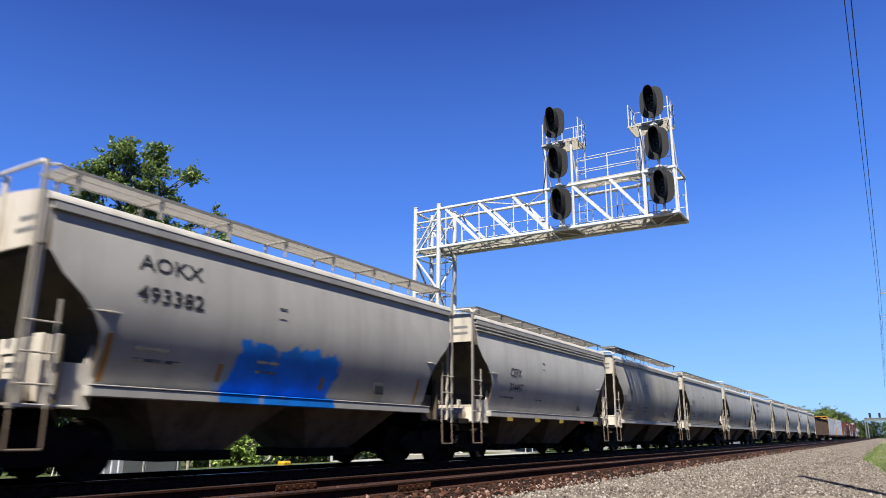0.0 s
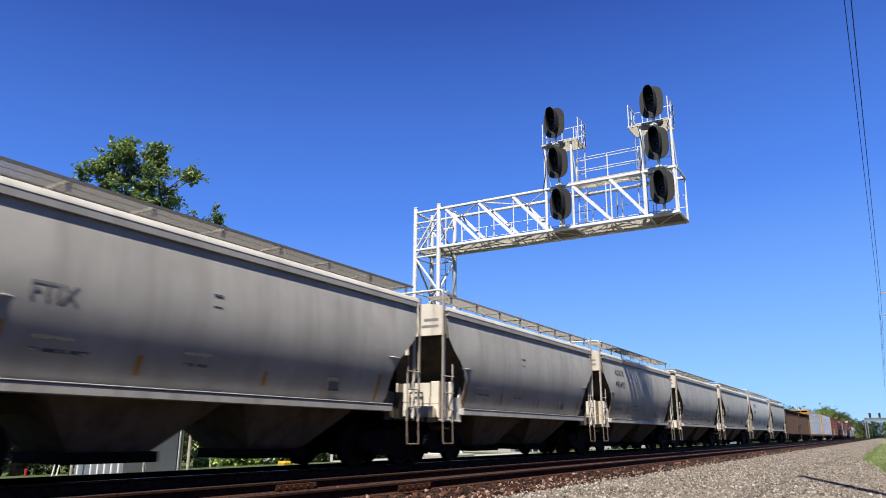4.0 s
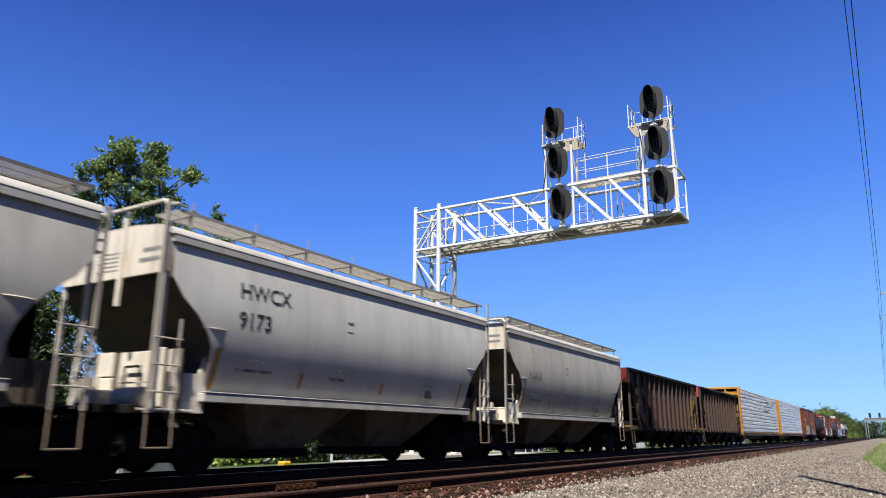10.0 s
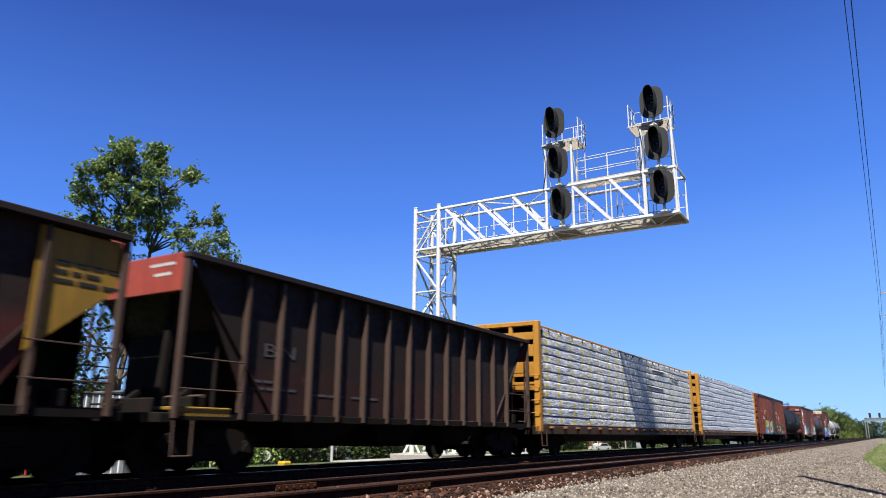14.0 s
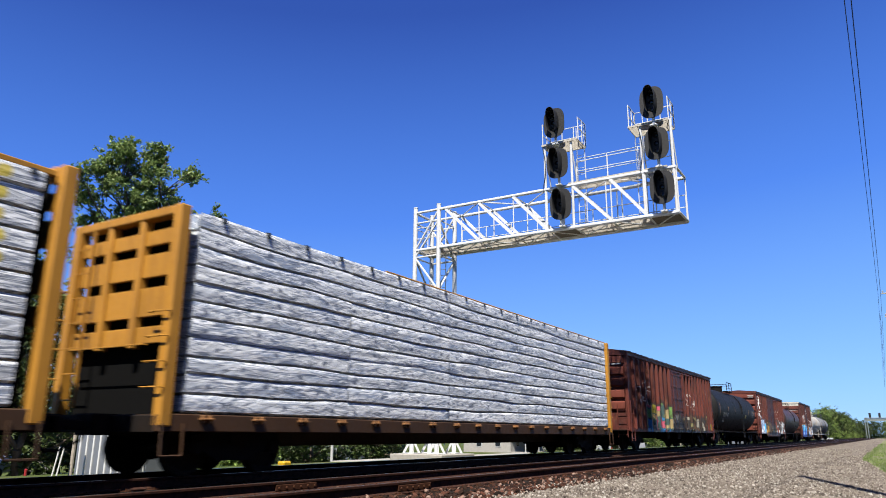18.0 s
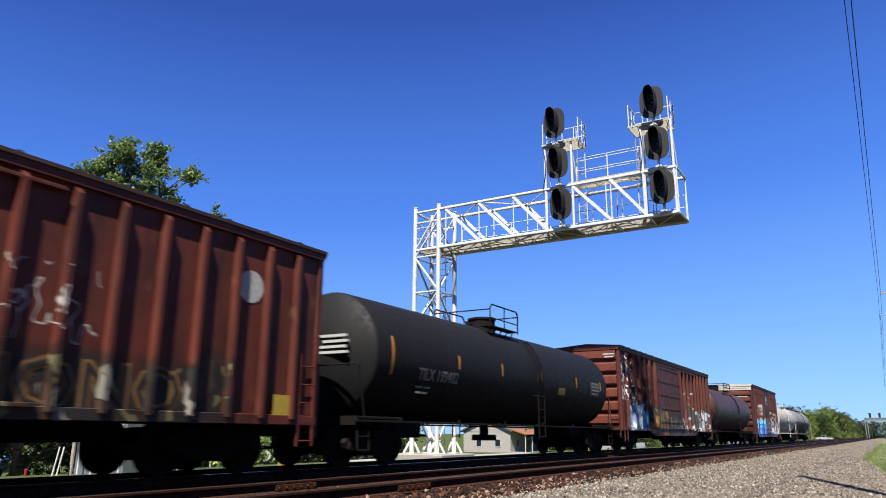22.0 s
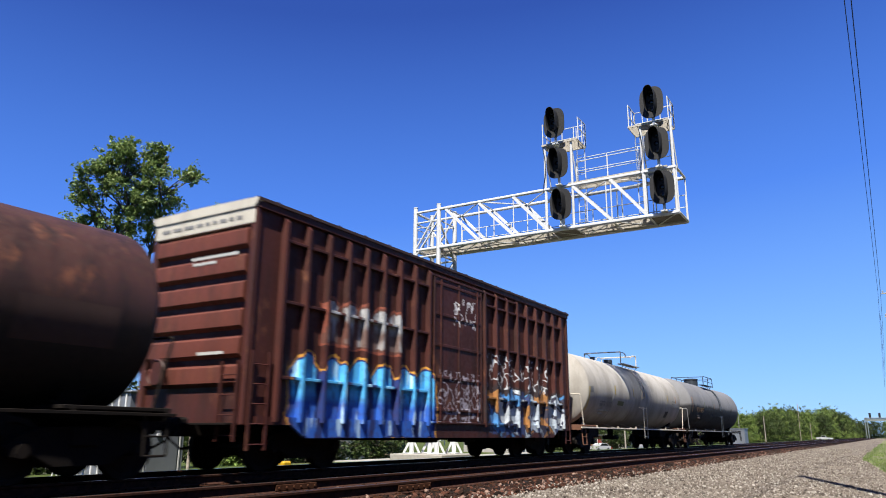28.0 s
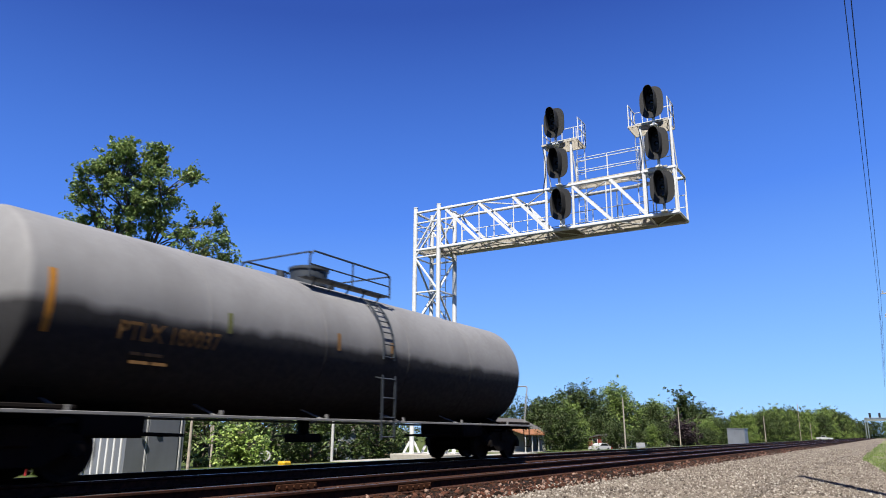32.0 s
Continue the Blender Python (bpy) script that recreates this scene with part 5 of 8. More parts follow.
def mural(mat, x0, x1, z0, z1, palette, line, cloud, seed=0.0, grain=(2.0, 1.35)):
    """Adds a sprayed piece: interlocking patches of several colours with outlines, on a dark cloud."""
    nt = mat.node_tree
    bsdf = nt.nodes["Principled BSDF"]
    old = bsdf.inputs["Base Color"].links[0].from_socket
    co = nt.nodes.new("ShaderNodeTexCoord")
    sep = nt.nodes.new("ShaderNodeSeparateXYZ")
    nt.links.new(co.outputs["Object"], sep.inputs[0])
    wob = math_node(nt, "SUBTRACT", noisy(nt, 1.5 + seed * 0.2, 2), 0.5)
    x = math_node(nt, "ADD", sep.outputs[0], math_node(nt, "MULTIPLY", wob, 0.9))
    z = math_node(nt, "ADD", sep.outputs[2], math_node(nt, "MULTIPLY", wob, 0.8))
    at = nt.nodes.new("ShaderNodeCombineXYZ")
    nt.links.new(math_node(nt, "MULTIPLY", math_node(nt, "ADD", x, math_node(nt, "MULTIPLY", z, 0.45)), grain[0]), at.inputs[0])
    nt.links.new(math_node(nt, "MULTIPLY", z, grain[1]), at.inputs[1])
    at.inputs[2].default_value = seed * 3.7
    cells, edges = nt.nodes.new("ShaderNodeTexVoronoi"), nt.nodes.new("ShaderNodeTexVoronoi")
    edges.feature = "DISTANCE_TO_EDGE"
    for v in (cells, edges):
        v.inputs["Scale"].default_value = 1.0
        nt.links.new(at.outputs[0], v.inputs[0])
    pick = nt.nodes.new("ShaderNodeSeparateColor")
    nt.links.new(cells.outputs["Color"], pick.inputs[0])
    fill = ramp(nt, pick.outputs[0], [(k / len(palette), c) for k, c in enumerate(palette)])
    fill.node.color_ramp.interpolation = "CONSTANT"
    fill = blend(nt, ramp(nt, noisy(nt, 3.0, 4), [(0.45, (0, 0, 0)), (0.7, (0.45,) * 3)]), fill, line)
    fill = blend(nt, ramp(nt, edges.outputs["Distance"], [(0.045, (1, 1, 1)), (0.07, (0, 0, 0))]), fill, line)
    tall = math_node(nt, "ADD", z1 - 0.25, math_node(nt, "MULTIPLY", noisy(nt, 1.7, 2, 0.5, (1, 0, 0)), 0.5))

    def inside(grow):
        d = math_node(nt, "MINIMUM", math_node(nt, "SUBTRACT", x, x0 - grow), math_node(nt, "SUBTRACT", x1 + grow, x))
        d = math_node(nt, "MINIMUM", d, math_node(nt, "MINIMUM", math_node(nt, "SUBTRACT", z, z0 - 0.2), math_node(nt, "SUBTRACT", math_node(nt, "ADD", tall, grow), z)))
        return d

    puff = math_node(nt, "ADD", inside(0.28), math_node(nt, "MULTIPLY", math_node(nt, "SUBTRACT", noisy(nt, 2.2, 4), 0.5), 0.6))
    col = blend(nt, ramp(nt, puff, [(0.08, (0, 0, 0)), (0.22, (0.85,) * 3)]), old, cloud)
    on = math_node(nt, "MULTIPLY", ramp(nt, inside(0.0), [(0.02, (0, 0, 0)), (0.04, (1, 1, 1))]), ramp(nt, noisy(nt, 6.0, 5), [(0.25, (0.4,) * 3), (0.5, (0.95,) * 3)]))
    nt.links.new(blend(nt, on, col, fill), bsdf.inputs["Base Color"])
    return mat


def scrawl(mat, x0, x1, z0, z1, colour, seed=0.0, width=0.02, scale=1.6):
    """Adds thin sprayed scribbles inside a rectangle of the side."""
    nt = mat.node_tree
    bsdf = nt.nodes["Principled BSDF"]
    old = bsdf.inputs["Base Color"].links[0].from_socket
    co = nt.nodes.new("ShaderNodeTexCoord")
    sep = nt.nodes.new("ShaderNodeSeparateXYZ")
    nt.links.new(co.outputs["Object"], sep.inputs[0])
    f = noisy(nt, scale, 1.5, 0.5, (1.5 + seed * 0.3, 1, 1.0 + seed * 0.2))
    line = ramp(nt, math_node(nt, "ABSOLUTE", math_node(nt, "SUBTRACT", f, 0.5)), [(width * 0.6, (0.9,) * 3), (width, (0, 0, 0))])
    for s, a, b in ((sep.outputs[0], x0, x1), (sep.outputs[2], z0, z1)):
        for val in (math_node(nt, "GREATER_THAN", s, a), math_node(nt, "LESS_THAN", s, b)):
            line = math_node(nt, "MULTIPLY", line, val)
    nt.links.new(blend(nt, line, old, colour), bsdf.inputs["Base Color"])
    return mat


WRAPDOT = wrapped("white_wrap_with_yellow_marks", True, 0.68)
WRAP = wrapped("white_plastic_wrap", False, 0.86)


def centerbeam_car(front, L, wrap, dots, label):
    car = thing("centerbeam_flatcar", label, "freight car", "lumber cars of the train")
    top, deck = 4.42, 1.0
    m = Mesh()
    for s in (-1, 1):
        m.box(0, L, s * 1.42 - 0.06, s * 1.42 + 0.06, 0.72, deck, 0.015)
    part("side_sill", m, BEAMSILL, car, "brownish orange side sill")
    m = Mesh()
    m.box(0.1, L - 0.1, -1.36, 1.36, deck - 0.06, deck - 0.01)
    m.box(1.6, L - 1.6, -0.3, 0.3, 0.45, 0.95, 0.03)
    part("deck", m, BEAMSILL, car)
    for k in range(18):
        x = 0.9 + k * (L - 1.8) / 17
        b = Mesh()
        b.box(x - 0.13, x + 0.13, -1.56, -1.46, 0.905, 0.945, 0.01)
        for q in (-0.075, 0.075):
            b.box(x + q - 0.022, x + q + 0.022, -1.55, -1.46, 0.86, 0.985, 0.008)
        part("tie_down", b, TIEDOWN, car, "dull orange strap winch on the sill")
    if dots:
        b = Mesh()
        b.box(18.27, 18.66, -1.53, -1.47, 0.74, 0.98, 0.01)
        b.box(18.31, 18.62, -1.534, -1.52, 0.78, 0.94)
        part("placard_board", b, BEAMSILL, car, "square dark placard board on the sill")
    cb = Mesh()
    cb.box(0.3, L - 0.3, -0.22, 0.22, top - 0.20, top - 0.04, 0.02)
    n = 14
    for k in range(n):
        x = 0.6 + k * (L - 1.2) / (n - 1)
        cb.box(x - 0.08, x + 0.08, -0.09, 0.09, deck - 0.02, top - 0.12, 0.01)
    part("center_beam", cb, BEAMY, car, "orange-yellow centre beam between the lumber stacks")
    for e in (0, 1):
        X = lambda a: a if e == 0 else L - a

        def bx(m, a, b, *r):
            m.box(min(X(a), X(b)), max(X(a), X(b)), *r)

        for s in (-1, 1):
            p = Mesh()
            bx(p, 0.0, 0.22, s * 1.40 - 0.10, s * 1.40 + 0.10, 0.8, top, 0.02)
            part("bulkhead_post", p, BEAMY, car, "broad orange-yellow bulkhead post")
        p = Mesh()
        bx(p, 0.02, 0.24, -1.3, 1.3, top - 0.16, top, 0.02)
        bulk = part("bulkhead", p, BEAMY, car, "slatted orange-yellow end bulkhead")
        for z0, z1 in ((top - 0.62, top - 0.36), (top - 1.18, top - 0.78), (top - 1.85, top - 1.36), (top - 2.30, top - 2.02)):
            p = Mesh()
            bx(p, 0.10, 0.16, -1.3, 1.3, z0, z1, 0.01)
            part("slat", p, BEAMY, bulk)
        for y in (-0.45, 0.45):
            p = Mesh()
            bx(p, 0.04, 0.22, y - 0.07, y + 0.07, 2.05, top - 0.1, 0.015)
            part("stiffener", p, BEAMY, bulk)
        # black sheet added for the shade behind the slats
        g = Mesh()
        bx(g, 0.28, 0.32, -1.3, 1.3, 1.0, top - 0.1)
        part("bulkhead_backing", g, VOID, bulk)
        ladder(car, X(-0.05), 0.75, 1.1, top - 0.2, 0.42, 7, BEAMY, "y")
        for z in (1.4, 1.8, 2.2, 2.6):
            grab(car, [(X(0.0), -1.05, z), (X(-0.08), -1.05, z), (X(-0.08), -1.5, z), (X(0.0), -1.5, z)], BEAMY)
        grab(car, [(X(0.0), -1.0, 2.08), (X(-0.1), -1.0, 2.08), (X(-0.1), 1.0, 2.08), (X(0.0), 1.0, 2.08)], BEAMY)
        g = Mesh()
        g.pipe([(X(0.05), -1.5, 0.85), (X(0.05), -1.52, 0.36), (X(0.45), -1.52, 0.36), (X(0.45), -1.5, 0.85)], 0.018, 5)
        part("sill_step", g, BEAMSILL, car)
        m = Mesh()
        bx(m, -0.3, 2.2, -0.25, 0.25, 0.66, 1.0, 0.02)
        bx(m, 0.0, 0.2, -1.4, 1.4, 0.7, 0.98, 0.02)
        part("end_sill", m, UNDER, car)
        coupler(car, X(-0.2), -1 if e == 0 else 1)
        truck(car, X(2.0))
    # lumber bundles: tiers of wrapped packs on both sides of the beam
    rnd = random.Random(int(front))
    tiers = 11
    top_z = 4.20 if dots else 4.37
    hgt = (top_z - deck) / tiers
    length = (L - 0.9) / 5
    loose = 0.022 if dots else 0.05

    def seam(t, x):
        """How far the joint under tier t strays from level at x."""
        if t in (0, tiers):
            return 0.0
        return loose * noise.noise(Vector((x * 0.45, t * 4.1, front))) + 0.012 * noise.noise(Vector((x * 1.9, t * 2.3, front)))

    def pack(t, x0, nx, nz):
        b = Mesh()
        step, gap = rnd.uniform(-0.012, 0.010), (0.05 if rnd.random() < 0.85 else 0.012)
        slant = rnd.choice((-0.7, 0.5, 0.9))
        for i in range(nx + 1):
            x = length * i / nx * 0.997
            lo, hi = seam(t, x0 + x), hgt + seam(t + 1, x0 + x)
            for j in range(nz + 1):
                u = j / nz
                z = lo + 0.006 + (hi - lo - 0.008) * u
                fold = abs(noise.fractal(Vector((x * 0.35, z * 6 + 0.4 * slant * x, t * 5.0 + x0)), 1.0, 2.0, 2))
                y = step - 0.010 * fold + (gap if j == 0 else 0.012 if j == nz else 0.0) - 0.004 * math.sin(math.pi * u)
                b.v.append((x, y, z))
        w = nz + 1
        b.f = [(i * w + j, (i + 1) * w + j, (i + 1) * w + j + 1, i * w + j + 1) for i in range(nx) for j in range(nz)]
        b.box(0.01, length * 0.99, 0.075, 1.18, 0.03, hgt * 0.94)
        return b

    plain_pack = pack(0, 0.0, 12, 3).make("lumber_pack", wrap, 30)
    for t in range(tiers):
        for k in range(5):
            x = 0.45 + k * length
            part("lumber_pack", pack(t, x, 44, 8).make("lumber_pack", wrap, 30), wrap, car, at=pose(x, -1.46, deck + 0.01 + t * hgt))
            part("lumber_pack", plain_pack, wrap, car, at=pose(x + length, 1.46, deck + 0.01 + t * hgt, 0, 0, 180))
    for s in (-1, 1):
        b = Mesh()
        z = top_z + 0.01
        a0, a1 = (0.3, L - 0.3) if dots or s > 0 else (5.9, L - 0.3)
        b.box(a0, a1, s * 1.40 - 0.04, s * 1.40 + 0.04, z, z + (0.09 if dots else 0.05), 0.012)
        part("edge_board", b, BEAMY, car, "orange-brown board along the lumber's top edge")
    # dark corner guards under the tie-down cables
    x = 0.95
    while x < L - 0.6:
        g = Mesh()
        g.prism([(-1.500, top_z - 0.06), (-1.488, top_z + 0.02), (-1.36, top_z + 0.03), (-1.36, top_z + 0.012), (-1.45, top_z - 0.06)], "x", x - 0.045, x + 0.045)
        part("corner_guard", g, DARKRAIL, car, "dark corner guard on the stack's top edge")
        x += 1.08
    # loose flaps of torn wrap, straps
    if dots:
        for a, b in (((13.75, 3.80), (15.8, 3.83)), ((12.6, 2.98), (15.6, 2.95)), ((17.2, 3.66), (18.84, 3.60))):
            f = Mesh()
            f.flat((a[0], -1.485, a[1]), (b[0], -1.49, b[1]), 0.045, 0.035, (0, 1, 0))
            part("bare_board_edge", f, BOARDEDGE, car, "bare brown board edge in the torn wrap")
    CARS.append((car, front))
    return car


BOARDEDGE = plain("bare_lumber", (0.13, 0.075, 0.035), 0.8, 0.0, 0.3)
TIEDOWN = paint("dull_orange_winch_paint", (0.30, 0.135, 0.045), (0.05, 0.03, 0.02), 0.6, 0.7)
BEAMSILL = paint("dirty_orange_sill", (0.075, 0.034, 0.014), (0.04, 0.025, 0.018), 0.6, 0.65)


def boxcar(front, L, eave, sill, mat, style, label):
    """A ribbed steel boxcar. style: dict with the door's place, ribs, end bands and trims."""
    car = thing("boxcar", label, "freight car", "boxcars of the train")
    W = 1.43
    d0, d1 = style["door"]
    body = Mesh()
    body.box(0.06, L - 0.06, -W, W, sill, eave)
    part("body", body, mat, car, "oxide-red steel side panels with sprayed letters")
    for s in (-1, 1):
        ch = Mesh()
        ch.box(0.0, L, s * (W + 0.035) - 0.04, s * (W + 0.035) + 0.04, eave - 0.16, eave, 0.012)
        part("top_chord", ch, mat, car)
        ch = Mesh()
        if style.get("fish"):
            a, b = style["fish"]
            ch.prism([(0.3, sill + 0.14), (L - 0.3, sill + 0.14), (L - 0.3, sill), (L - a, sill), (L - b, sill - 0.24), (b, sill - 0.24), (a, sill), (0.3, sill)], "y", s * (W + 0.03) - 0.035, s * (W + 0.03) + 0.035)
        else:
            ch.box(0.05, L - 0.05, s * (W + 0.03) - 0.04, s * (W + 0.03) + 0.04, sill - 0.06, sill + 0.12, 0.012)
        part("side_sill", ch, mat, car)
        ribs = style["ribs"]
        xs = [0.75 + (d0 - 0.95) * k / ribs[0] for k in range(ribs[0] + 1)] + [d1 + 0.2 + (L - d1 - 0.95) * k / ribs[1] for k in range(ribs[1] + 1)]
        for x in xs:
            r = Mesh()
            y0, y1 = s * W, s * (W + 0.13)
            w = 0.055
            r.solid([(x - w, y0, sill + 0.05), (x + w, y0, sill + 0.05), (x - w * 0.7, y1, sill + 0.05), (x + w * 0.7, y1, sill + 0.05),
                     (x - w, y0, eave - 0.12), (x + w, y0, eave - 0.12), (x - w * 0.7, y1, eave - 0.28), (x + w * 0.7, y1, eave - 0.28)],
                    [(0, 1, 3, 2), (4, 5, 7, 6), (0, 1, 5, 4), (2, 3, 7, 6), (0, 2, 6, 4), (1, 3, 7, 5)])
            part("rib", r, mat, car)
        for z in style.get("bands", ()):
            for a, b in ((0.75, d0 - 0.2), (d1 + 0.2, L - 0.75)):
                r = Mesh()
                r.box(a, b, s * (W + 0.05) - 0.05, s * (W + 0.05) + 0.05, z - 0.03, z + 0.03, 0.008)
                part("side_band", r, mat, car)
        # sliding door with its tracks, stiles and locking bars
        d = Mesh()
        yd = s * (W + 0.055)
        d.box(d0, d1, yd - 0.03, yd + 0.03, sill + 0.16, eave - 0.3, 0.01)
        door = part("door", d, mat, car, "sliding steel door")
        for z in (eave - 0.31, sill + 0.10):
            t = Mesh()
            t.box(d0 - 0.25, d1 + (d1 - d0) * 0.9, yd - 0.05, yd + 0.06, z, z + 0.06, 0.008)
            part("door_track", t, mat, car)
        for k in range(5):
            t = Mesh()
            z = sill + 0.45 + k * (eave - sill - 0.9) / 4
            t.box(d0 + 0.05, d1 - 0.05, yd + s * 0.03 - 0.02, yd + s * 0.03 + 0.02, z - 0.04, z + 0.04, 0.01)
            part("door_rib", t, mat, door)
        for x in (d0 + 0.03, d1 - 0.03, (d0 + d1) / 2):
            t = Mesh()
            t.box(x - 0.035, x + 0.035, yd + s * 0.034 - 0.02, yd + s * 0.034 + 0.02, sill + 0.18, eave - 0.33, 0.01)
            part("door_stile", t, mat, door)
        for x in (d0 + 0.3, d1 - 0.3):
            t = Mesh()
            t.bar((x, yd + s * 0.07, sill + 0.2), (x, yd + s * 0.07, eave - 0.35), 0.018, 6)
            part("locking_bar", t, mat, door)
    # roof
    r = Mesh()
    pk = style.get("peak", 0.22)
    r.prism([(-W - 0.10, eave - 0.02), (-W - 0.10, eave + 0.04), (0, eave + pk), (W + 0.10, eave + 0.04), (W + 0.10, eave - 0.02)], "x", -0.05, L + 0.05)
    roof = part("roof", r, BOXROOF, car, "dark weathered roof with an overhanging edge")
    k = 0.5
    while k < L:
        for s in (-1, 1):
            sm = Mesh()
            sm.flat((k, 0, eave + pk + 0.015), (k, s * (W + 0.08), eave + 0.055), 0.06, 0.035)
            part("roof_seam", sm, BOXROOF, roof)
        k += 0.92
    # ends: stacked horizontal corrugations
    for e in (0, 1):
        X = lambda a: a if e == 0 else L - a
        n = style["corrugations"]
        lowest = sill + style.get("end_low", 0.05)
        z1 = eave - (0.5 if style.get("white_top") else 0.12)
        pitch = (z1 - lowest) / n
        for k in range(n):
            c = Mesh()
            z = lowest + k * pitch
            prof = [(X(0.07), z + pitch * 0.20), (X(0.0), z + pitch * 0.26), (X(-0.045), z + pitch * 0.34), (X(-0.05), z + pitch * 0.62), (X(-0.045), z + pitch * 0.88), (X(0.0), z + pitch * 0.96), (X(0.07), z + pitch * 0.99)]
            c.prism([(q[0], q[1]) for q in prof], "y", -W + 0.14, W - 0.14)
            part("end_corrugation", c, style.get("end_mat", mat), car)
        for s in (-1, 1):
            p = Mesh()
            p.box(min(X(-0.02), X(0.12)), max(X(-0.02), X(0.12)), s * (W - 0.03) - 0.07, s * (W - 0.03) + 0.07, sill - 0.02, eave - 0.02, 0.015)
            part("corner_post", p, mat, car)
        g = Mesh()
        g.prism([(-W - 0.09, eave - 0.02), (-W, eave - 0.14), (W, eave - 0.14), (W + 0.09, eave - 0.02), (W + 0.09, eave + 0.03), (0, eave + pk - 0.01), (-W - 0.09, eave + 0.03)], "x", min(X(-0.062), X(0.06)), max(X(-0.062), X(0.06)))
        part("gable", g, mat if not style.get("white_top") else WHITETOP, car)
        if style.get("white_top"):
            w = Mesh()
            w.box(min(X(-0.035), X(0.06)), max(X(-0.035), X(0.06)), -W, W, eave - 0.46, eave - 0.02, 0.012)
            pan = part("white_end_band", w, WHITETOP, car, "white warning band across the end's top")
            b = Mesh()
            cx = -1.1
            rnd = random.Random(4)
            while cx < 1.0:
                ww = rnd.uniform(0.1, 0.3)
                b.box(X(-0.042) - 0.002, X(-0.042) + 0.002, cx, cx + ww, eave - 0.34, eave - 0.27)
                cx += ww + 0.08
            tagged(part("stencil_print", b, GREYP, pan), kind="stuff")
        b = Mesh()
        for r_, (ya, yb, z) in enumerate(style.get("end_marks", ())):
            b.box(X(-0.055) - 0.003, X(-0.055) + 0.003, ya, yb, z, z + 0.055)
        if style.get("end_marks") and e == 0:
            tagged(part("stencil_print", b, WHITEP, car), kind="stuff")
        ladder(car, X(-0.1), -W + 0.05, sill - 0.3, sill + 1.1, 0.42, 4, mat, "y")
        ladder(car, X(0.12) if e == 0 else X(0.54), -W - 0.06, sill - 0.45, sill + 1.3, 0.42, 5, mat, "x")
        m = Mesh()
        m.box(min(X(-0.35), X(2.4)), max(X(-0.35), X(2.4)), -0.25, 0.25, 0.64, sill + 0.02, 0.02)
        m.box(min(X(-0.28), X(0.0)), max(X(-0.28), X(0.0)), -1.35, 1.35, sill - 0.02, sill + 0.02, 0.008)
        part("end_sill", m, UNDER, car)
        g = Mesh()
        g.lathe([(0, 0.24), (0.025, 0.27), (0.05, 0.24)], (X(-0.22), 0.75, sill + 0.95), (1, 0, 0), 18)
        g.box(min(X(-0.2), X(-0.05)), max(X(-0.2), X(-0.05)), 0.6, 0.9, sill + 0.7, sill + 1.2, 0.02)
        if e == 0:
            part("brake_wheel", g, mat, car)
        coupler(car, X(-0.3), -1 if e == 0 else 1)
        truck(car, X(2.1))
    m = Mesh()
    m.box(3.4, L - 3.4, -0.22, 0.22, 0.55, sill, 0.03)
    for x in (L * 0.42, L * 0.55):
        m.box(x, x + 0.7, -1.1, -0.5, 0.5, sill - 0.05, 0.05)
    part("underframe", m, UNDER, car)
    CARS.append((car, front))
    return car


WHITETOP = paint("soiled_white_band", (0.74, 0.70, 0.60), (0.25, 0.2, 0.15), 0.3, 0.5)


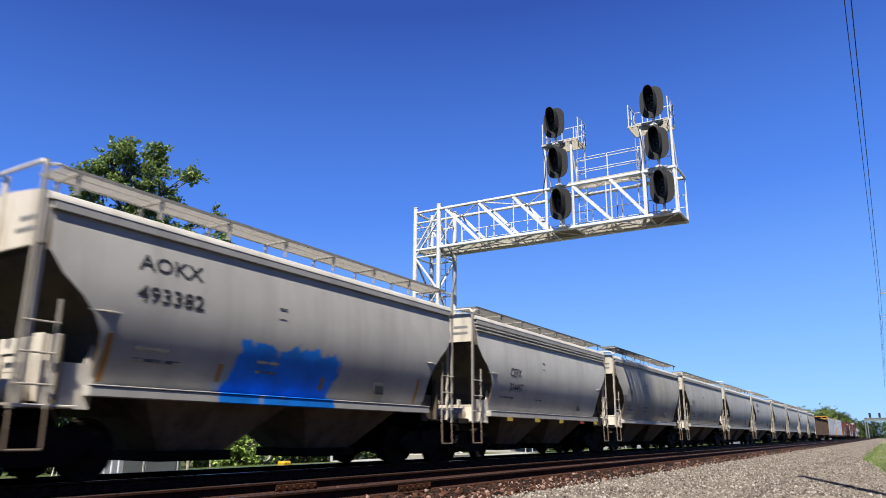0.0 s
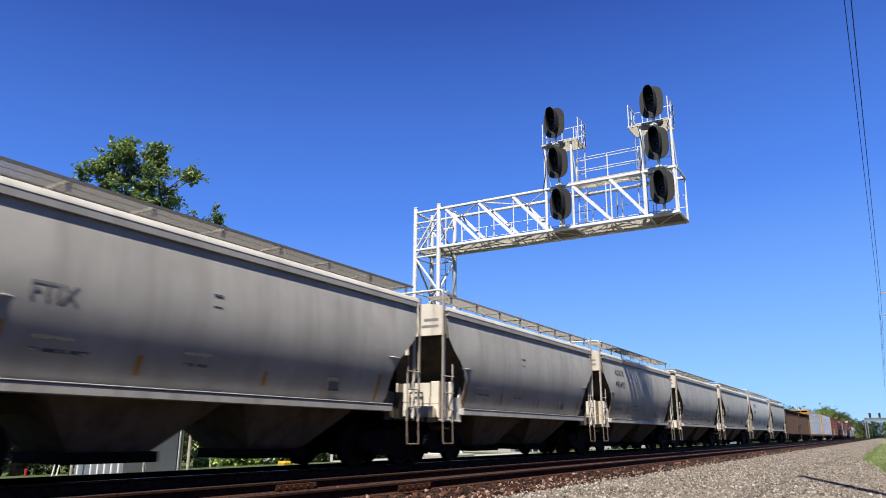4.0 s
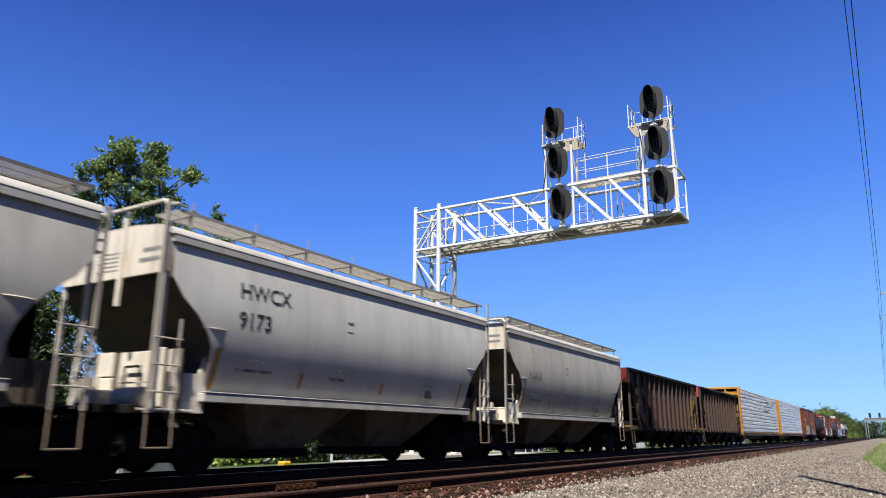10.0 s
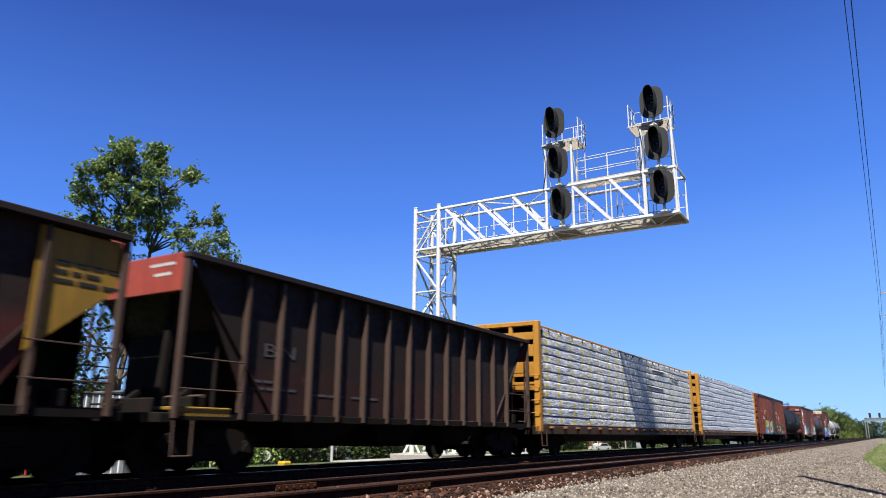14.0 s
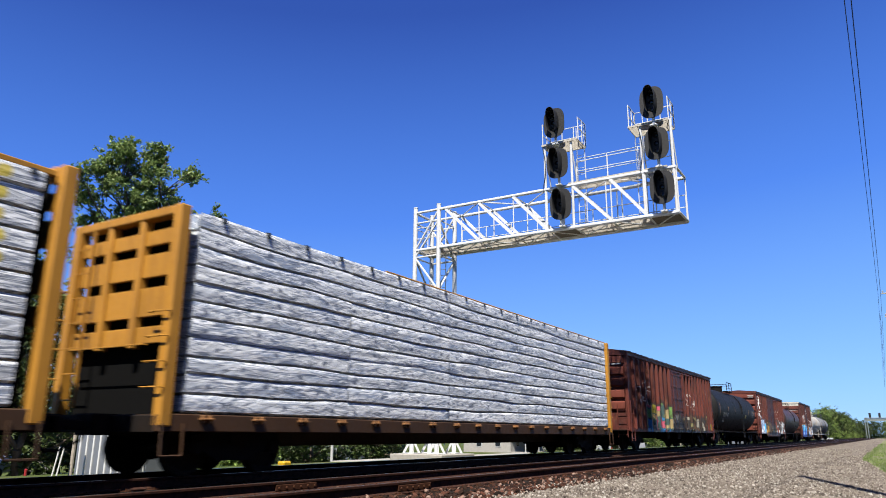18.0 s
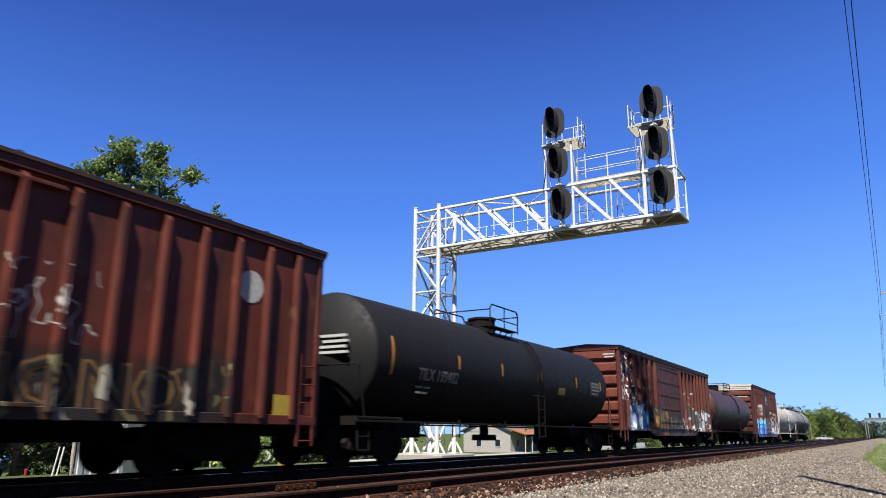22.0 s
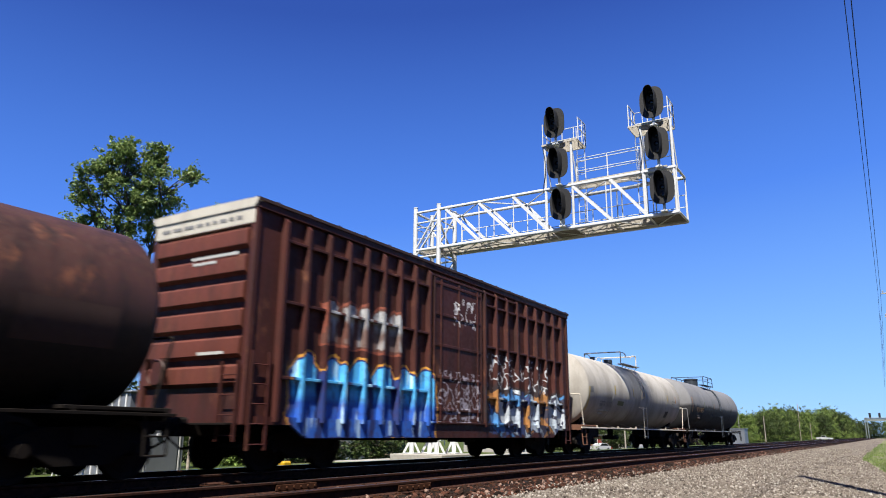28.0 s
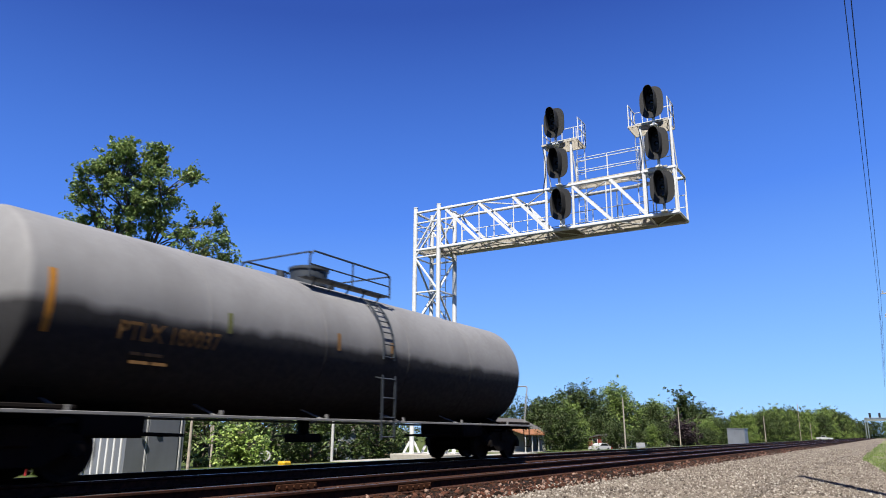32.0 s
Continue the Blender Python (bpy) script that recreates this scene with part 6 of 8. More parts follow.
def tank_car(front, L, mat, style, label):
    """A tank with dished heads on a stub frame, with a top platform, ladders and walkway rail."""
    car = thing("tank_car", label, "freight car", "tank cars of the train")
    R, zc = style.get("radius", 1.50), style.get("centre", 2.50)
    dish, a = style.get("dish", 0.72), style.get("inset", 0.62)
    dish = min(dish, 0.52)
    prof = [(a + (dish - 0.12) * q * q, R * 0.965 * q) for q in span(0.0, 1.0, 8)]
    prof += [(a + dish - 0.09, R * 0.984), (a + dish - 0.04, R * 0.996)]
    n = 10
    mid = [(a + dish + (L - 2 * a - 2 * dish) * k / n, R) for k in range(n + 1)]
    full = prof + mid + [(L - s, r) for s, r in reversed(prof)]
    m = Mesh()
    m.lathe(full, (0, 0, zc), (1, 0, 0), 48)
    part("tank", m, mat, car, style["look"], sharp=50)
    for k in range(1, 5):
        se = Mesh()
        x = a + dish + (L - 2 * a - 2 * dish) * k / 5
        se.lathe([(-0.035, R - 0.01), (-0.03, R + 0.006), (0.03, R + 0.006), (0.035, R - 0.01)], (x, 0, zc), (1, 0, 0), 48)
        part("weld_seam", se, mat, car)
    # stub sills, saddles, running rail
    u = style.get("trim", UNDER)
    for e in (0, 1):
        X = lambda q: q if e == 0 else L - q
        E = lambda q: X(q + style.get("end_at", 0.6))
        m = Mesh()
        m.box(min(X(-0.1), X(3.2)), max(X(-0.1), X(3.2)), -0.25, 0.25, 0.68, 1.05, 0.03)
        m.prism([(-0.98, 1.42), (0.98, 1.42), (0.7, 0.9), (-0.7, 0.9)], "x", min(X(1.7), X(2.1)), max(X(1.7), X(2.1)))
        part("stub_sill", m, UNDER, car)
        m = Mesh()
        m.box(min(E(0.0), E(1.75)), max(E(0.0), E(1.75)), -1.40, 1.40, 1.02, 1.08, 0.01)
        m.box(min(E(-0.02), E(0.06)), max(E(-0.02), E(0.06)), -1.42, 1.42, 0.88, 1.08, 0.01)
        part("end_platform", m, u, car)
        for s in (-1, 1):
            m = Mesh()
            m.pipe([(E(0.02), s * 1.40, 0.95), (E(0.02), s * 1.44, 0.36), (E(0.42), s * 1.44, 0.36), (E(0.42), s * 1.40, 0.95)], 0.020, 6)
            m.bar((E(0.02), s * 1.44, 0.65), (E(0.42), s * 1.44, 0.65), 0.014, 6)
            part("sill_step", m, u, car)
        m = Mesh()
        m.pipe([(E(0.3), -1.38, 1.05), (E(0.05), -1.38, 2.16), (E(0.05), -1.34, 2.2), (E(0.05), 1.34, 2.2), (E(0.05), 1.38, 2.16), (E(0.3), 1.38, 1.05)], 0.020, 6)
        part("end_rail", m, style.get("rail", u), car, "bent pipe hand rail at the tank's end")
        if e == 0:
            m = Mesh()
            m.lathe([(0, 0.22), (0.03, 0.25), (0.06, 0.22)], (E(-0.1), 0.8, 1.45), (1, 0, 0), 16)
            m.bar((E(-0.05), 0.8, 1.02), (E(-0.05), 0.8, 1.6), 0.035, 8)
            part("brake_wheel", m, UNDER, car)
        br = Mesh()
        br.box(min(X(2.75), X(3.9)), max(X(2.75), X(3.9)), -0.9, 0.55, 0.62, 1.0, 0.04)
        br.bar((X(2.7), -0.75, 0.72), (X(5.2), -0.2, 0.66), 0.03, 6)
        br.bar((X(2.7), 0.6, 0.72), (X(5.2), 0.2, 0.66), 0.03, 6)
        part("brake_rigging", br, UNDER, car, "sooty brake cylinder and rods")
        coupler(car, X(-0.05), -1 if e == 0 else 1)
        truck(car, X(1.75))
    for s in (-1, 1):
        m = Mesh()
        m.box(0.5, L - 0.5, s * 1.44 - 0.03, s * 1.44 + 0.03, 0.95, 1.0, 0.006)
        part("running_rail", m, style.get("rail", u), car, "long pale side rail")
        for k in range(6):
            x = 2.2 + k * (L - 4.4) / 5
            br = Mesh()
            br.flat((x, s * 1.40, 0.96), (x, s * 0.75, 1.18), 0.05, 0.02)
            br.box(x - 0.02, x + 0.02, s * 1.44 - 0.02, s * 1.44 + 0.02, 0.99, 1.08)
            part("rail_bracket", br, style.get("rail", u), car)
    # top platform, dome, railings
    h = style.get("mid", L / 2)
    ra, rb = (h + q for q in style.get("railing", (-1.2, 1.2)))
    dm = Mesh()
    if style.get("low_dome"):
        dm.lathe([(0, 0.24), (0.12, 0.24), (0.14, 0.12), (0.26, 0.12), (0.27, 0)], (h - 0.1, 0, zc + R - 0.04), (0, 0, 1), 16)
    else:
        dm.lathe([(0, 0.44), (0.36, 0.44), (0.38, 0.47), (0.44, 0.47), (0.47, 0.36), (0.48, 0)], (h - 0.1, 0, zc + R - 0.04), (0, 0, 1), 20)
    dm.bar((h + 0.75, 0.1, zc + R - 0.03), (h + 0.75, 0.1, zc + R + 0.3), 0.13, 10)
    vx = h - (1.95 if style.get("hoops") else 1.0)
    dm.bar((vx, 0.0, zc + R - 0.03), (vx, 0.0, zc + R + 0.18), 0.11, 10)
    part("dome", dm, style.get("dome", u) if not style.get("low_dome") else DARKRAIL, car, "valve dome on the tank's top")
    zt = zc + R
    for s in (-1, 1):
        pf = Mesh()
        pf.box(ra, rb, s * 0.86 - 0.17, s * 0.86 + 0.17, zt - 0.06, zt - 0.03)
        for k in range(5):
            q = ra + (rb - ra) * (k + 0.5) / 5
            pf.flat((q, s * 0.95, zt - 0.06), (q, s * 0.80, zc + R * 0.82), 0.04, 0.02)
        part("top_platform", pf, style.get("top", u), car)
        if style.get("hoops"):
            for x, k in ((ra, 1), (rb, -1)):
                rl = Mesh()
                rl.pipe([(x, s * 0.87, zt + 0.50), (x + 0.55 * k, s * 0.87, zt + 0.49), (x + 0.72 * k, s * 0.87, zt + 0.44), (x + 0.8 * k, s * 0.87, zt + 0.34)], 0.022, 6)
                part("platform_rail", rl, style.get("top", u), car, "short bent return of the platform railing")
            continue
        rl = Mesh()
        up = style.get("rail_top", 0.5)
        rl.pipe([(ra, s * 1.02, zt - 0.1), (ra, s * 1.02, zt + up - 0.1), (ra + 0.12, s * 1.02, zt + up), (rb - 0.12, s * 1.02, zt + up), (rb, s * 1.02, zt + up - 0.1), (rb, s * 1.02, zt - 0.1)], 0.024, 6)
        rl.bar((ra, s * 1.02, zt + 0.2), (rb, s * 1.02, zt + 0.2), 0.018, 6)
        rl.bar(((ra + rb) / 2, s * 1.02, zt - 0.1), ((ra + rb) / 2, s * 1.02, zt + up), 0.02, 6)
        part("platform_rail", rl, style.get("top", u), car, "pipe railing round the top platform")
    for x in (ra, rb):
        rl = Mesh()
        if style.get("hoops"):
            rl.pipe([(x, -0.87, zt - 0.1), (x, -0.87, zt + 0.5), (x, 0.87, zt + 0.5), (x, 0.87, zt - 0.1)], 0.028, 6)
            part("platform_rail", rl, style.get("top", u), car, "pipe hoop across the top platform")
            continue
        rl.pipe([(x, -1.02, zt + 0.3), (x, -1.02, zt + 0.46), (x, 1.02, zt + 0.46), (x, 1.02, zt + 0.3)], 0.02, 6)
        part("platform_rail", rl, style.get("top", u), car)
    lx = style.get("ladder_x", h + 1.0)
    for s in (-1, 1):
        ld = Mesh()
        for dx in (-0.20, 0.20):
            pts = [(lx + dx, s * (R + 0.07) * math.sin(t), zc + (R + 0.07) * math.cos(t)) for t in span(radians(38), radians(96), 8)]
            for p0, p1 in zip(pts[:-1], pts[1:]):
                ld.flat(p0, p1, 0.04, 0.025, (1, 0, 0))
        for k in range(6):
            t = radians(42 + 10.4 * k)
            ld.bar((lx - 0.20, s * (R + 0.07) * math.sin(t), zc + (R + 0.07) * math.cos(t)), (lx + 0.20, s * (R + 0.07) * math.sin(t), zc + (R + 0.07) * math.cos(t)), 0.016, 5)
        part("ladder", ld, style.get("ladder", u), car, "ladder curving up the tank's flank")
        ld = Mesh()
        for dx in (-0.26, 0.22):
            ld.flat((lx + dx, s * (R + 0.10), 1.98), (lx + dx, s * (R + 0.10), 0.58), 0.05, 0.025, (0, 1, 0))
            ld.bar((lx + dx, s * (R + 0.10), 1.9), (lx + dx, s * R * 0.9, 1.95), 0.015, 5)
        for k in range(4):
            ld.bar((lx - 0.26, s * (R + 0.10), 0.64 + 0.42 * k), (lx + 0.22, s * (R + 0.10), 0.64 + 0.42 * k), 0.018, 5)
        part("ladder", ld, style.get("ladder", u), car, "lower ladder standing off the flank")
    ou = Mesh()
    ou.bar((h, 0, zc - R + 0.05), (h, 0, 0.55), 0.14, 10)
    ou.box(h - 0.3, h + 0.3, -0.3, 0.3, 0.52, 0.7, 0.03)
    part("outlet", ou, UNDER, car)
    # lettering and strips, laid on the curved flank
    def skin(x0, x1, z0, z1, mt, name, label=""):
        b = Mesh()
        pts = []
        for k in range(7):
            z = z0 + (z1 - z0) * k / 6
            q = math.sqrt(max(0.01, (R + 0.006) ** 2 - (z - zc) ** 2))
            pts += [(x0, -q, z), (x1, -q, z)]
        b.poly(pts, [(2 * k, 2 * k + 1, 2 * k + 3, 2 * k + 2) for k in range(6)])
        return part(name, b, mt, car, label)

    for x, mt in style.get("strips", ()):
        low = 0.38 if style.get("low_strip") and x < 2.3 else 0.0
        skin(x, x + 0.11, zc - 0.12 - (0.35 if x < 2.3 else 0) - low, zc + 0.24 + (0.18 if x < 2.3 else 0) - low, mt, "reflector", "upright reflective strip")
    for x, z, w, hh, mt in style.get("marks", ()):
        skin(x, x + w, z, z + hh, mt, "stencil_block")
    if style.get("mark"):
        q, x, z, size, mt = style["mark"]
        y = -math.sqrt(max(0.01, (R + 0.012) ** 2 - (z + size * 0.35 - zc) ** 2)) - 0.006
        lettering(q, size, x, y, z, mt, car, squeeze=0.9, bold=0.008, flank=lambda w: -math.sqrt(max(0.01, (R + 0.007) ** 2 - (w - zc) ** 2)) - 0.002)
    if style.get("head_print"):
        b = Mesh()
        for r in range(4):
            b.box(a - 0.008, a + 0.07, -0.95 + 0.05 * (r % 2), 0.02 - 0.12 * (r % 3), 2.46 + r * 0.125, 2.52 + r * 0.125)
        tagged(part("stencil_print", b, WHITEP, car), kind="stuff")
    for x, z, rows, mt in style.get("print", ()):
        y = -math.sqrt((R + 0.012) ** 2 - (z - zc) ** 2) - 0.004
        bars(car, x, y - 0.02, z, rows, mt)
    CARS.append((car, front))
    return car

RUSTTRIM = paint("rust_red_end_trim", (0.22, 0.10, 0.06), (0.05, 0.03, 0.02), 0.5, 0.7)
def dark_belly(mat, z, soft, colour):
    """The lower flank takes the darker colour below z, with a ragged upper edge."""
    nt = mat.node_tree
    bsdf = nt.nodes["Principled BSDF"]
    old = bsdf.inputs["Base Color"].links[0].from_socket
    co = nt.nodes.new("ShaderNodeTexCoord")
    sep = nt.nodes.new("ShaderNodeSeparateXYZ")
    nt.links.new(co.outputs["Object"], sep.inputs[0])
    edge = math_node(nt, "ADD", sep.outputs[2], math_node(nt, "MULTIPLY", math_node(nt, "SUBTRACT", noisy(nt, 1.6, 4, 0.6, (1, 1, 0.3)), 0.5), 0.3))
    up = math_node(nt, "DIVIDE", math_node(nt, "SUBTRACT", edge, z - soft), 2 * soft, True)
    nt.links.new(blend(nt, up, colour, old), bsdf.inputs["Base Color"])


dark_belly(TANKGREY, 2.47, 0.09, (0.014, 0.014, 0.016))
dark_belly(TANKRUST, 2.35, 0.45, (0.010, 0.009, 0.009))
OLIVE = plain("olive_plate", (0.16, 0.17, 0.06), 0.6)
GREYRAIL = plain("grey_rail_paint", (0.30, 0.30, 0.30), 0.5)
DARKRAIL = plain("dark_blue_grey_rail_paint", (0.05, 0.06, 0.075), 0.5)
ORANGEFADE = plain("faded_orange_lettering", (0.28, 0.15, 0.05), 0.6)

# ---- the train ----
fronts = [-7.05, 5.13, 17.36, 29.62, 41.86, 54.10, 66.23, 78.52, 90.78, 102.91, 115.14]
marks = [("", "", "plain"), ("AOKX", "493382", "plain"), ("CEFX", "304497", "striped"), ("FMSX", "1485", "faded"), ("FTIX", "", "faded"), ("", "", "rail"),
         ("AOKX", "493492", "plain"), ("TILX", "", "faded"), ("PTEX", "33334", "faded"), ("HWCX", "9173", "rail"), ("NAHX", "", "faded")]
looks = ["weathered grey covered hopper car with cream ends", "grey covered hopper car with blue sprayed letters low on its side", "grey covered hopper car with striped top chord and yellow sill marks",
         "dusty grey covered hopper car with faded lettering", "plain grey covered hopper car with cream end panel", "pale grey covered hopper car with railed running boards",
         "dented grey covered hopper car with dark lettering", "dusty grey covered hopper car with streaked sides", "grey covered hopper car with faded dark lettering", "pale grey covered hopper car with cream ends and dark lettering", "plain grey covered hopper car ahead of the brown cars"]
for f, (a, b, c), lab in zip(fronts, marks, looks):
    hopper_car(f, a, b, c, lab)

def sprayed_block(mat, x0, x1, z0, z1, slant, colour):
    """Adds one solid block of spray paint with a ragged edge, notches between its letters, and a leaning start."""
    nt = mat.node_tree
    bsdf = nt.nodes["Principled BSDF"]
    old = bsdf.inputs["Base Color"].links[0].from_socket
    co = nt.nodes.new("ShaderNodeTexCoord")
    sep = nt.nodes.new("ShaderNodeSeparateXYZ")
    nt.links.new(co.outputs["Object"], sep.inputs[0])
    x, z = sep.outputs[0], sep.outputs[2]
    rag = math_node(nt, "MULTIPLY", math_node(nt, "SUBTRACT", noisy(nt, 2.2, 3), 0.5), 0.7)
    lean_x = math_node(nt, "SUBTRACT", x, math_node(nt, "MULTIPLY", math_node(nt, "SUBTRACT", z, z0), slant))
    d = math_node(nt, "MINIMUM", math_node(nt, "SUBTRACT", lean_x, x0), math_node(nt, "SUBTRACT", x1, lean_x))
    step = math_node(nt, "MULTIPLY", math_node(nt, "SINE", math_node(nt, "MULTIPLY", x, 5.2)), 0.10)
    d = math_node(nt, "MINIMUM", d, math_node(nt, "ADD", step, math_node(nt, "SUBTRACT", z1 - 0.1, z)))
    d = math_node(nt, "ADD", d, rag)
    on = ramp(nt, d, [(0.0, (0, 0, 0)), (0.05, (1, 1, 1))])
    gap = ramp(nt, noisy(nt, 1.6, 2, 0.5, (1.4, 1, 0.9)), [(0.30, (0.15,) * 3), (0.38, (1, 1, 1))])
    on = math_node(nt, "MULTIPLY", on, gap)
    tone = blend(nt, ramp(nt, noisy(nt, 2.0, 3), [(0.4, (0, 0, 0)), (0.65, (0.7,) * 3)]), colour, tuple(c * 0.62 for c in colour))
    nt.links.new(blend(nt, on, old, tone), bsdf.inputs["Base Color"])
    return mat


BLUESPRAY = sprayed_block(paint("hopper_grey_paint_with_blue_letters", (0.60, 0.575, 0.53), (0.16, 0.14, 0.12), 0.22, 0.55, (0.5, 0.5, 0.05), 0.10, dents=0.006),
                    3.33, 6.2, 1.15, 2.38, 0.28, (0.002, 0.17, 0.62))
for o in CARS[1][0].children:
    if o.name.startswith("side_sheet") or o.name.startswith("side_sill"):
        o.data.materials[0] = BLUESPRAY

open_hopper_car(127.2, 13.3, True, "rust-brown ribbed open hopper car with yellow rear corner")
open_hopper_car(141.53, 13.4, False, "dark brown ribbed open hopper car with red end panel")
centerbeam_car(155.72, 22.1, WRAPDOT, True, "orange centerbeam flatcar stacked with yellow-dotted wrapped lumber")
centerbeam_car(179.61, 21.6, WRAP, False, "orange centerbeam flatcar stacked with white wrapped lumber")

B1 = mural(paint("oxide_red_with_coloured_letters", (0.165, 0.037, 0.024), (0.018, 0.010, 0.009), 0.8, 0.55, rust=0.12), 2.5, 7.1, 0.92, 2.15,
           [(0.20, 0.17, 0.02), (0.30, 0.22, 0.10), (0.02, 0.14, 0.34), (0.10, 0.20, 0.05), (0.36, 0.06, 0.10), (0.34, 0.33, 0.30)], (0.03, 0.06, 0.06), (0.012, 0.013, 0.012), 0.0)
mural(B1, 7.4, 15.4, 0.95, 1.75, [(0.012, 0.012, 0.012), (0.05, 0.03, 0.02), (0.02, 0.02, 0.02), (0.14, 0.13, 0.06), (0.22, 0.21, 0.18)], (0.02, 0.012, 0.01), (0.03, 0.014, 0.011), 0.7, (3.4, 2.4))
scrawl(B1, 0.8, 3.4, 2.1, 3.3, (0.42, 0.38, 0.36), 0.3, 0.016, 1.7)
scrawl(B1, 10.2, 13.0, 1.9, 3.0, (0.36, 0.33, 0.31), 1.1, 0.014, 1.6)
b1 = boxcar(203.73, 17.8, 4.33, 0.92, B1, dict(door=(7.3, 9.9), ribs=(8, 9), corrugations=5, peak=0.26, end_low=0.75, end_mat=BOXRED, end_marks=((-1.2, -0.75, 3.78), (-0.7, -0.3, 3.78), (-0.3, 0.1, 2.95), (-0.25, 0.05, 2.85)), fish=None),
       "oxide-red ribbed boxcar with coloured sprayed letters")
em = Mesh()
em.lathe([(0, 0), (0, 0.30), (0.006, 0.30), (0.006, 0)], (15.9, -1.432, 3.3), (0, -1, 0), 24)
part("round_emblem", em, WHITEP, b1, "faded white round emblem")
lettering("PHONO", 1.0, 10.5, -1.436, 1.0, ORANGEFADE, b1, squeeze=1.12, bold=0.035)
lettering("PHONO", 1.0, 10.5, -1.444, 1.0, BLACKP, b1, squeeze=1.12, bold=-0.012)
placard(b1, 16.6, -1.49, 1.0, 0.4, 0.4, YELLOWP)
tank_car(222.3, 17.9, TANKBLACK, dict(look="glossy black tank shell", inset=0.75, railing=(-1.45, 0.5), rail_top=0.62, strips=[(x, ORANGE) for x in (1.7, 4.75, 7.3, 10.2, 13.3, 15.88)], mark=("TILX 199482", 2.9, 2.0, 0.40, GREYRAIL), marks=((11.7, 2.05, 0.6, 0.24, YELLOWP), (14.83, 2.16, 0.98, 0.52, FAINT)), head_print=True, print=((14.9, 2.60, 4, GREYP), (2.9, 1.8, 2, GREYP))),
         "black tank car with orange reflective strips")
B2 = mural(paint("brown_red_with_white_letters", (0.14, 0.032, 0.022), (0.016, 0.009, 0.008), 0.8, 0.6, rust=0.2), 0.9, 3.5, 0.85, 2.15,
           [(0.40, 0.44, 0.50), (0.22, 0.30, 0.44), (0.50, 0.54, 0.58), (0.04, 0.28, 0.50), (0.30, 0.34, 0.46)], (0.14, 0.20, 0.34), (0.05, 0.05, 0.07), 0.3, (1.6, 1.0))
mural(B2, 3.9, 7.4, 0.92, 1.95, [(0.24, 0.13, 0.03), (0.05, 0.05, 0.05), (0.30, 0.17, 0.05), (0.10, 0.09, 0.07), (0.22, 0.14, 0.06)], (0.03, 0.02, 0.02), (0.02, 0.014, 0.012), 1.3, (1.7, 0.9))
mural(B2, 7.6, 10.6, 0.92, 1.7, [(0.10, 0.11, 0.10), (0.03, 0.05, 0.05), (0.16, 0.12, 0.06), (0.02, 0.02, 0.02)], (0.02, 0.014, 0.012), (0.03, 0.015, 0.012), 2.2, (3.2, 2.2))
mural(B2, 10.8, 17.6, 0.95, 2.1, [(0.42, 0.42, 0.40), (0.12, 0.16, 0.20), (0.46, 0.45, 0.44), (0.14, 0.03, 0.02), (0.26, 0.30, 0.34), (0.03, 0.03, 0.03)], (0.05, 0.03, 0.03), (0.03, 0.018, 0.015), 1.9, (2.8, 1.3))
scrawl(B2, 0.1, 0.72, 2.2, 4.15, (0.55, 0.56, 0.58), 0.5, 0.05, 2.6)
scrawl(B2, 0.72, 1.9, 2.3, 3.9, (0.45, 0.44, 0.44), 1.5, 0.02, 1.8)
scrawl(B2, 10.5, 13.5, 2.1, 3.2, (0.40, 0.38, 0.37), 2.5, 0.016, 1.6)
b2 = boxcar(241.02, 18.2, 4.48, 0.92, B2, dict(door=(5.6, 10.3), ribs=(5, 8), corrugations=6, peak=0.16, end_low=0.1, end_mat=BOXRED, end_marks=((-1.25, -0.75, 4.12), (-1.2, -0.8, 4.0)), fish=(4.0, 5.0)),
            "brown-red ribbed boxcar with white and ochre sprayed letters")
placard(b2, -0.06, -0.35, 1.5, 0.01, 0.3, YELLOWP)
lettering("CM", 0.34, 1.06, -1.437, 2.46, WHITEP, b2, squeeze=0.9)
lettering("HX", 0.34, 2.02, -1.437, 2.46, WHITEP, b2, squeeze=0.8)
bars(b2, 1.1, -1.437, 2.14, 1, WHITEP)
bars(b2, 1.98, -1.437, 2.10, 1, WHITEP, tilt=0.6)
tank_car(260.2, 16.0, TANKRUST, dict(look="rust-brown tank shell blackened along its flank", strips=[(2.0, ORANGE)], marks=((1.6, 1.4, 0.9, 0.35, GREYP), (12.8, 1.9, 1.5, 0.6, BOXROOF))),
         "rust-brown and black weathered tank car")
B3 = sprayed(paint("brown_red_with_blue_letters", (0.09, 0.022, 0.016), (0.016, 0.009, 0.008), 0.75, 0.6, rust=0.2), 1.15, 6.3, 0.6, 2.25, 6, (0.02, 0.10, 0.42), (0.07, 0.36, 0.66), (0.012, 0.03, 0.13), (0.45, 0.22, 0.04), (0.50, 0.70, 0.80))
sprayed(B3, 2.0, 4.8, 2.5, 3.45, 5, (0.13, 0.09, 0.08), (0.28, 0.29, 0.30), (0.10, 0.04, 0.03), (0.19, 0.055, 0.035), (0.42, 0.44, 0.45), 0.6)
mural(B3, 9.1, 14.6, 0.85, 2.0, [(0.06, 0.20, 0.42), (0.40, 0.46, 0.52), (0.10, 0.30, 0.56), (0.30, 0.14, 0.04), (0.03, 0.05, 0.14), (0.48, 0.52, 0.56)], (0.03, 0.03, 0.05), (0.02, 0.016, 0.018), 1.3, (2.4, 1.2))
scrawl(B3, 7.15, 8.35, 3.5, 4.3, (0.60, 0.60, 0.60), 0.9, 0.035, 2.4)
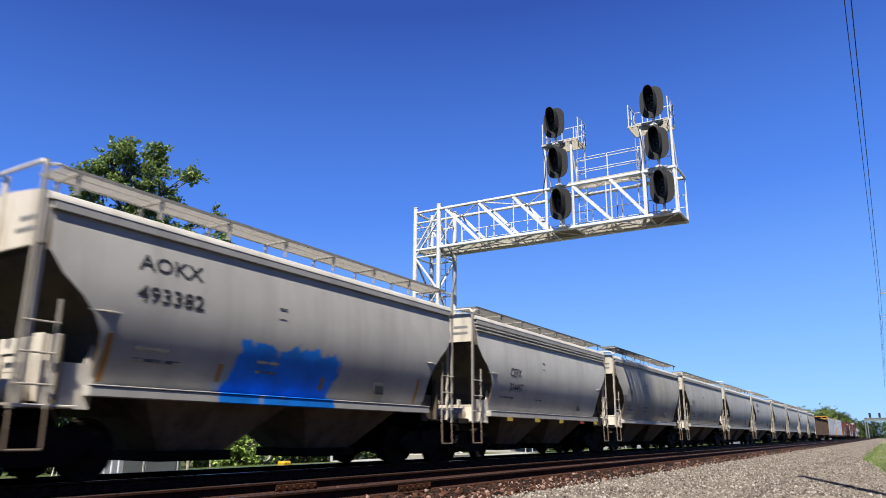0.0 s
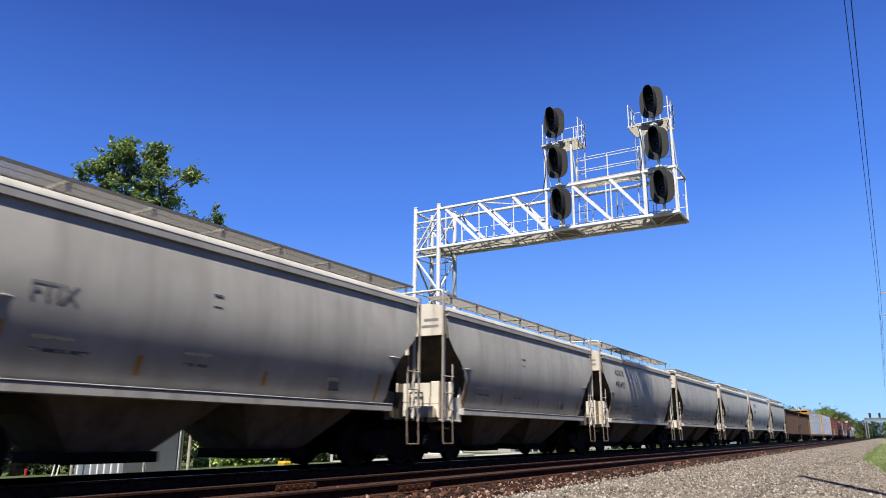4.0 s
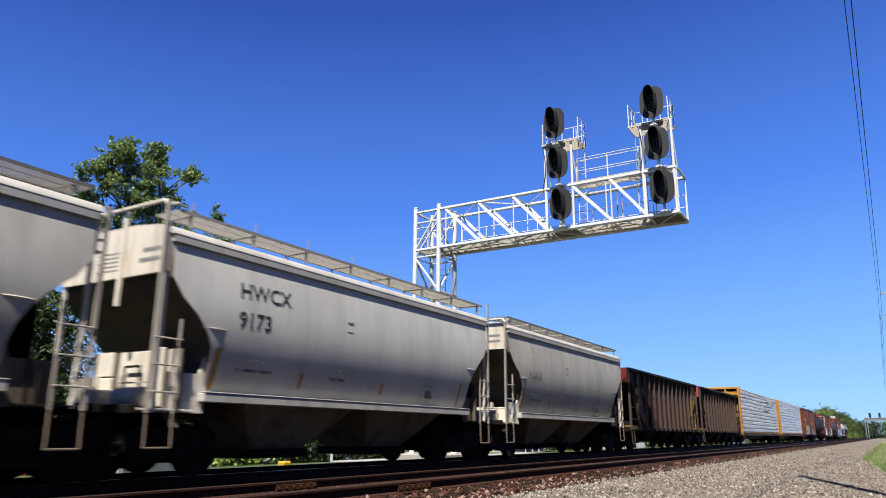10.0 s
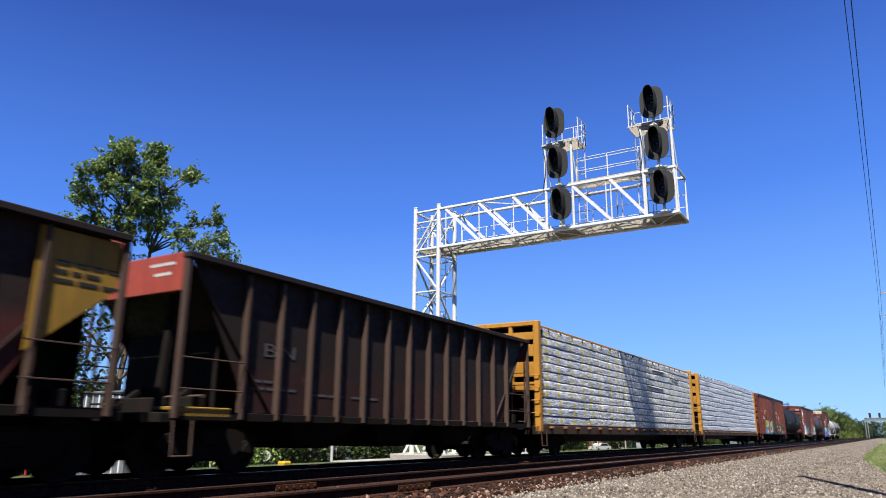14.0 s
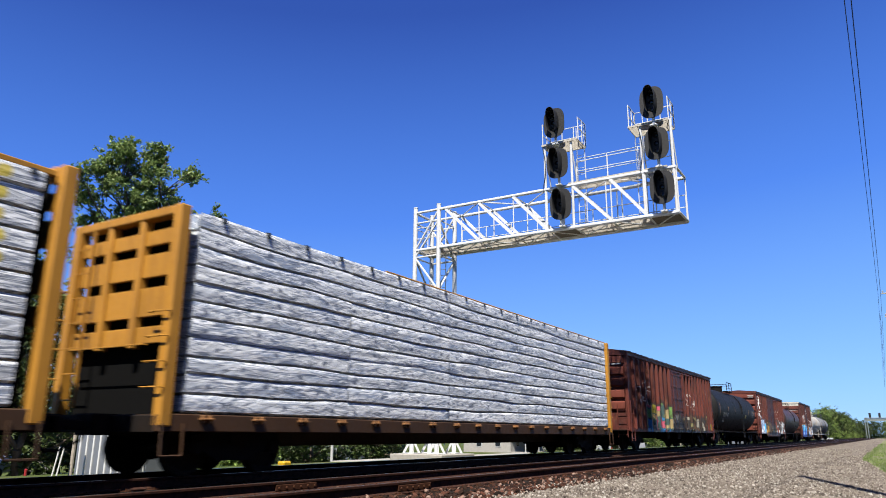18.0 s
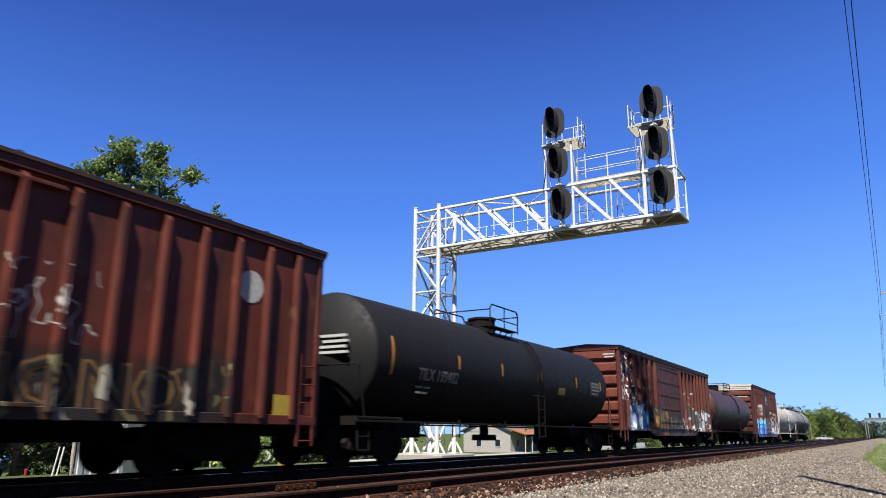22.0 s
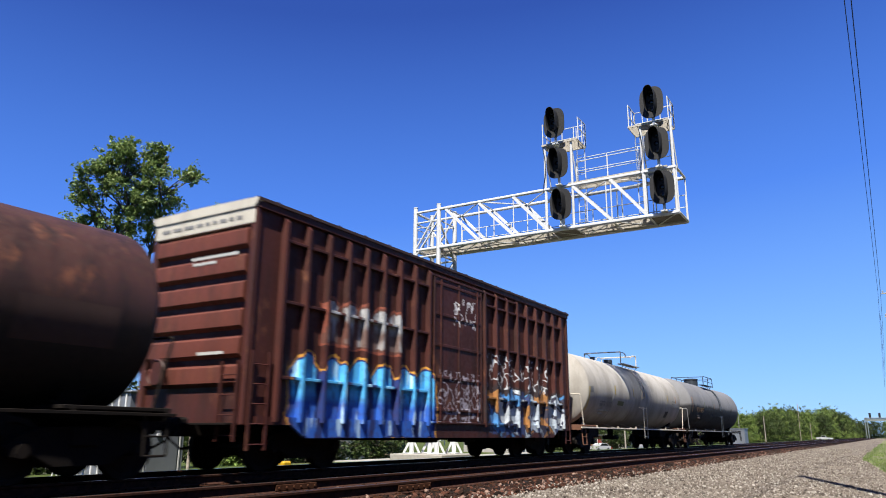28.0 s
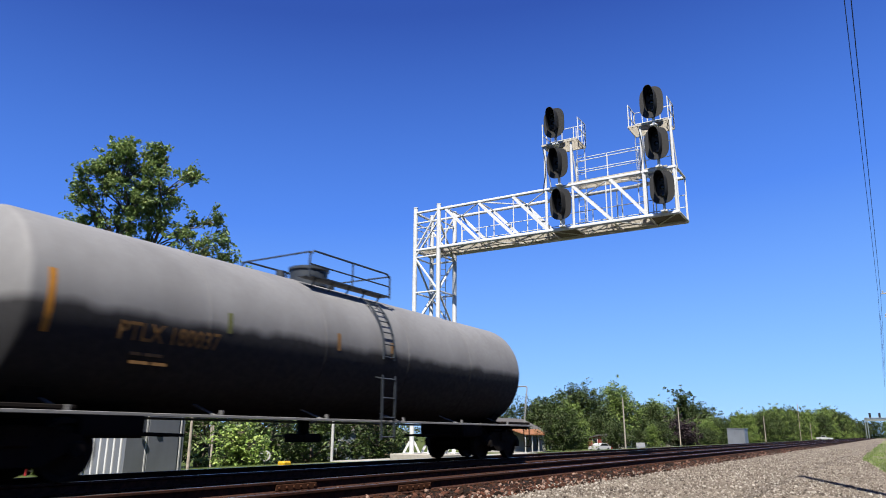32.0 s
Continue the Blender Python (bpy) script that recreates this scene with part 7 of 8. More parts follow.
scrawl(B3, 6.4, 8.6, 1.0, 2.3, (0.30, 0.28, 0.32), 2.3, 0.03, 1.9)
scrawl(B3, 9.2, 13.5, 2.0, 3.0, (0.40, 0.42, 0.45), 1.7, 0.018, 1.8)
boxcar(277.07, 15.38, 4.98, 0.86, B3, dict(door=(6.15, 8.7), ribs=(8, 8), corrugations=6, peak=0.06, end_low=0.55, end_mat=BOXBROWN, white_top=True, bands=(4.35, 3.15, 1.72), end_marks=((-1.1, 0.2, 3.95), (-0.5, 0.15, 3.84), (-0.9, -0.2, 2.1)), fish=(1.2, 1.6)),
       "tall brown-red boxcar with white-banded end and blue sprayed letters")
tank_car(293.1, 17.1, TANKWHITE, dict(mid=8.0, inset=0.98, dish=0.58, low_dome=True, railing=(-0.6, 1.8), look="cream-white tank shell greyed by dust", rail=CREAM, top=CREAM, ladder=CREAM, trim=RUSTTRIM, dome=CREAM, radius=1.465, centre=2.485, low_strip=True, hoops=True, strips=[(1.45, YELLOWP), (4.52, YELLOWP), (7.1, YELLOWP), (13.0, YELLOWP), (14.6, ORANGE)], ladder_x=8.45, mark=("GATX 15771", 2.82, 1.84, 0.29, GREYP), marks=((1.58, 2.32, 0.34, 0.22, GREYP), (5.0, 1.93, 0.8, 0.18, OLIVE), (12.9, 1.6, 0.55, 0.3, BLACKP)), print=((2.8, 1.66, 2, GREYP), (13.8, 2.4, 3, GREYP))),
         "cream-white tank car with dusty streaks and pale rails")
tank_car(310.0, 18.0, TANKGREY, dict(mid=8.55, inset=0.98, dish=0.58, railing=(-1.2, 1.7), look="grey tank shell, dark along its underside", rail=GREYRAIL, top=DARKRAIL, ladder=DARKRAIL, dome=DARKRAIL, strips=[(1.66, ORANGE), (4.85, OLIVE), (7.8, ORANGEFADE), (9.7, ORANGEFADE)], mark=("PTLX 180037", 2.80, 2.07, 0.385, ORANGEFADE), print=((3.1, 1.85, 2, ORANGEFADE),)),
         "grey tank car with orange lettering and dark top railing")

# ---- trees, poles, sheds and houses beyond the line ----
def leaf_clump(m, c, r, n, size, rnd):
    """A loose tuft of bent leaves round a twig's end."""
    for _ in range(n):
        d = Vector((rnd.gauss(0, 1), rnd.gauss(0, 1), rnd.gauss(0, 0.8))).normalized()
        o = c + d * r * rnd.random() ** 0.5
        q = Euler((rnd.uniform(-0.9, 0.9), rnd.uniform(-0.9, 0.9), rnd.uniform(0, 6.3))).to_matrix()
        s = size * rnd.uniform(0.6, 1.3)
        m.poly([o + q @ Vector((-s * 0.5, 0, 0)), o + q @ Vector((0, -s * 0.30, s * 0.08)), o + q @ Vector((s * 0.55, 0, -s * 0.06)), o + q @ Vector((0, s * 0.30, s * 0.08))], [(0, 1, 2), (0, 2, 3)])


def limb(m, a, b, r0, r1, rnd, bends=4):
    """A branch that wanders from a to b and thins; returns its points."""
    pts = [a]
    for k in range(1, bends + 1):
        p = a.lerp(b, k / bends)
        if k < bends:
            w = min(0.45, (b - a).length * 0.07)
            p = p + Vector((rnd.uniform(-w, w), rnd.uniform(-w, w), rnd.uniform(-w, w) + w * 0.5))
        pts.append(p)
    for k, (p, q) in enumerate(zip(pts[:-1], pts[1:])):
        m.bar(p, q, r0 + (r1 - r0) * k / bends, 6, r0 + (r1 - r0) * (k + 1) / bends)
    return pts


def tree(name, at, height, spread, shape, limbs, clumps, tuft, leaves, size, material, seed, label, low=0.25, group="trees beyond the line", fork=0.35):
    """A trunk with limbs to the crown's outline, twigs, and tufts of leaves along them. shape(u): the crown's reach at height u."""
    rnd = random.Random(seed)
    t = thing(name, label, "tree", group, at=pose(*at))
    tr, cr = Mesh(), Mesh()
    top = Vector((rnd.uniform(-0.3, 0.3), rnd.uniform(-0.3, 0.3), height * 0.96))
    spine = limb(tr, Vector((0, 0, -0.1)), top, height * 0.02 + 0.05, 0.03, rnd, 8)
    second = limb(tr, spine[3], Vector((spread * 0.28, spread * 0.1, height * 0.86)), height * 0.012 + 0.04, 0.03, rnd, 6)
    for k in range(limbs):
        u = low + (1 - low) * ((k + rnd.random()) / limbs)
        ang = k * 2.399 + rnd.uniform(-0.5, 0.5)
        reach = spread * shape(u) * rnd.uniform(0.72, 1.12)
        src = spine if rnd.random() < 0.6 else second
        hub = src[min(len(src) - 1, max(1, int(len(src) * max(0.15, u - 0.2))))]
        tip = Vector((reach * math.cos(ang), reach * math.sin(ang), height * u + rnd.uniform(-0.05, 0.05) * height))
        pts = limb(tr, hub, tip, 0.012 * height * (1.1 - u) + 0.02, 0.012, rnd, 4)
        per = max(2, clumps // limbs)
        for _ in range(per):
            f = rnd.random() ** 0.6
            i = min(3, int(f * 4))
            c = pts[i].lerp(pts[i + 1], f * 4 - i) + Vector((rnd.gauss(0, 1), rnd.gauss(0, 1), rnd.gauss(0, 0.7))) * tuft * 1.3
            if f > 0.35:
                tr.bar(pts[i], c, 0.012, 4, 0.006)
            leaf_clump(cr, c, tuft * rnd.uniform(0.6, 1.25), leaves, size, rnd)
    part("trunk", tr, BARK, t, "branching grey-brown trunk and limbs", sharp=60)
    part("crown", cr, material, t, "airy crown of small leaves", sharp=0)
    return t


def cone_shape(u):
    return 1.0 if u < 0.35 else 1.0 - 0.80 * ((u - 0.35) / 0.65) ** 1.1


def round_shape(u):
    return math.sqrt(max(0.06, 1 - ((u - 0.55) / 0.48) ** 2))


def forked_tree(at, boughs, seed, label):
    """A tree on two stems: each bough is (aside, height, size of its leafy head), seen across the line; depth is free."""
    rnd = random.Random(seed)
    t = thing("maple_tree", label, "tree", "trees beyond the line", at=pose(*at))
    out = Vector((at[0], at[1], 0)).normalized()
    aside = Vector((out.y, -out.x, 0))
    tr, cr = Mesh(), Mesh()
    stems = []
    for lean_to, top, r in ((-0.7, 16.6, 0.20), (0.9, 16.4, 0.15)):
        stems.append(limb(tr, Vector((0, 0, -0.1)) if not stems else stems[0][2].copy(), aside * lean_to + Vector((0, 0, top)), r, 0.03, rnd, 9))
    fill = []
    for i, p in enumerate(boughs):
        for q in boughs[:i]:
            if math.hypot(p[0] - q[0], p[1] - q[1]) < 1.35:
                fill.append(((p[0] + q[0]) / 2 + rnd.uniform(-0.2, 0.2), (p[1] + q[1]) / 2 + rnd.uniform(-0.2, 0.2), 0.42))
    for a, h, size in boughs + fill:
        src = stems[0] if a < 0.2 else stems[1]
        head = aside * a + out * rnd.uniform(-1.3, 1.3) * min(2.0, 0.6 + 0.12 * (18 - h)) + Vector((0, 0, h))
        hub = min(src, key=lambda p: abs(p.z - (h - 1.0 - 0.45 * abs(a))))
        pts = limb(tr, hub, head, 0.025 + 0.007 * (17 - h), 0.012, rnd, 4)
        for k in range(3 + int(4 * size)):
            d = Vector((rnd.gauss(0, 1), rnd.gauss(0, 1), rnd.gauss(0.15, 0.8))).normalized()
            tip = head + d * size * rnd.uniform(0.75, 1.65)
            tr.bar(pts[3].lerp(head, rnd.random()), tip, 0.016, 5, 0.006)
            for j in range(7):
                c = pts[3].lerp(head, 0.7).lerp(tip, 0.35 + 0.65 * (j + rnd.random()) / 7) + Vector((rnd.gauss(0, 1), rnd.gauss(0, 1), rnd.gauss(0, 0.8))) * 0.13
                leaf_clump(cr, c, rnd.uniform(0.10, 0.24), 8, 0.18, rnd)
    part("trunk", tr, BARK, t, "two forking grey-brown stems and limbs", sharp=60)
    part("crown", cr, LEAF, t, "airy crown of leafy tufts with sky between them", sharp=0)
    return t


forked_tree((20.6, 30.0, -2.1), [(-1.1, 16.5, 0.6), (0.35, 16.7, 0.4), (-1.6, 15.9, 0.55), (0.1, 13.5, 0.5), (0.7, 13.3, 0.5), (0.1, 14.5, 0.5), (-0.3, 12.4, 0.5), (-0.4, 16.0, 0.7), (0.5, 16.2, 0.4), (-1.8, 15.1, 0.6), (-0.7, 15.1, 0.8),
    (-2.6, 15.1, 0.4), (-3.0, 13.9, 0.5), (-1.9, 14.0, 0.75), (-1.0, 14.0, 0.8), (0.4, 14.9, 0.65), (1.9, 15.7, 0.5), (2.3, 15.3, 0.4), (1.2, 14.4, 0.75), (-3.1, 12.6, 0.7),
    (-2.1, 12.5, 0.8), (-1.1, 12.7, 0.8), (0.8, 12.1, 0.8), (2.1, 12.6, 0.8), (3.1, 13.5, 0.4), (2.6, 11.8, 1.0), (3.9, 12.7, 0.45), (3.7, 11.7, 0.8), (4.7, 11.1, 0.7),
    (-3.3, 10.9, 1.2), (-1.6, 10.8, 1.3), (1.6, 10.3, 1.3), (3.6, 9.6, 1.4), (-2.9, 8.6, 1.5), (0.2, 8.8, 1.5), (2.6, 7.8, 1.4)], 11, "tall open-crowned green tree on two stems behind the tracks")
tree("shade_tree", (18.0, 38.0, -2.1), 11.0, 4.8, round_shape, 44, 620, 0.45, 15, 0.30, LEAFDARK, 12, "leafy green tree behind the silver shed", low=0.2)
tree("shade_tree", (17.2, 31.5, -2.1), 9.0, 2.8, round_shape, 36, 480, 0.42, 15, 0.28, LEAFDARK, 13, "dense dark green tree behind the silver shed", low=0.26)
tree("shrub", (23.6, 25.2, -1.7), 2.5, 1.25, round_shape, 22, 240, 0.26, 14, 0.20, LEAFBRIGHT, 71, "bright light-green layered shrub on the bank", low=0.1, group="shrubs along the street")
for k, (x, y, h, w) in enumerate(((16.5, 44, 6.0, 3.4), (22.5, 47, 6.4, 3.6), (29, 48, 6.0, 3.6), (35.5, 49, 6.4, 3.6), (42, 50, 6.2, 3.8), (49, 50, 6.4, 3.8), (56, 51, 6.0, 3.8), (10.5, 40, 6.0, 3.2))):
    tree("hedge_tree", (x, y, -2.3), h, w, round_shape, 18, 210, 0.6, 14, 0.44, LEAFDARK, 80 + k, "dense dark green hedge tree behind the street", low=0.02, group="hedge behind the street")
# shrubs along the street
for k, (x, y, h, w) in enumerate(((30.5, 33, 3.2, 1.8), (38, 38, 5.0, 2.8), (42.5, 38, 4.6, 2.8), (46.5, 39, 5.4, 3.0), (51, 38, 4.6, 2.6), (14.5, 33, 4.4, 2.0), (25.5, 40, 5.0, 2.4), (58, 42, 4.8, 2.8), (32, 43, 4.2, 2.4), (55, 43, 5.2, 3.0), (62, 44, 5.0, 3.0), (35, 41, 4.6, 2.4))):
    tree("shrub", (x, y, -2.2), h, w, round_shape, 16, 150, 0.40, 12, 0.34, LEAF if k == 0 else LEAFDARK, 30 + k, "bushy green shrub beside the street", low=0.12, group="shrubs along the street")
# the wood across the street and the tree line that runs on to the horizon
base = [tree("broadleaf_tree", (137 + 0.0, 60, -2.3), 9.5, 6.0, round_shape, 34, 520, 0.9, 18, 0.48, LEAFDARK, 50, "dense green broadleaf tree", low=0.12),
        tree("broadleaf_tree", (164, 62, -2.3), 13.8, 7.5, round_shape, 38, 640, 1.0, 18, 0.52, LEAFDARK, 51, "tall dense green broadleaf tree", low=0.12),
        tree("broadleaf_tree", (185, 60, -2.3), 15.4, 7.0, cone_shape, 38, 640, 1.0, 18, 0.52, LEAFWOOD, 52, "tall green broadleaf tree", low=0.1)]
rnd = random.Random(77)


def copy_tree(k, x, y, h):
    src = base[k % 3]
    s = h / (9.5, 13.8, 15.4)[k % 3]
    return copy_thing(src, pose(x, y, -2.3, 0, 0, rnd.uniform(0, 360)) @ Matrix.Diagonal((s * rnd.uniform(0.9, 1.15), s * rnd.uniform(0.9, 1.15), s, 1)))


for k, (x, y, h) in enumerate(((148, 58, 9.5), (152, 66, 12), (175, 68, 15), (196, 62, 15.3), (207, 58, 12), (217, 60, 14), (228, 62, 13), (262, 62, 15), (272, 60, 13), (158, 56, 8.0), (240, 64, 14.5), (132, 66, 10), (284, 62, 11), (300, 64, 9.5))):
    copy_tree(k % 2 if k % 5 else 2, x, y, h * rnd.uniform(0.80, 1.04))
CREST = [(0.030, 0.012), (0.040, 0.024), (0.054, 0.0315), (0.065, 0.038), (0.073, 0.0285), (0.086, 0.033), (0.097, 0.031), (0.109, 0.039), (0.133, 0.035), (0.167, 0.030), (0.203, 0.0246)]


def crest(b):
    """How steeply the wood's skyline rises over the eye, by bearing off the line."""
    for (a, p), (c, q) in zip(CREST[:-1], CREST[1:]):
        if a <= b <= c:
            return p + (q - p) * (b - a) / (c - a)
    return CREST[0][1] if b < CREST[0][0] else CREST[-1][1]


for k in range(44):
    u = k / 43
    x = 215 + 235 * u
    y = 46 - 31 * u ** 1.3 + rnd.uniform(-1.5, 4.0)
    copy_tree(2 if k % 3 else 1, x, y, max(4.0, 0.88 * (crest(y / x) * x + 3.0) + rnd.uniform(-1.0, 0.5)))
tree("plum_tree", (184, 43, -2.3), 6.2, 3.2, round_shape, 20, 260, 0.9, 16, 0.5, LEAFPURPLE, 60, "dark purple-leaved tree beyond the street", low=0.1)
tree("poplar_tree", (249, 58, -2.3), 18.4, 4.2, lambda u: 0.35 if u < 0.75 else 1.0 - abs(u - 0.9) * 3, 22, 150, 0.7, 11, 0.8, LEAFDARK, 61, "tall thin tree with a sparse tuft on top", low=0.55)


def utility_pole(x, y, z, h, lean=0.0, arms=(0.6,), label="weathered wooden utility pole with a crossarm", r=0.15, span_y=True):
    p = thing("utility_pole", label, "utility pole", "utility poles along the line", at=pose(x, y, z, 0, lean, 0))
    m = Mesh()
    m.bar((0, 0, -0.3), (0, 0, h), r, 10, r * 0.72)
    part("pole", m, WOODPOLE, p)
    for a in arms:
        m = Mesh()
        m.box(-0.045, 0.045, -1.2, 1.2, h - a - 0.045, h - a + 0.045, 0.008)
        arm = part("crossarm", m, CONCRETE, p)
        m = Mesh()
        for yy in (-1.1, -0.5, 0.5, 1.1):
            m.lathe([(0, 0.03), (0.05, 0.05), (0.1, 0.055), (0.14, 0.035), (0.15, 0)], (0, yy, h - a + 0.06), (0, 0, 1), 10)
        part("insulator_row", m, CONCRETE, arm)
    return p


utility_pole(10.1, -1.39, -0.2, 15.0, arms=(), label="bare weathered wooden pole beside the gravel", r=0.16)
utility_pole(60, -2.0, -0.2, 11.6, arms=(0.55, 2.25), label="weathered wooden utility pole with two crossarms")
utility_pole(130.7, 41, -2.2, 9.4, -2.0, ())
utility_pole(171.7, 41, -2.3, 9.3, -1.6, ())
utility_pole(225, 30, -1.9, 8.0, -2.5, ())
utility_pole(322, 30, -1.9, 15.0, 0.0, ())
utility_pole(333, 27, -1.9, 8.0, -3.0, ())
utility_pole(16.5, 20.0, -0.6, 1.9, 0.0, (), "short orange-brown wooden post beside the silver shed", 0.06)
utility_pole(23.55, 27.0, -1.9, 2.9, 0.0, (), "short grey post by the street", 0.06)
utility_pole(29.5, 34, -2.1, 3.2, 0.0, (), "short weathered post by the street", 0.07)


def overhead_wire(pts, r=0.014):
    m = Mesh()
    for (a, b) in zip(pts[:-1], pts[1:]):
        a, b = Vector(a), Vector(b)
        n = 18
        q = [a.lerp(b, k / n) - Vector((0, 0, 0.35 * 4 * (k / n) * (1 - k / n))) for k in range(n + 1)]
        m.pipe(q, r, 5)
    w = tagged(part("overhead_wire", m, WIRE), "dark overhead wire strung between the poles", "wire", "overhead wires")
    return w


overhead_wire([(-38, -0.09, 11.3), (60, -0.61, 10.95), (150, -0.4, 10.95)], 0.011)
overhead_wire([(-38, -0.20, 11.3), (60, -0.77, 10.95), (150, -0.7, 10.95)], 0.013)
overhead_wire([(60, -0.55, 9.25), (150, -0.4, 9.25)])


def equipment_shed(x, y, z, lx, ly, h, label, ribs=True):
    s = thing("equipment_shed", label, "shed", "railway equipment sheds", at=pose(x, y, z))
    m = Mesh()
    m.box(0, lx, 0, ly, 0.0, h, 0.01)
    part("shell", m, SILVER, s, "silver sheet-metal walls")
    if ribs:
        for k in range(7):
            r = Mesh()
            r.box(-0.03, 0.004, 0.15 + k * (ly - 0.36) / 6, 0.21 + k * (ly - 0.36) / 6, 0.02, h - 0.02, 0.006)
            part("rib", r, SIGNAL, s)
        for xx in (0.62, lx - 0.16):
            r = Mesh()
            r.box(xx, xx + 0.05, -0.02, 0.004, 0.02, h - 0.05, 0.005)
            part("seam_strip", r, WHITEP, s)
        d = Mesh()
        d.box(0.70, lx - 0.22, -0.025, 0.003, 0.08, h - 0.12, 0.008)
        dr = part("door", d, SILVER, s, "flush grey metal door")
        d = Mesh()
        d.box(0.95, 1.12, -0.06, -0.02, h * 0.5, h * 0.5 + 0.08, 0.01)
        part("handle", d, SIGNAL, dr)
        d = Mesh()
        d.lathe([(0, 0), (0.03, 0.06), (0.10, 0.07), (0.12, 0.0)], (0.45, -0.02, h * 0.52), (0, -1, 0), 12)
        part("vent_cap", d, SIGNAL, s)
    r = Mesh()
    r.box(-0.07, lx + 0.07, -0.07, ly + 0.07, h, h + 0.06, 0.015)
    part("roof", r, SILVER, s, "flat overhanging metal roof")
    f = Mesh()
    f.box(-0.15, lx + 0.15, -0.15, ly + 0.15, -0.4, 0.0, 0.02)
    part("plinth", f, CONCRETE, s)
    return s


equipment_shed(12.75, 18.1, -0.62, 1.95, 2.25, 2.4, "silver ribbed metal equipment shed behind the track")
equipment_shed(104, 16.4, -0.6, 2.6, 2.2, 2.2, "small silver equipment shed far along the line", False)

SIDING = plain("pale_house_siding", (0.50, 0.47, 0.42), 0.7, 0.0, 0.1, 3.0)
SHINGLE = plain("grey_shingle_roof", (0.13, 0.12, 0.115), 0.85, 0.0, 0.25, 4.0)
TERRA = plain("orange_brown_porch_roof", (0.36, 0.16, 0.075), 0.8, 0.0, 0.2, 4.0)
GLASS = plain("dark_window_glass", (0.02, 0.025, 0.03), 0.08)
ASPHALT = plain("pale_worn_asphalt", (0.15, 0.145, 0.135), 0.9, 0.0, 0.15, 2.0)
BRICKRED = plain("red_painted_wall", (0.30, 0.05, 0.04), 0.7)


def house(x, y, z, lx, ly, h, roof, wall, label, porch=True):
    o = thing("house", label, "house", "houses beyond the line", at=pose(x, y, z))
    m = Mesh()
    m.box(0, lx, 0, ly, 0, h)
    part("shell", m, wall, o)
    r = Mesh()
    r.prism([(-0.5, h - 0.1), (-0.5, h + 0.1), (ly / 2, h + roof), (ly + 0.5, h + 0.1), (ly + 0.5, h - 0.1), (ly / 2, h + roof - 0.3)], "x", -0.4, lx + 0.4)
    part("roof", r, SHINGLE, o, "grey shingled gable roof")
    g = Mesh()
    g.prism([(0, h - 0.05), (ly, h - 0.05), (ly / 2, h + roof - 0.25)], "x", 0.0, lx)
    part("gable", g, wall, o)
    for k in range(3):
        wx = lx * (0.15 + 0.3 * k)
        w = Mesh()
        w.box(wx, wx + 1.1, -0.06, 0.02, 0.9, 2.2, 0.01)
        win = part("window", w, WHITEP, o, "white-framed window")
        w = Mesh()
        w.box(wx + 0.1, wx + 0.5, -0.075, -0.05, 1.0, 2.1)
        w.box(wx + 0.6, wx + 1.0, -0.075, -0.05, 1.0, 2.1)
        part("pane", w, GLASS, win)
    for k in range(2):
        w = Mesh()
        wy = ly * (0.2 + 0.4 * k)
        w.box(-0.06, 0.02, wy, wy + 1.1, 0.9, 2.2, 0.01)
        win = part("window", w, WHITEP, o, "white-framed window")
        w = Mesh()
        w.box(-0.075, -0.05, wy + 0.1, wy + 1.0, 1.0, 2.1)
        part("pane", w, GLASS, win)
    if porch:
        r = Mesh()
        r.prism([(-3.0, h - 0.55), (-3.0, h - 0.4), (0.02, h + 0.5), (0.02, h + 0.3)], "x", -0.2, lx * 0.8)
        part("porch_roof", r, TERRA, o, "orange-brown porch roof")
        for k in range(5):
            c = Mesh()
            c.box(k * lx * 0.19, k * lx * 0.19 + 0.16, -2.8, -2.64, 0, h - 0.5, 0.01)
            part("porch_post", c, WHITEP, o)
        c = Mesh()
        c.box(-0.1, lx * 0.8, -3.0, 0, -0.3, 0.15, 0.02)
        part("porch_floor", c, CONCRETE, o)
    return o


house(110, 54, -2.35, 14, 9, 3.4, 2.4, SIDING, "pale house with an orange-brown porch roof")
house(158, 50, -2.35, 9, 7, 2.4, 1.2, SIDING, "low white building among the trees", False)
house(147, 49, -2.35, 4, 5, 2.3, 0.8, BRICKRED, "small red shed among the trees", False)
house(200, 47, -2.35, 10, 7, 2.6, 1.6, SIDING, "low pale house under the trees", False)
house(66, 52, -2.3, 10, 8, 2.9, 1.8, plain("blue_grey_siding", (0.13, 0.16, 0.19), 0.7), "blue-grey house half hidden by shrubs", False)


def street():
    m = Mesh()
    m.box(-120, 260, 25.8, 31.0, -2.3, -1.86)
    return tagged(part("street", m, ASPHALT), "pale worn asphalt street below the bank", "road", "", "structure")


street()
walk_pad = Mesh()
walk_pad.box(26.0, 46.0, 19.4, 21.8, -1.1, -0.52, 0.03)
tagged(part("pavement", walk_pad, CONCRETE), "pale concrete strip beyond the signal mast", "pavement", "", "structure")


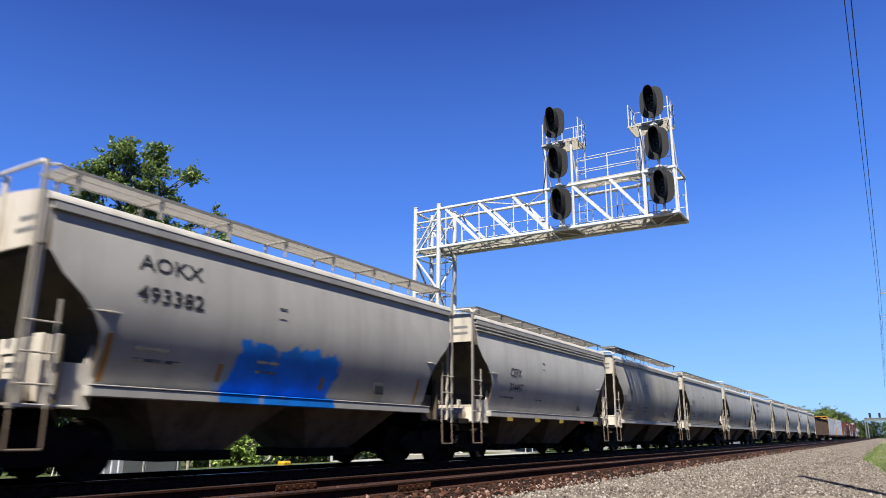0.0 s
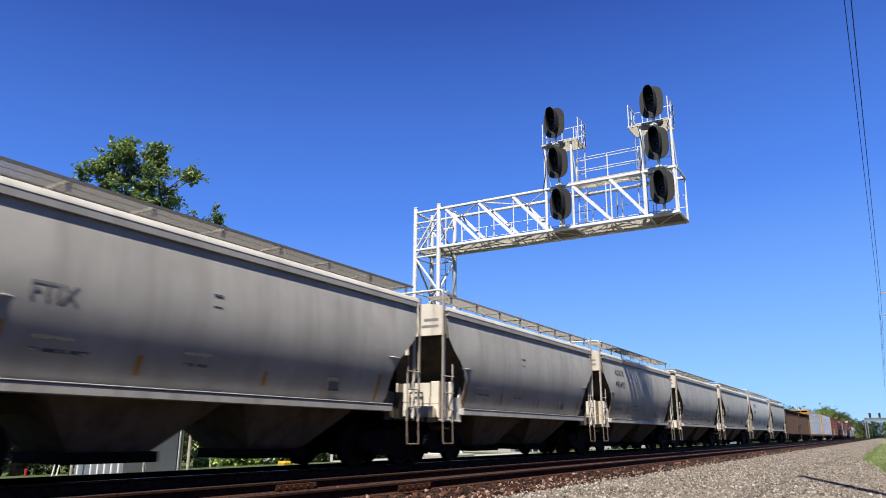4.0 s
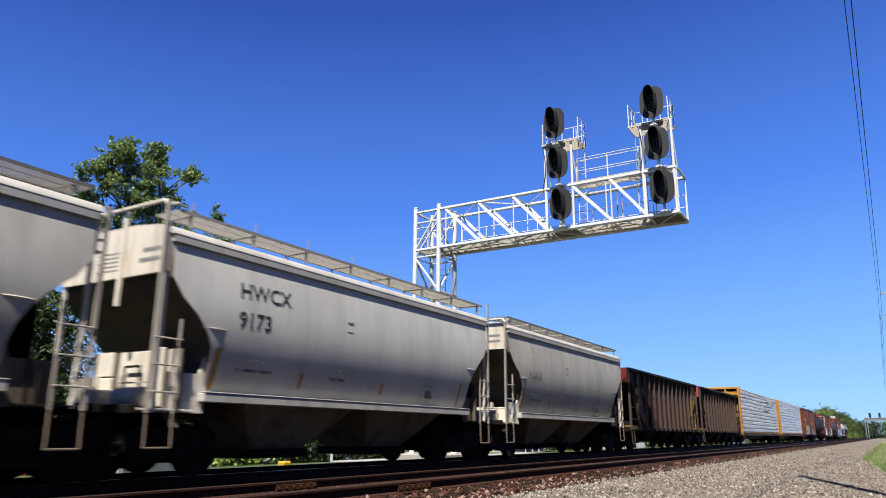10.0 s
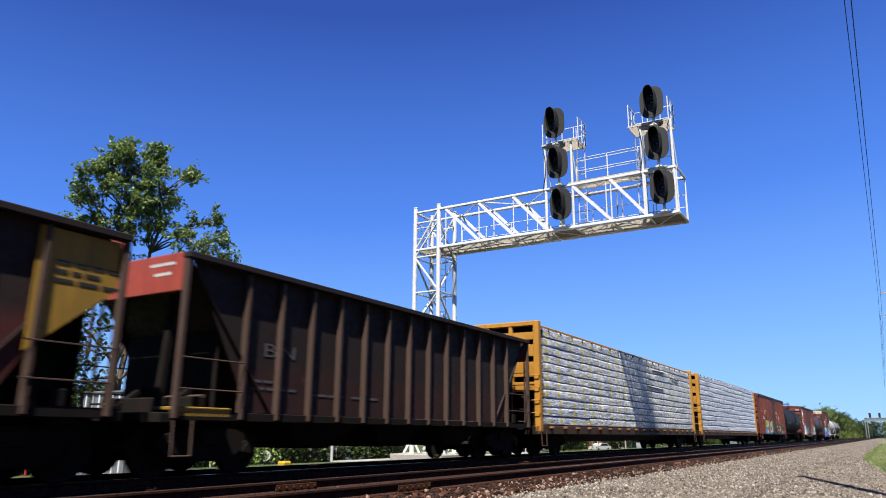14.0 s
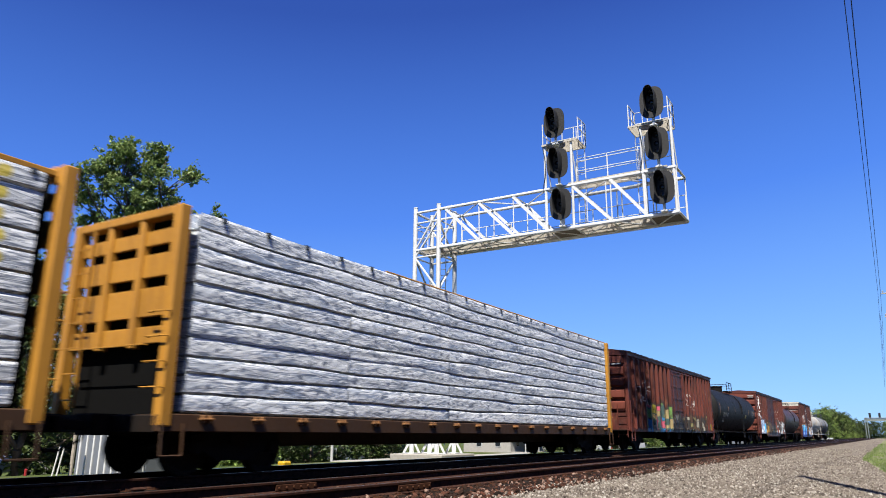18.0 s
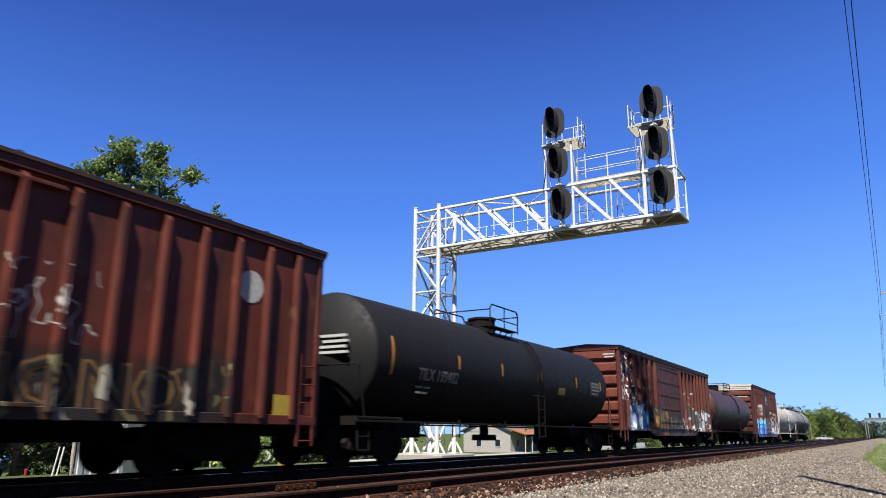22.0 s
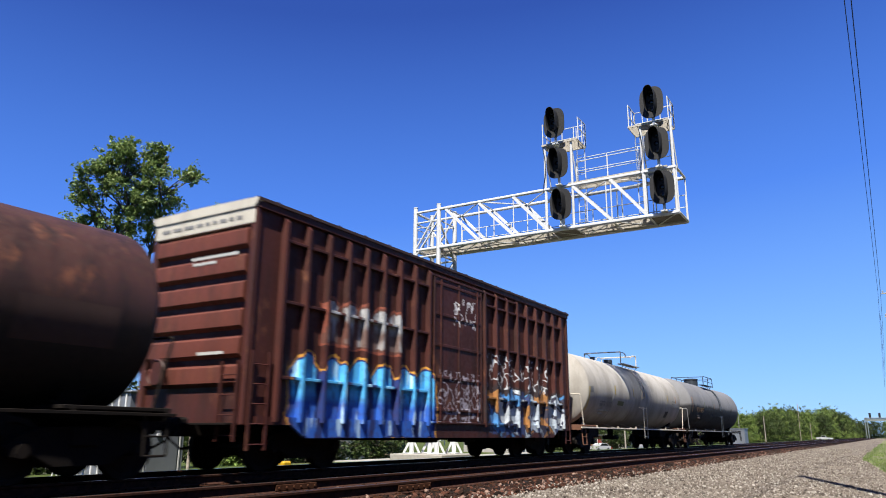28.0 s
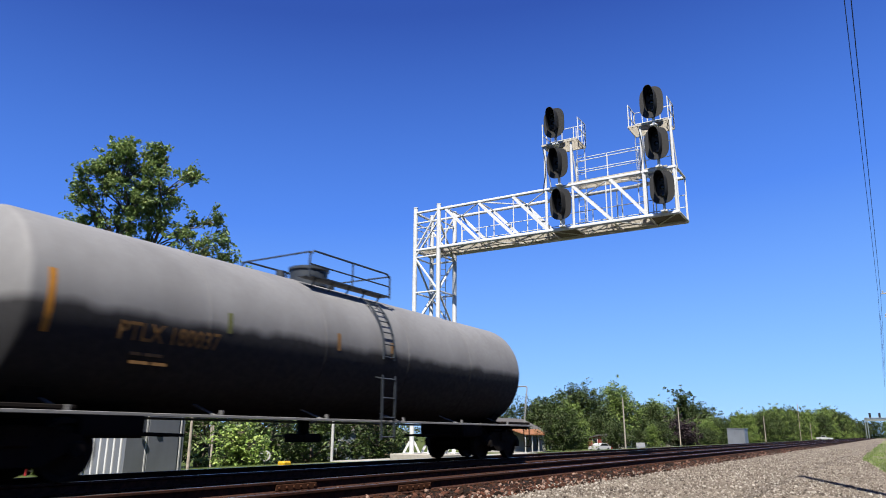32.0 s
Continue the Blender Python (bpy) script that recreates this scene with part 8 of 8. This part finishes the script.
def parked_car(x, y, z, turn, mat, label, pickup=False):
    c = thing("parked_car", label, "car", "parked cars beyond the line", at=pose(x, y, z, 0, 0, turn))
    m = Mesh()
    if pickup:
        out = [(-2.6, 0.4), (-2.6, 0.95), (-0.6, 1.0), (-0.45, 1.62), (0.75, 1.65), (1.3, 1.08), (2.5, 0.98), (2.6, 0.4)]
    else:
        out = [(-2.2, 0.35), (-2.2, 0.9), (-1.7, 1.0), (-1.1, 1.42), (0.4, 1.45), (1.1, 0.98), (2.1, 0.82), (2.2, 0.35)]
    m.prism(out, "y", -0.88, 0.88)
    part("body", m, mat, c, sharp=25)
    g = Mesh()
    if pickup:
        g.prism([(-0.42, 1.08), (-0.35, 1.55), (0.68, 1.57), (1.08, 1.1)], "y", -0.89, 0.89)
    else:
        g.prism([(-1.5, 1.0), (-1.05, 1.36), (0.35, 1.38), (0.9, 1.0)], "y", -0.89, 0.89)
    part("side_glass", g, GLASS, c)
    for wx in (-1.4, 1.4):
        for s in (-1, 1):
            w = Mesh()
            w.lathe([(-0.1, 0), (-0.1, 0.18), (-0.1, 0.3), (-0.07, 0.34), (0.07, 0.34), (0.1, 0.3), (0.1, 0.18), (0.1, 0)], (wx, s * 0.8, 0.34), (0, 1, 0), 16)
            part("wheel", w, HOODBLACK, c)
    for s in (-1, 1):
        h = Mesh()
        h.box(-2.24 if not pickup else -2.64, -2.18 if not pickup else -2.58, s * 0.65 - 0.12, s * 0.65 + 0.12, 0.7, 0.85, 0.02)
        part("tail_light", h, BRICKRED, c)
    return c


CARWHITE = plain("white_car_paint", (0.62, 0.62, 0.62), 0.25)
CARGREY = plain("silver_car_paint", (0.35, 0.36, 0.38), 0.28, 0.3)
parked_car(27.0, 50.0, -2.3, 180, CARWHITE, "white parked car on the street behind the train")
parked_car(290, 19.5, -0.75, 90, CARWHITE, "white pickup truck beside the far track", True)
parked_car(150, 44, -2.3, 200, CARGREY, "silver car parked by the low houses")
parked_car(131, 46, -2.3, 160, CARWHITE, "white car parked by the low houses")

# small things behind the track
def small(name, mesh, mat, label, category, extra=()):
    o = tagged(part(name, mesh, mat), label, category)
    return o


m = Mesh()
m.bar((28.6, 24.0, -1.9), (28.6, 24.0, 2.2), 0.075, 10)
small("marker_post", m, WHITEP, "white round post behind the track", "post")
sg = thing("round_sign", "round white sign with a dark bar on a post", "sign", at=pose(26.0, 26.0, -1.9))
m = Mesh()
m.bar((0, 0, 0), (0, 0, 1.6), 0.03, 8)
part("post", m, HOODBLACK, sg)
m = Mesh()
m.lathe([(0, 0), (0, 0.26), (0.02, 0.26), (0.02, 0)], (-0.05, -0.05, 1.5), (-0.7, -0.7, 0), 24)
part("disc", m, WHITEP, sg)
m = Mesh()
m.box(-0.085, -0.065, -0.09, -0.06, 1.30, 1.70)
part("dark_bar", m, BLACKP, sg)
m = Mesh()
m.box(20.9, 21.35, 19.9, 20.25, -0.66, -0.36, 0.05)
small("utility_box", m, plain("bright_yellow_plastic", (0.70, 0.42, 0.02), 0.4), "small bright yellow utility box on the bank", "utility box")
m = Mesh()
m.bar((12.0, 21.5, -0.7), (12.0, 21.5, -0.38), 0.04, 10)
m.bar((12.0, 21.5, -0.38), (12.0, 21.5, -0.36), 0.05, 10, 0.02)
small("marker_stub", m, plain("red_plastic", (0.42, 0.03, 0.03), 0.5), "short red marker post", "post")
for dx in (0.0, 0.16):
    m = Mesh()
    m.bar((11.6 + dx * 0.8, 19.5, -0.5), (11.78 + dx * 0.8, 19.6, 0.28), 0.022, 8)
    small("leaning_stake", m, WHITEP, "white stake leaning beside the silver shed", "stake")
m = Mesh()
m.bar((12.25, 19.7, -0.55), (12.25, 19.7, 0.75), 0.05, 8)
small("wood_post", m, WOODPOLE, "brown wooden post beside the silver shed", "post")
for k in range(9):
    m = Mesh()
    m.box(162 + k * 1.25, 162.9 + k * 1.25, 46, 46.06, -2.3, -1.2, 0.01)
    o = small("fence_panel", m, WHITEP, "white picket fence panel by the street", "fence")
    o["group"] = "white fence panels"


GANTRYP = plain("grey_green_gantry_paint", (0.30, 0.34, 0.32), 0.6)


def far_gantry():
    g = thing("signal_gantry", "distant steel signal gantry across the line", "signal gantry", at=pose(418, 0, 0))
    for y in (8.9, -6.0):
        for dx in (-0.5, 0.5):
            for dy in (-0.5, 0.5):
                m = Mesh()
                m.bar((dx, y + dy, -0.5), (dx, y + dy, 9.6), 0.2, 6)
                part("leg", m, GANTRYP, g)
    for z in (8.4, 9.6):
        for dx in (-0.5, 0.5):
            m = Mesh()
            m.bar((dx, 9.4, z), (dx, -6.5, z), 0.22, 6)
            part("chord", m, GANTRYP, g)
    m = Mesh()
    for k in range(12):
        m.bar((-0.5, 9.2 - k * 1.3, 8.4 if k % 2 else 9.6), (-0.5, 7.9 - k * 1.3, 9.6 if k % 2 else 8.4), 0.07, 5)
    part("lacing", m, GANTRYP, g)
    m = Mesh()
    m.box(-0.4, 0.4, -6.4, 9.3, 8.3, 9.3, 0.05)
    part("walkway", m, GANTRYP, g, "grey-green walkway inside the truss")
    for y in (6.9, 2.8):
        m = Mesh()
        m.box(-0.7, -0.6, y - 0.5, y + 0.5, 9.8, 12.0, 0.1)
        part("signal_head", m, HOODBLACK, g)
    return g


far_gantry()
# low growth before the houses, trees past the line's end, and unseen ones behind the camera
for k, (x, y, h) in enumerate(((140, 46, 5.2), (152, 45, 4.2), (163, 45, 5.0), (172, 46, 5.6), (183, 45, 4.4), (193, 44, 6.0), (204, 44, 5.0), (214, 43, 4.6), (124, 47, 5.5), (118, 48, 6.5))):
    copy_tree(k, x, y, h)
for k, (x, y, h) in enumerate(((455, 14, 11), (462, 7, 11), (470, 0, 11), (480, -8, 11), (490, -18, 11))):
    copy_tree(k, x, y, h)
# added out of view: these rows hold back skylight from the low horizon
for k in range(13):
    copy_tree(k, -48 + 8.5 * k, -17 + rnd.uniform(-3, 2), rnd.uniform(11, 15))
for k in range(6):
    copy_tree(k, -40 + rnd.uniform(-3, 3), -8 + 9 * k, rnd.uniform(11, 15))

# grass verge beside the gravel
verge = Mesh()
xs = span(22, 200, 60)
for x in xs:
    e = 0.15 + 0.95 * min(1, (x - 22) / 14) + 0.22 * noise.noise(Vector((x * 0.35, 0, 0)))
    for y in (-4.0, -1.5, e - 0.5, e):
        verge.v.append((x, y, level(y) + (0.012 if y == e else 0.03)))
verge.f = [(i * 4 + j, (i + 1) * 4 + j, (i + 1) * 4 + j + 1, i * 4 + j + 1) for i in range(60) for j in range(3)]
tagged(part("grass_verge", verge, VERGE, sharp=180), "strip of green grass beside the gravel", "grass", "", "structure")
gr = Mesh()
rg = random.Random(9)
for _ in range(6500):
    x = 22 * (110 / 22) ** rg.random()
    e = 0.15 + 0.95 * min(1, (x - 22) / 14) + 0.22 * noise.noise(Vector((x * 0.35, 0, 0)))
    y = e - abs(rg.gauss(0, 0.9))
    h, a = rg.uniform(0.04, 0.13), rg.uniform(0, 6.3)
    o = Vector((x, y, level(y) + 0.01))
    d = Vector((math.cos(a), math.sin(a), 0))
    gr.poly([o - d * 0.008, o + d * 0.008, o + Vector((rg.uniform(-0.05, 0.05), rg.uniform(-0.05, 0.05), h))], [(0, 1, 2)])
tagged(part("grass_blades", gr, GRASSM, sharp=0), "short green grass blades on the verge", "grass", "", "stuff")


# ---- what moves: the train rolls along the far track towards the camera at a steady pace ----
SPEED = 9.575


def motions():
    spin = math.degrees(SPEED / 0.455)
    step = 0.0625
    turns = [(k * step, -spin * k * step) for k in range(513)]
    for w, x in WHEELS:
        walk(w, [(t, pose(x, 0, 0.455, 0, a, 0)) for t, a in turns])
    for car, front in CARS:
        walk(car, [(t, pose(front - SPEED * t, FAR_Y, 0)) for t in range(0, 33, 4)])


motions()
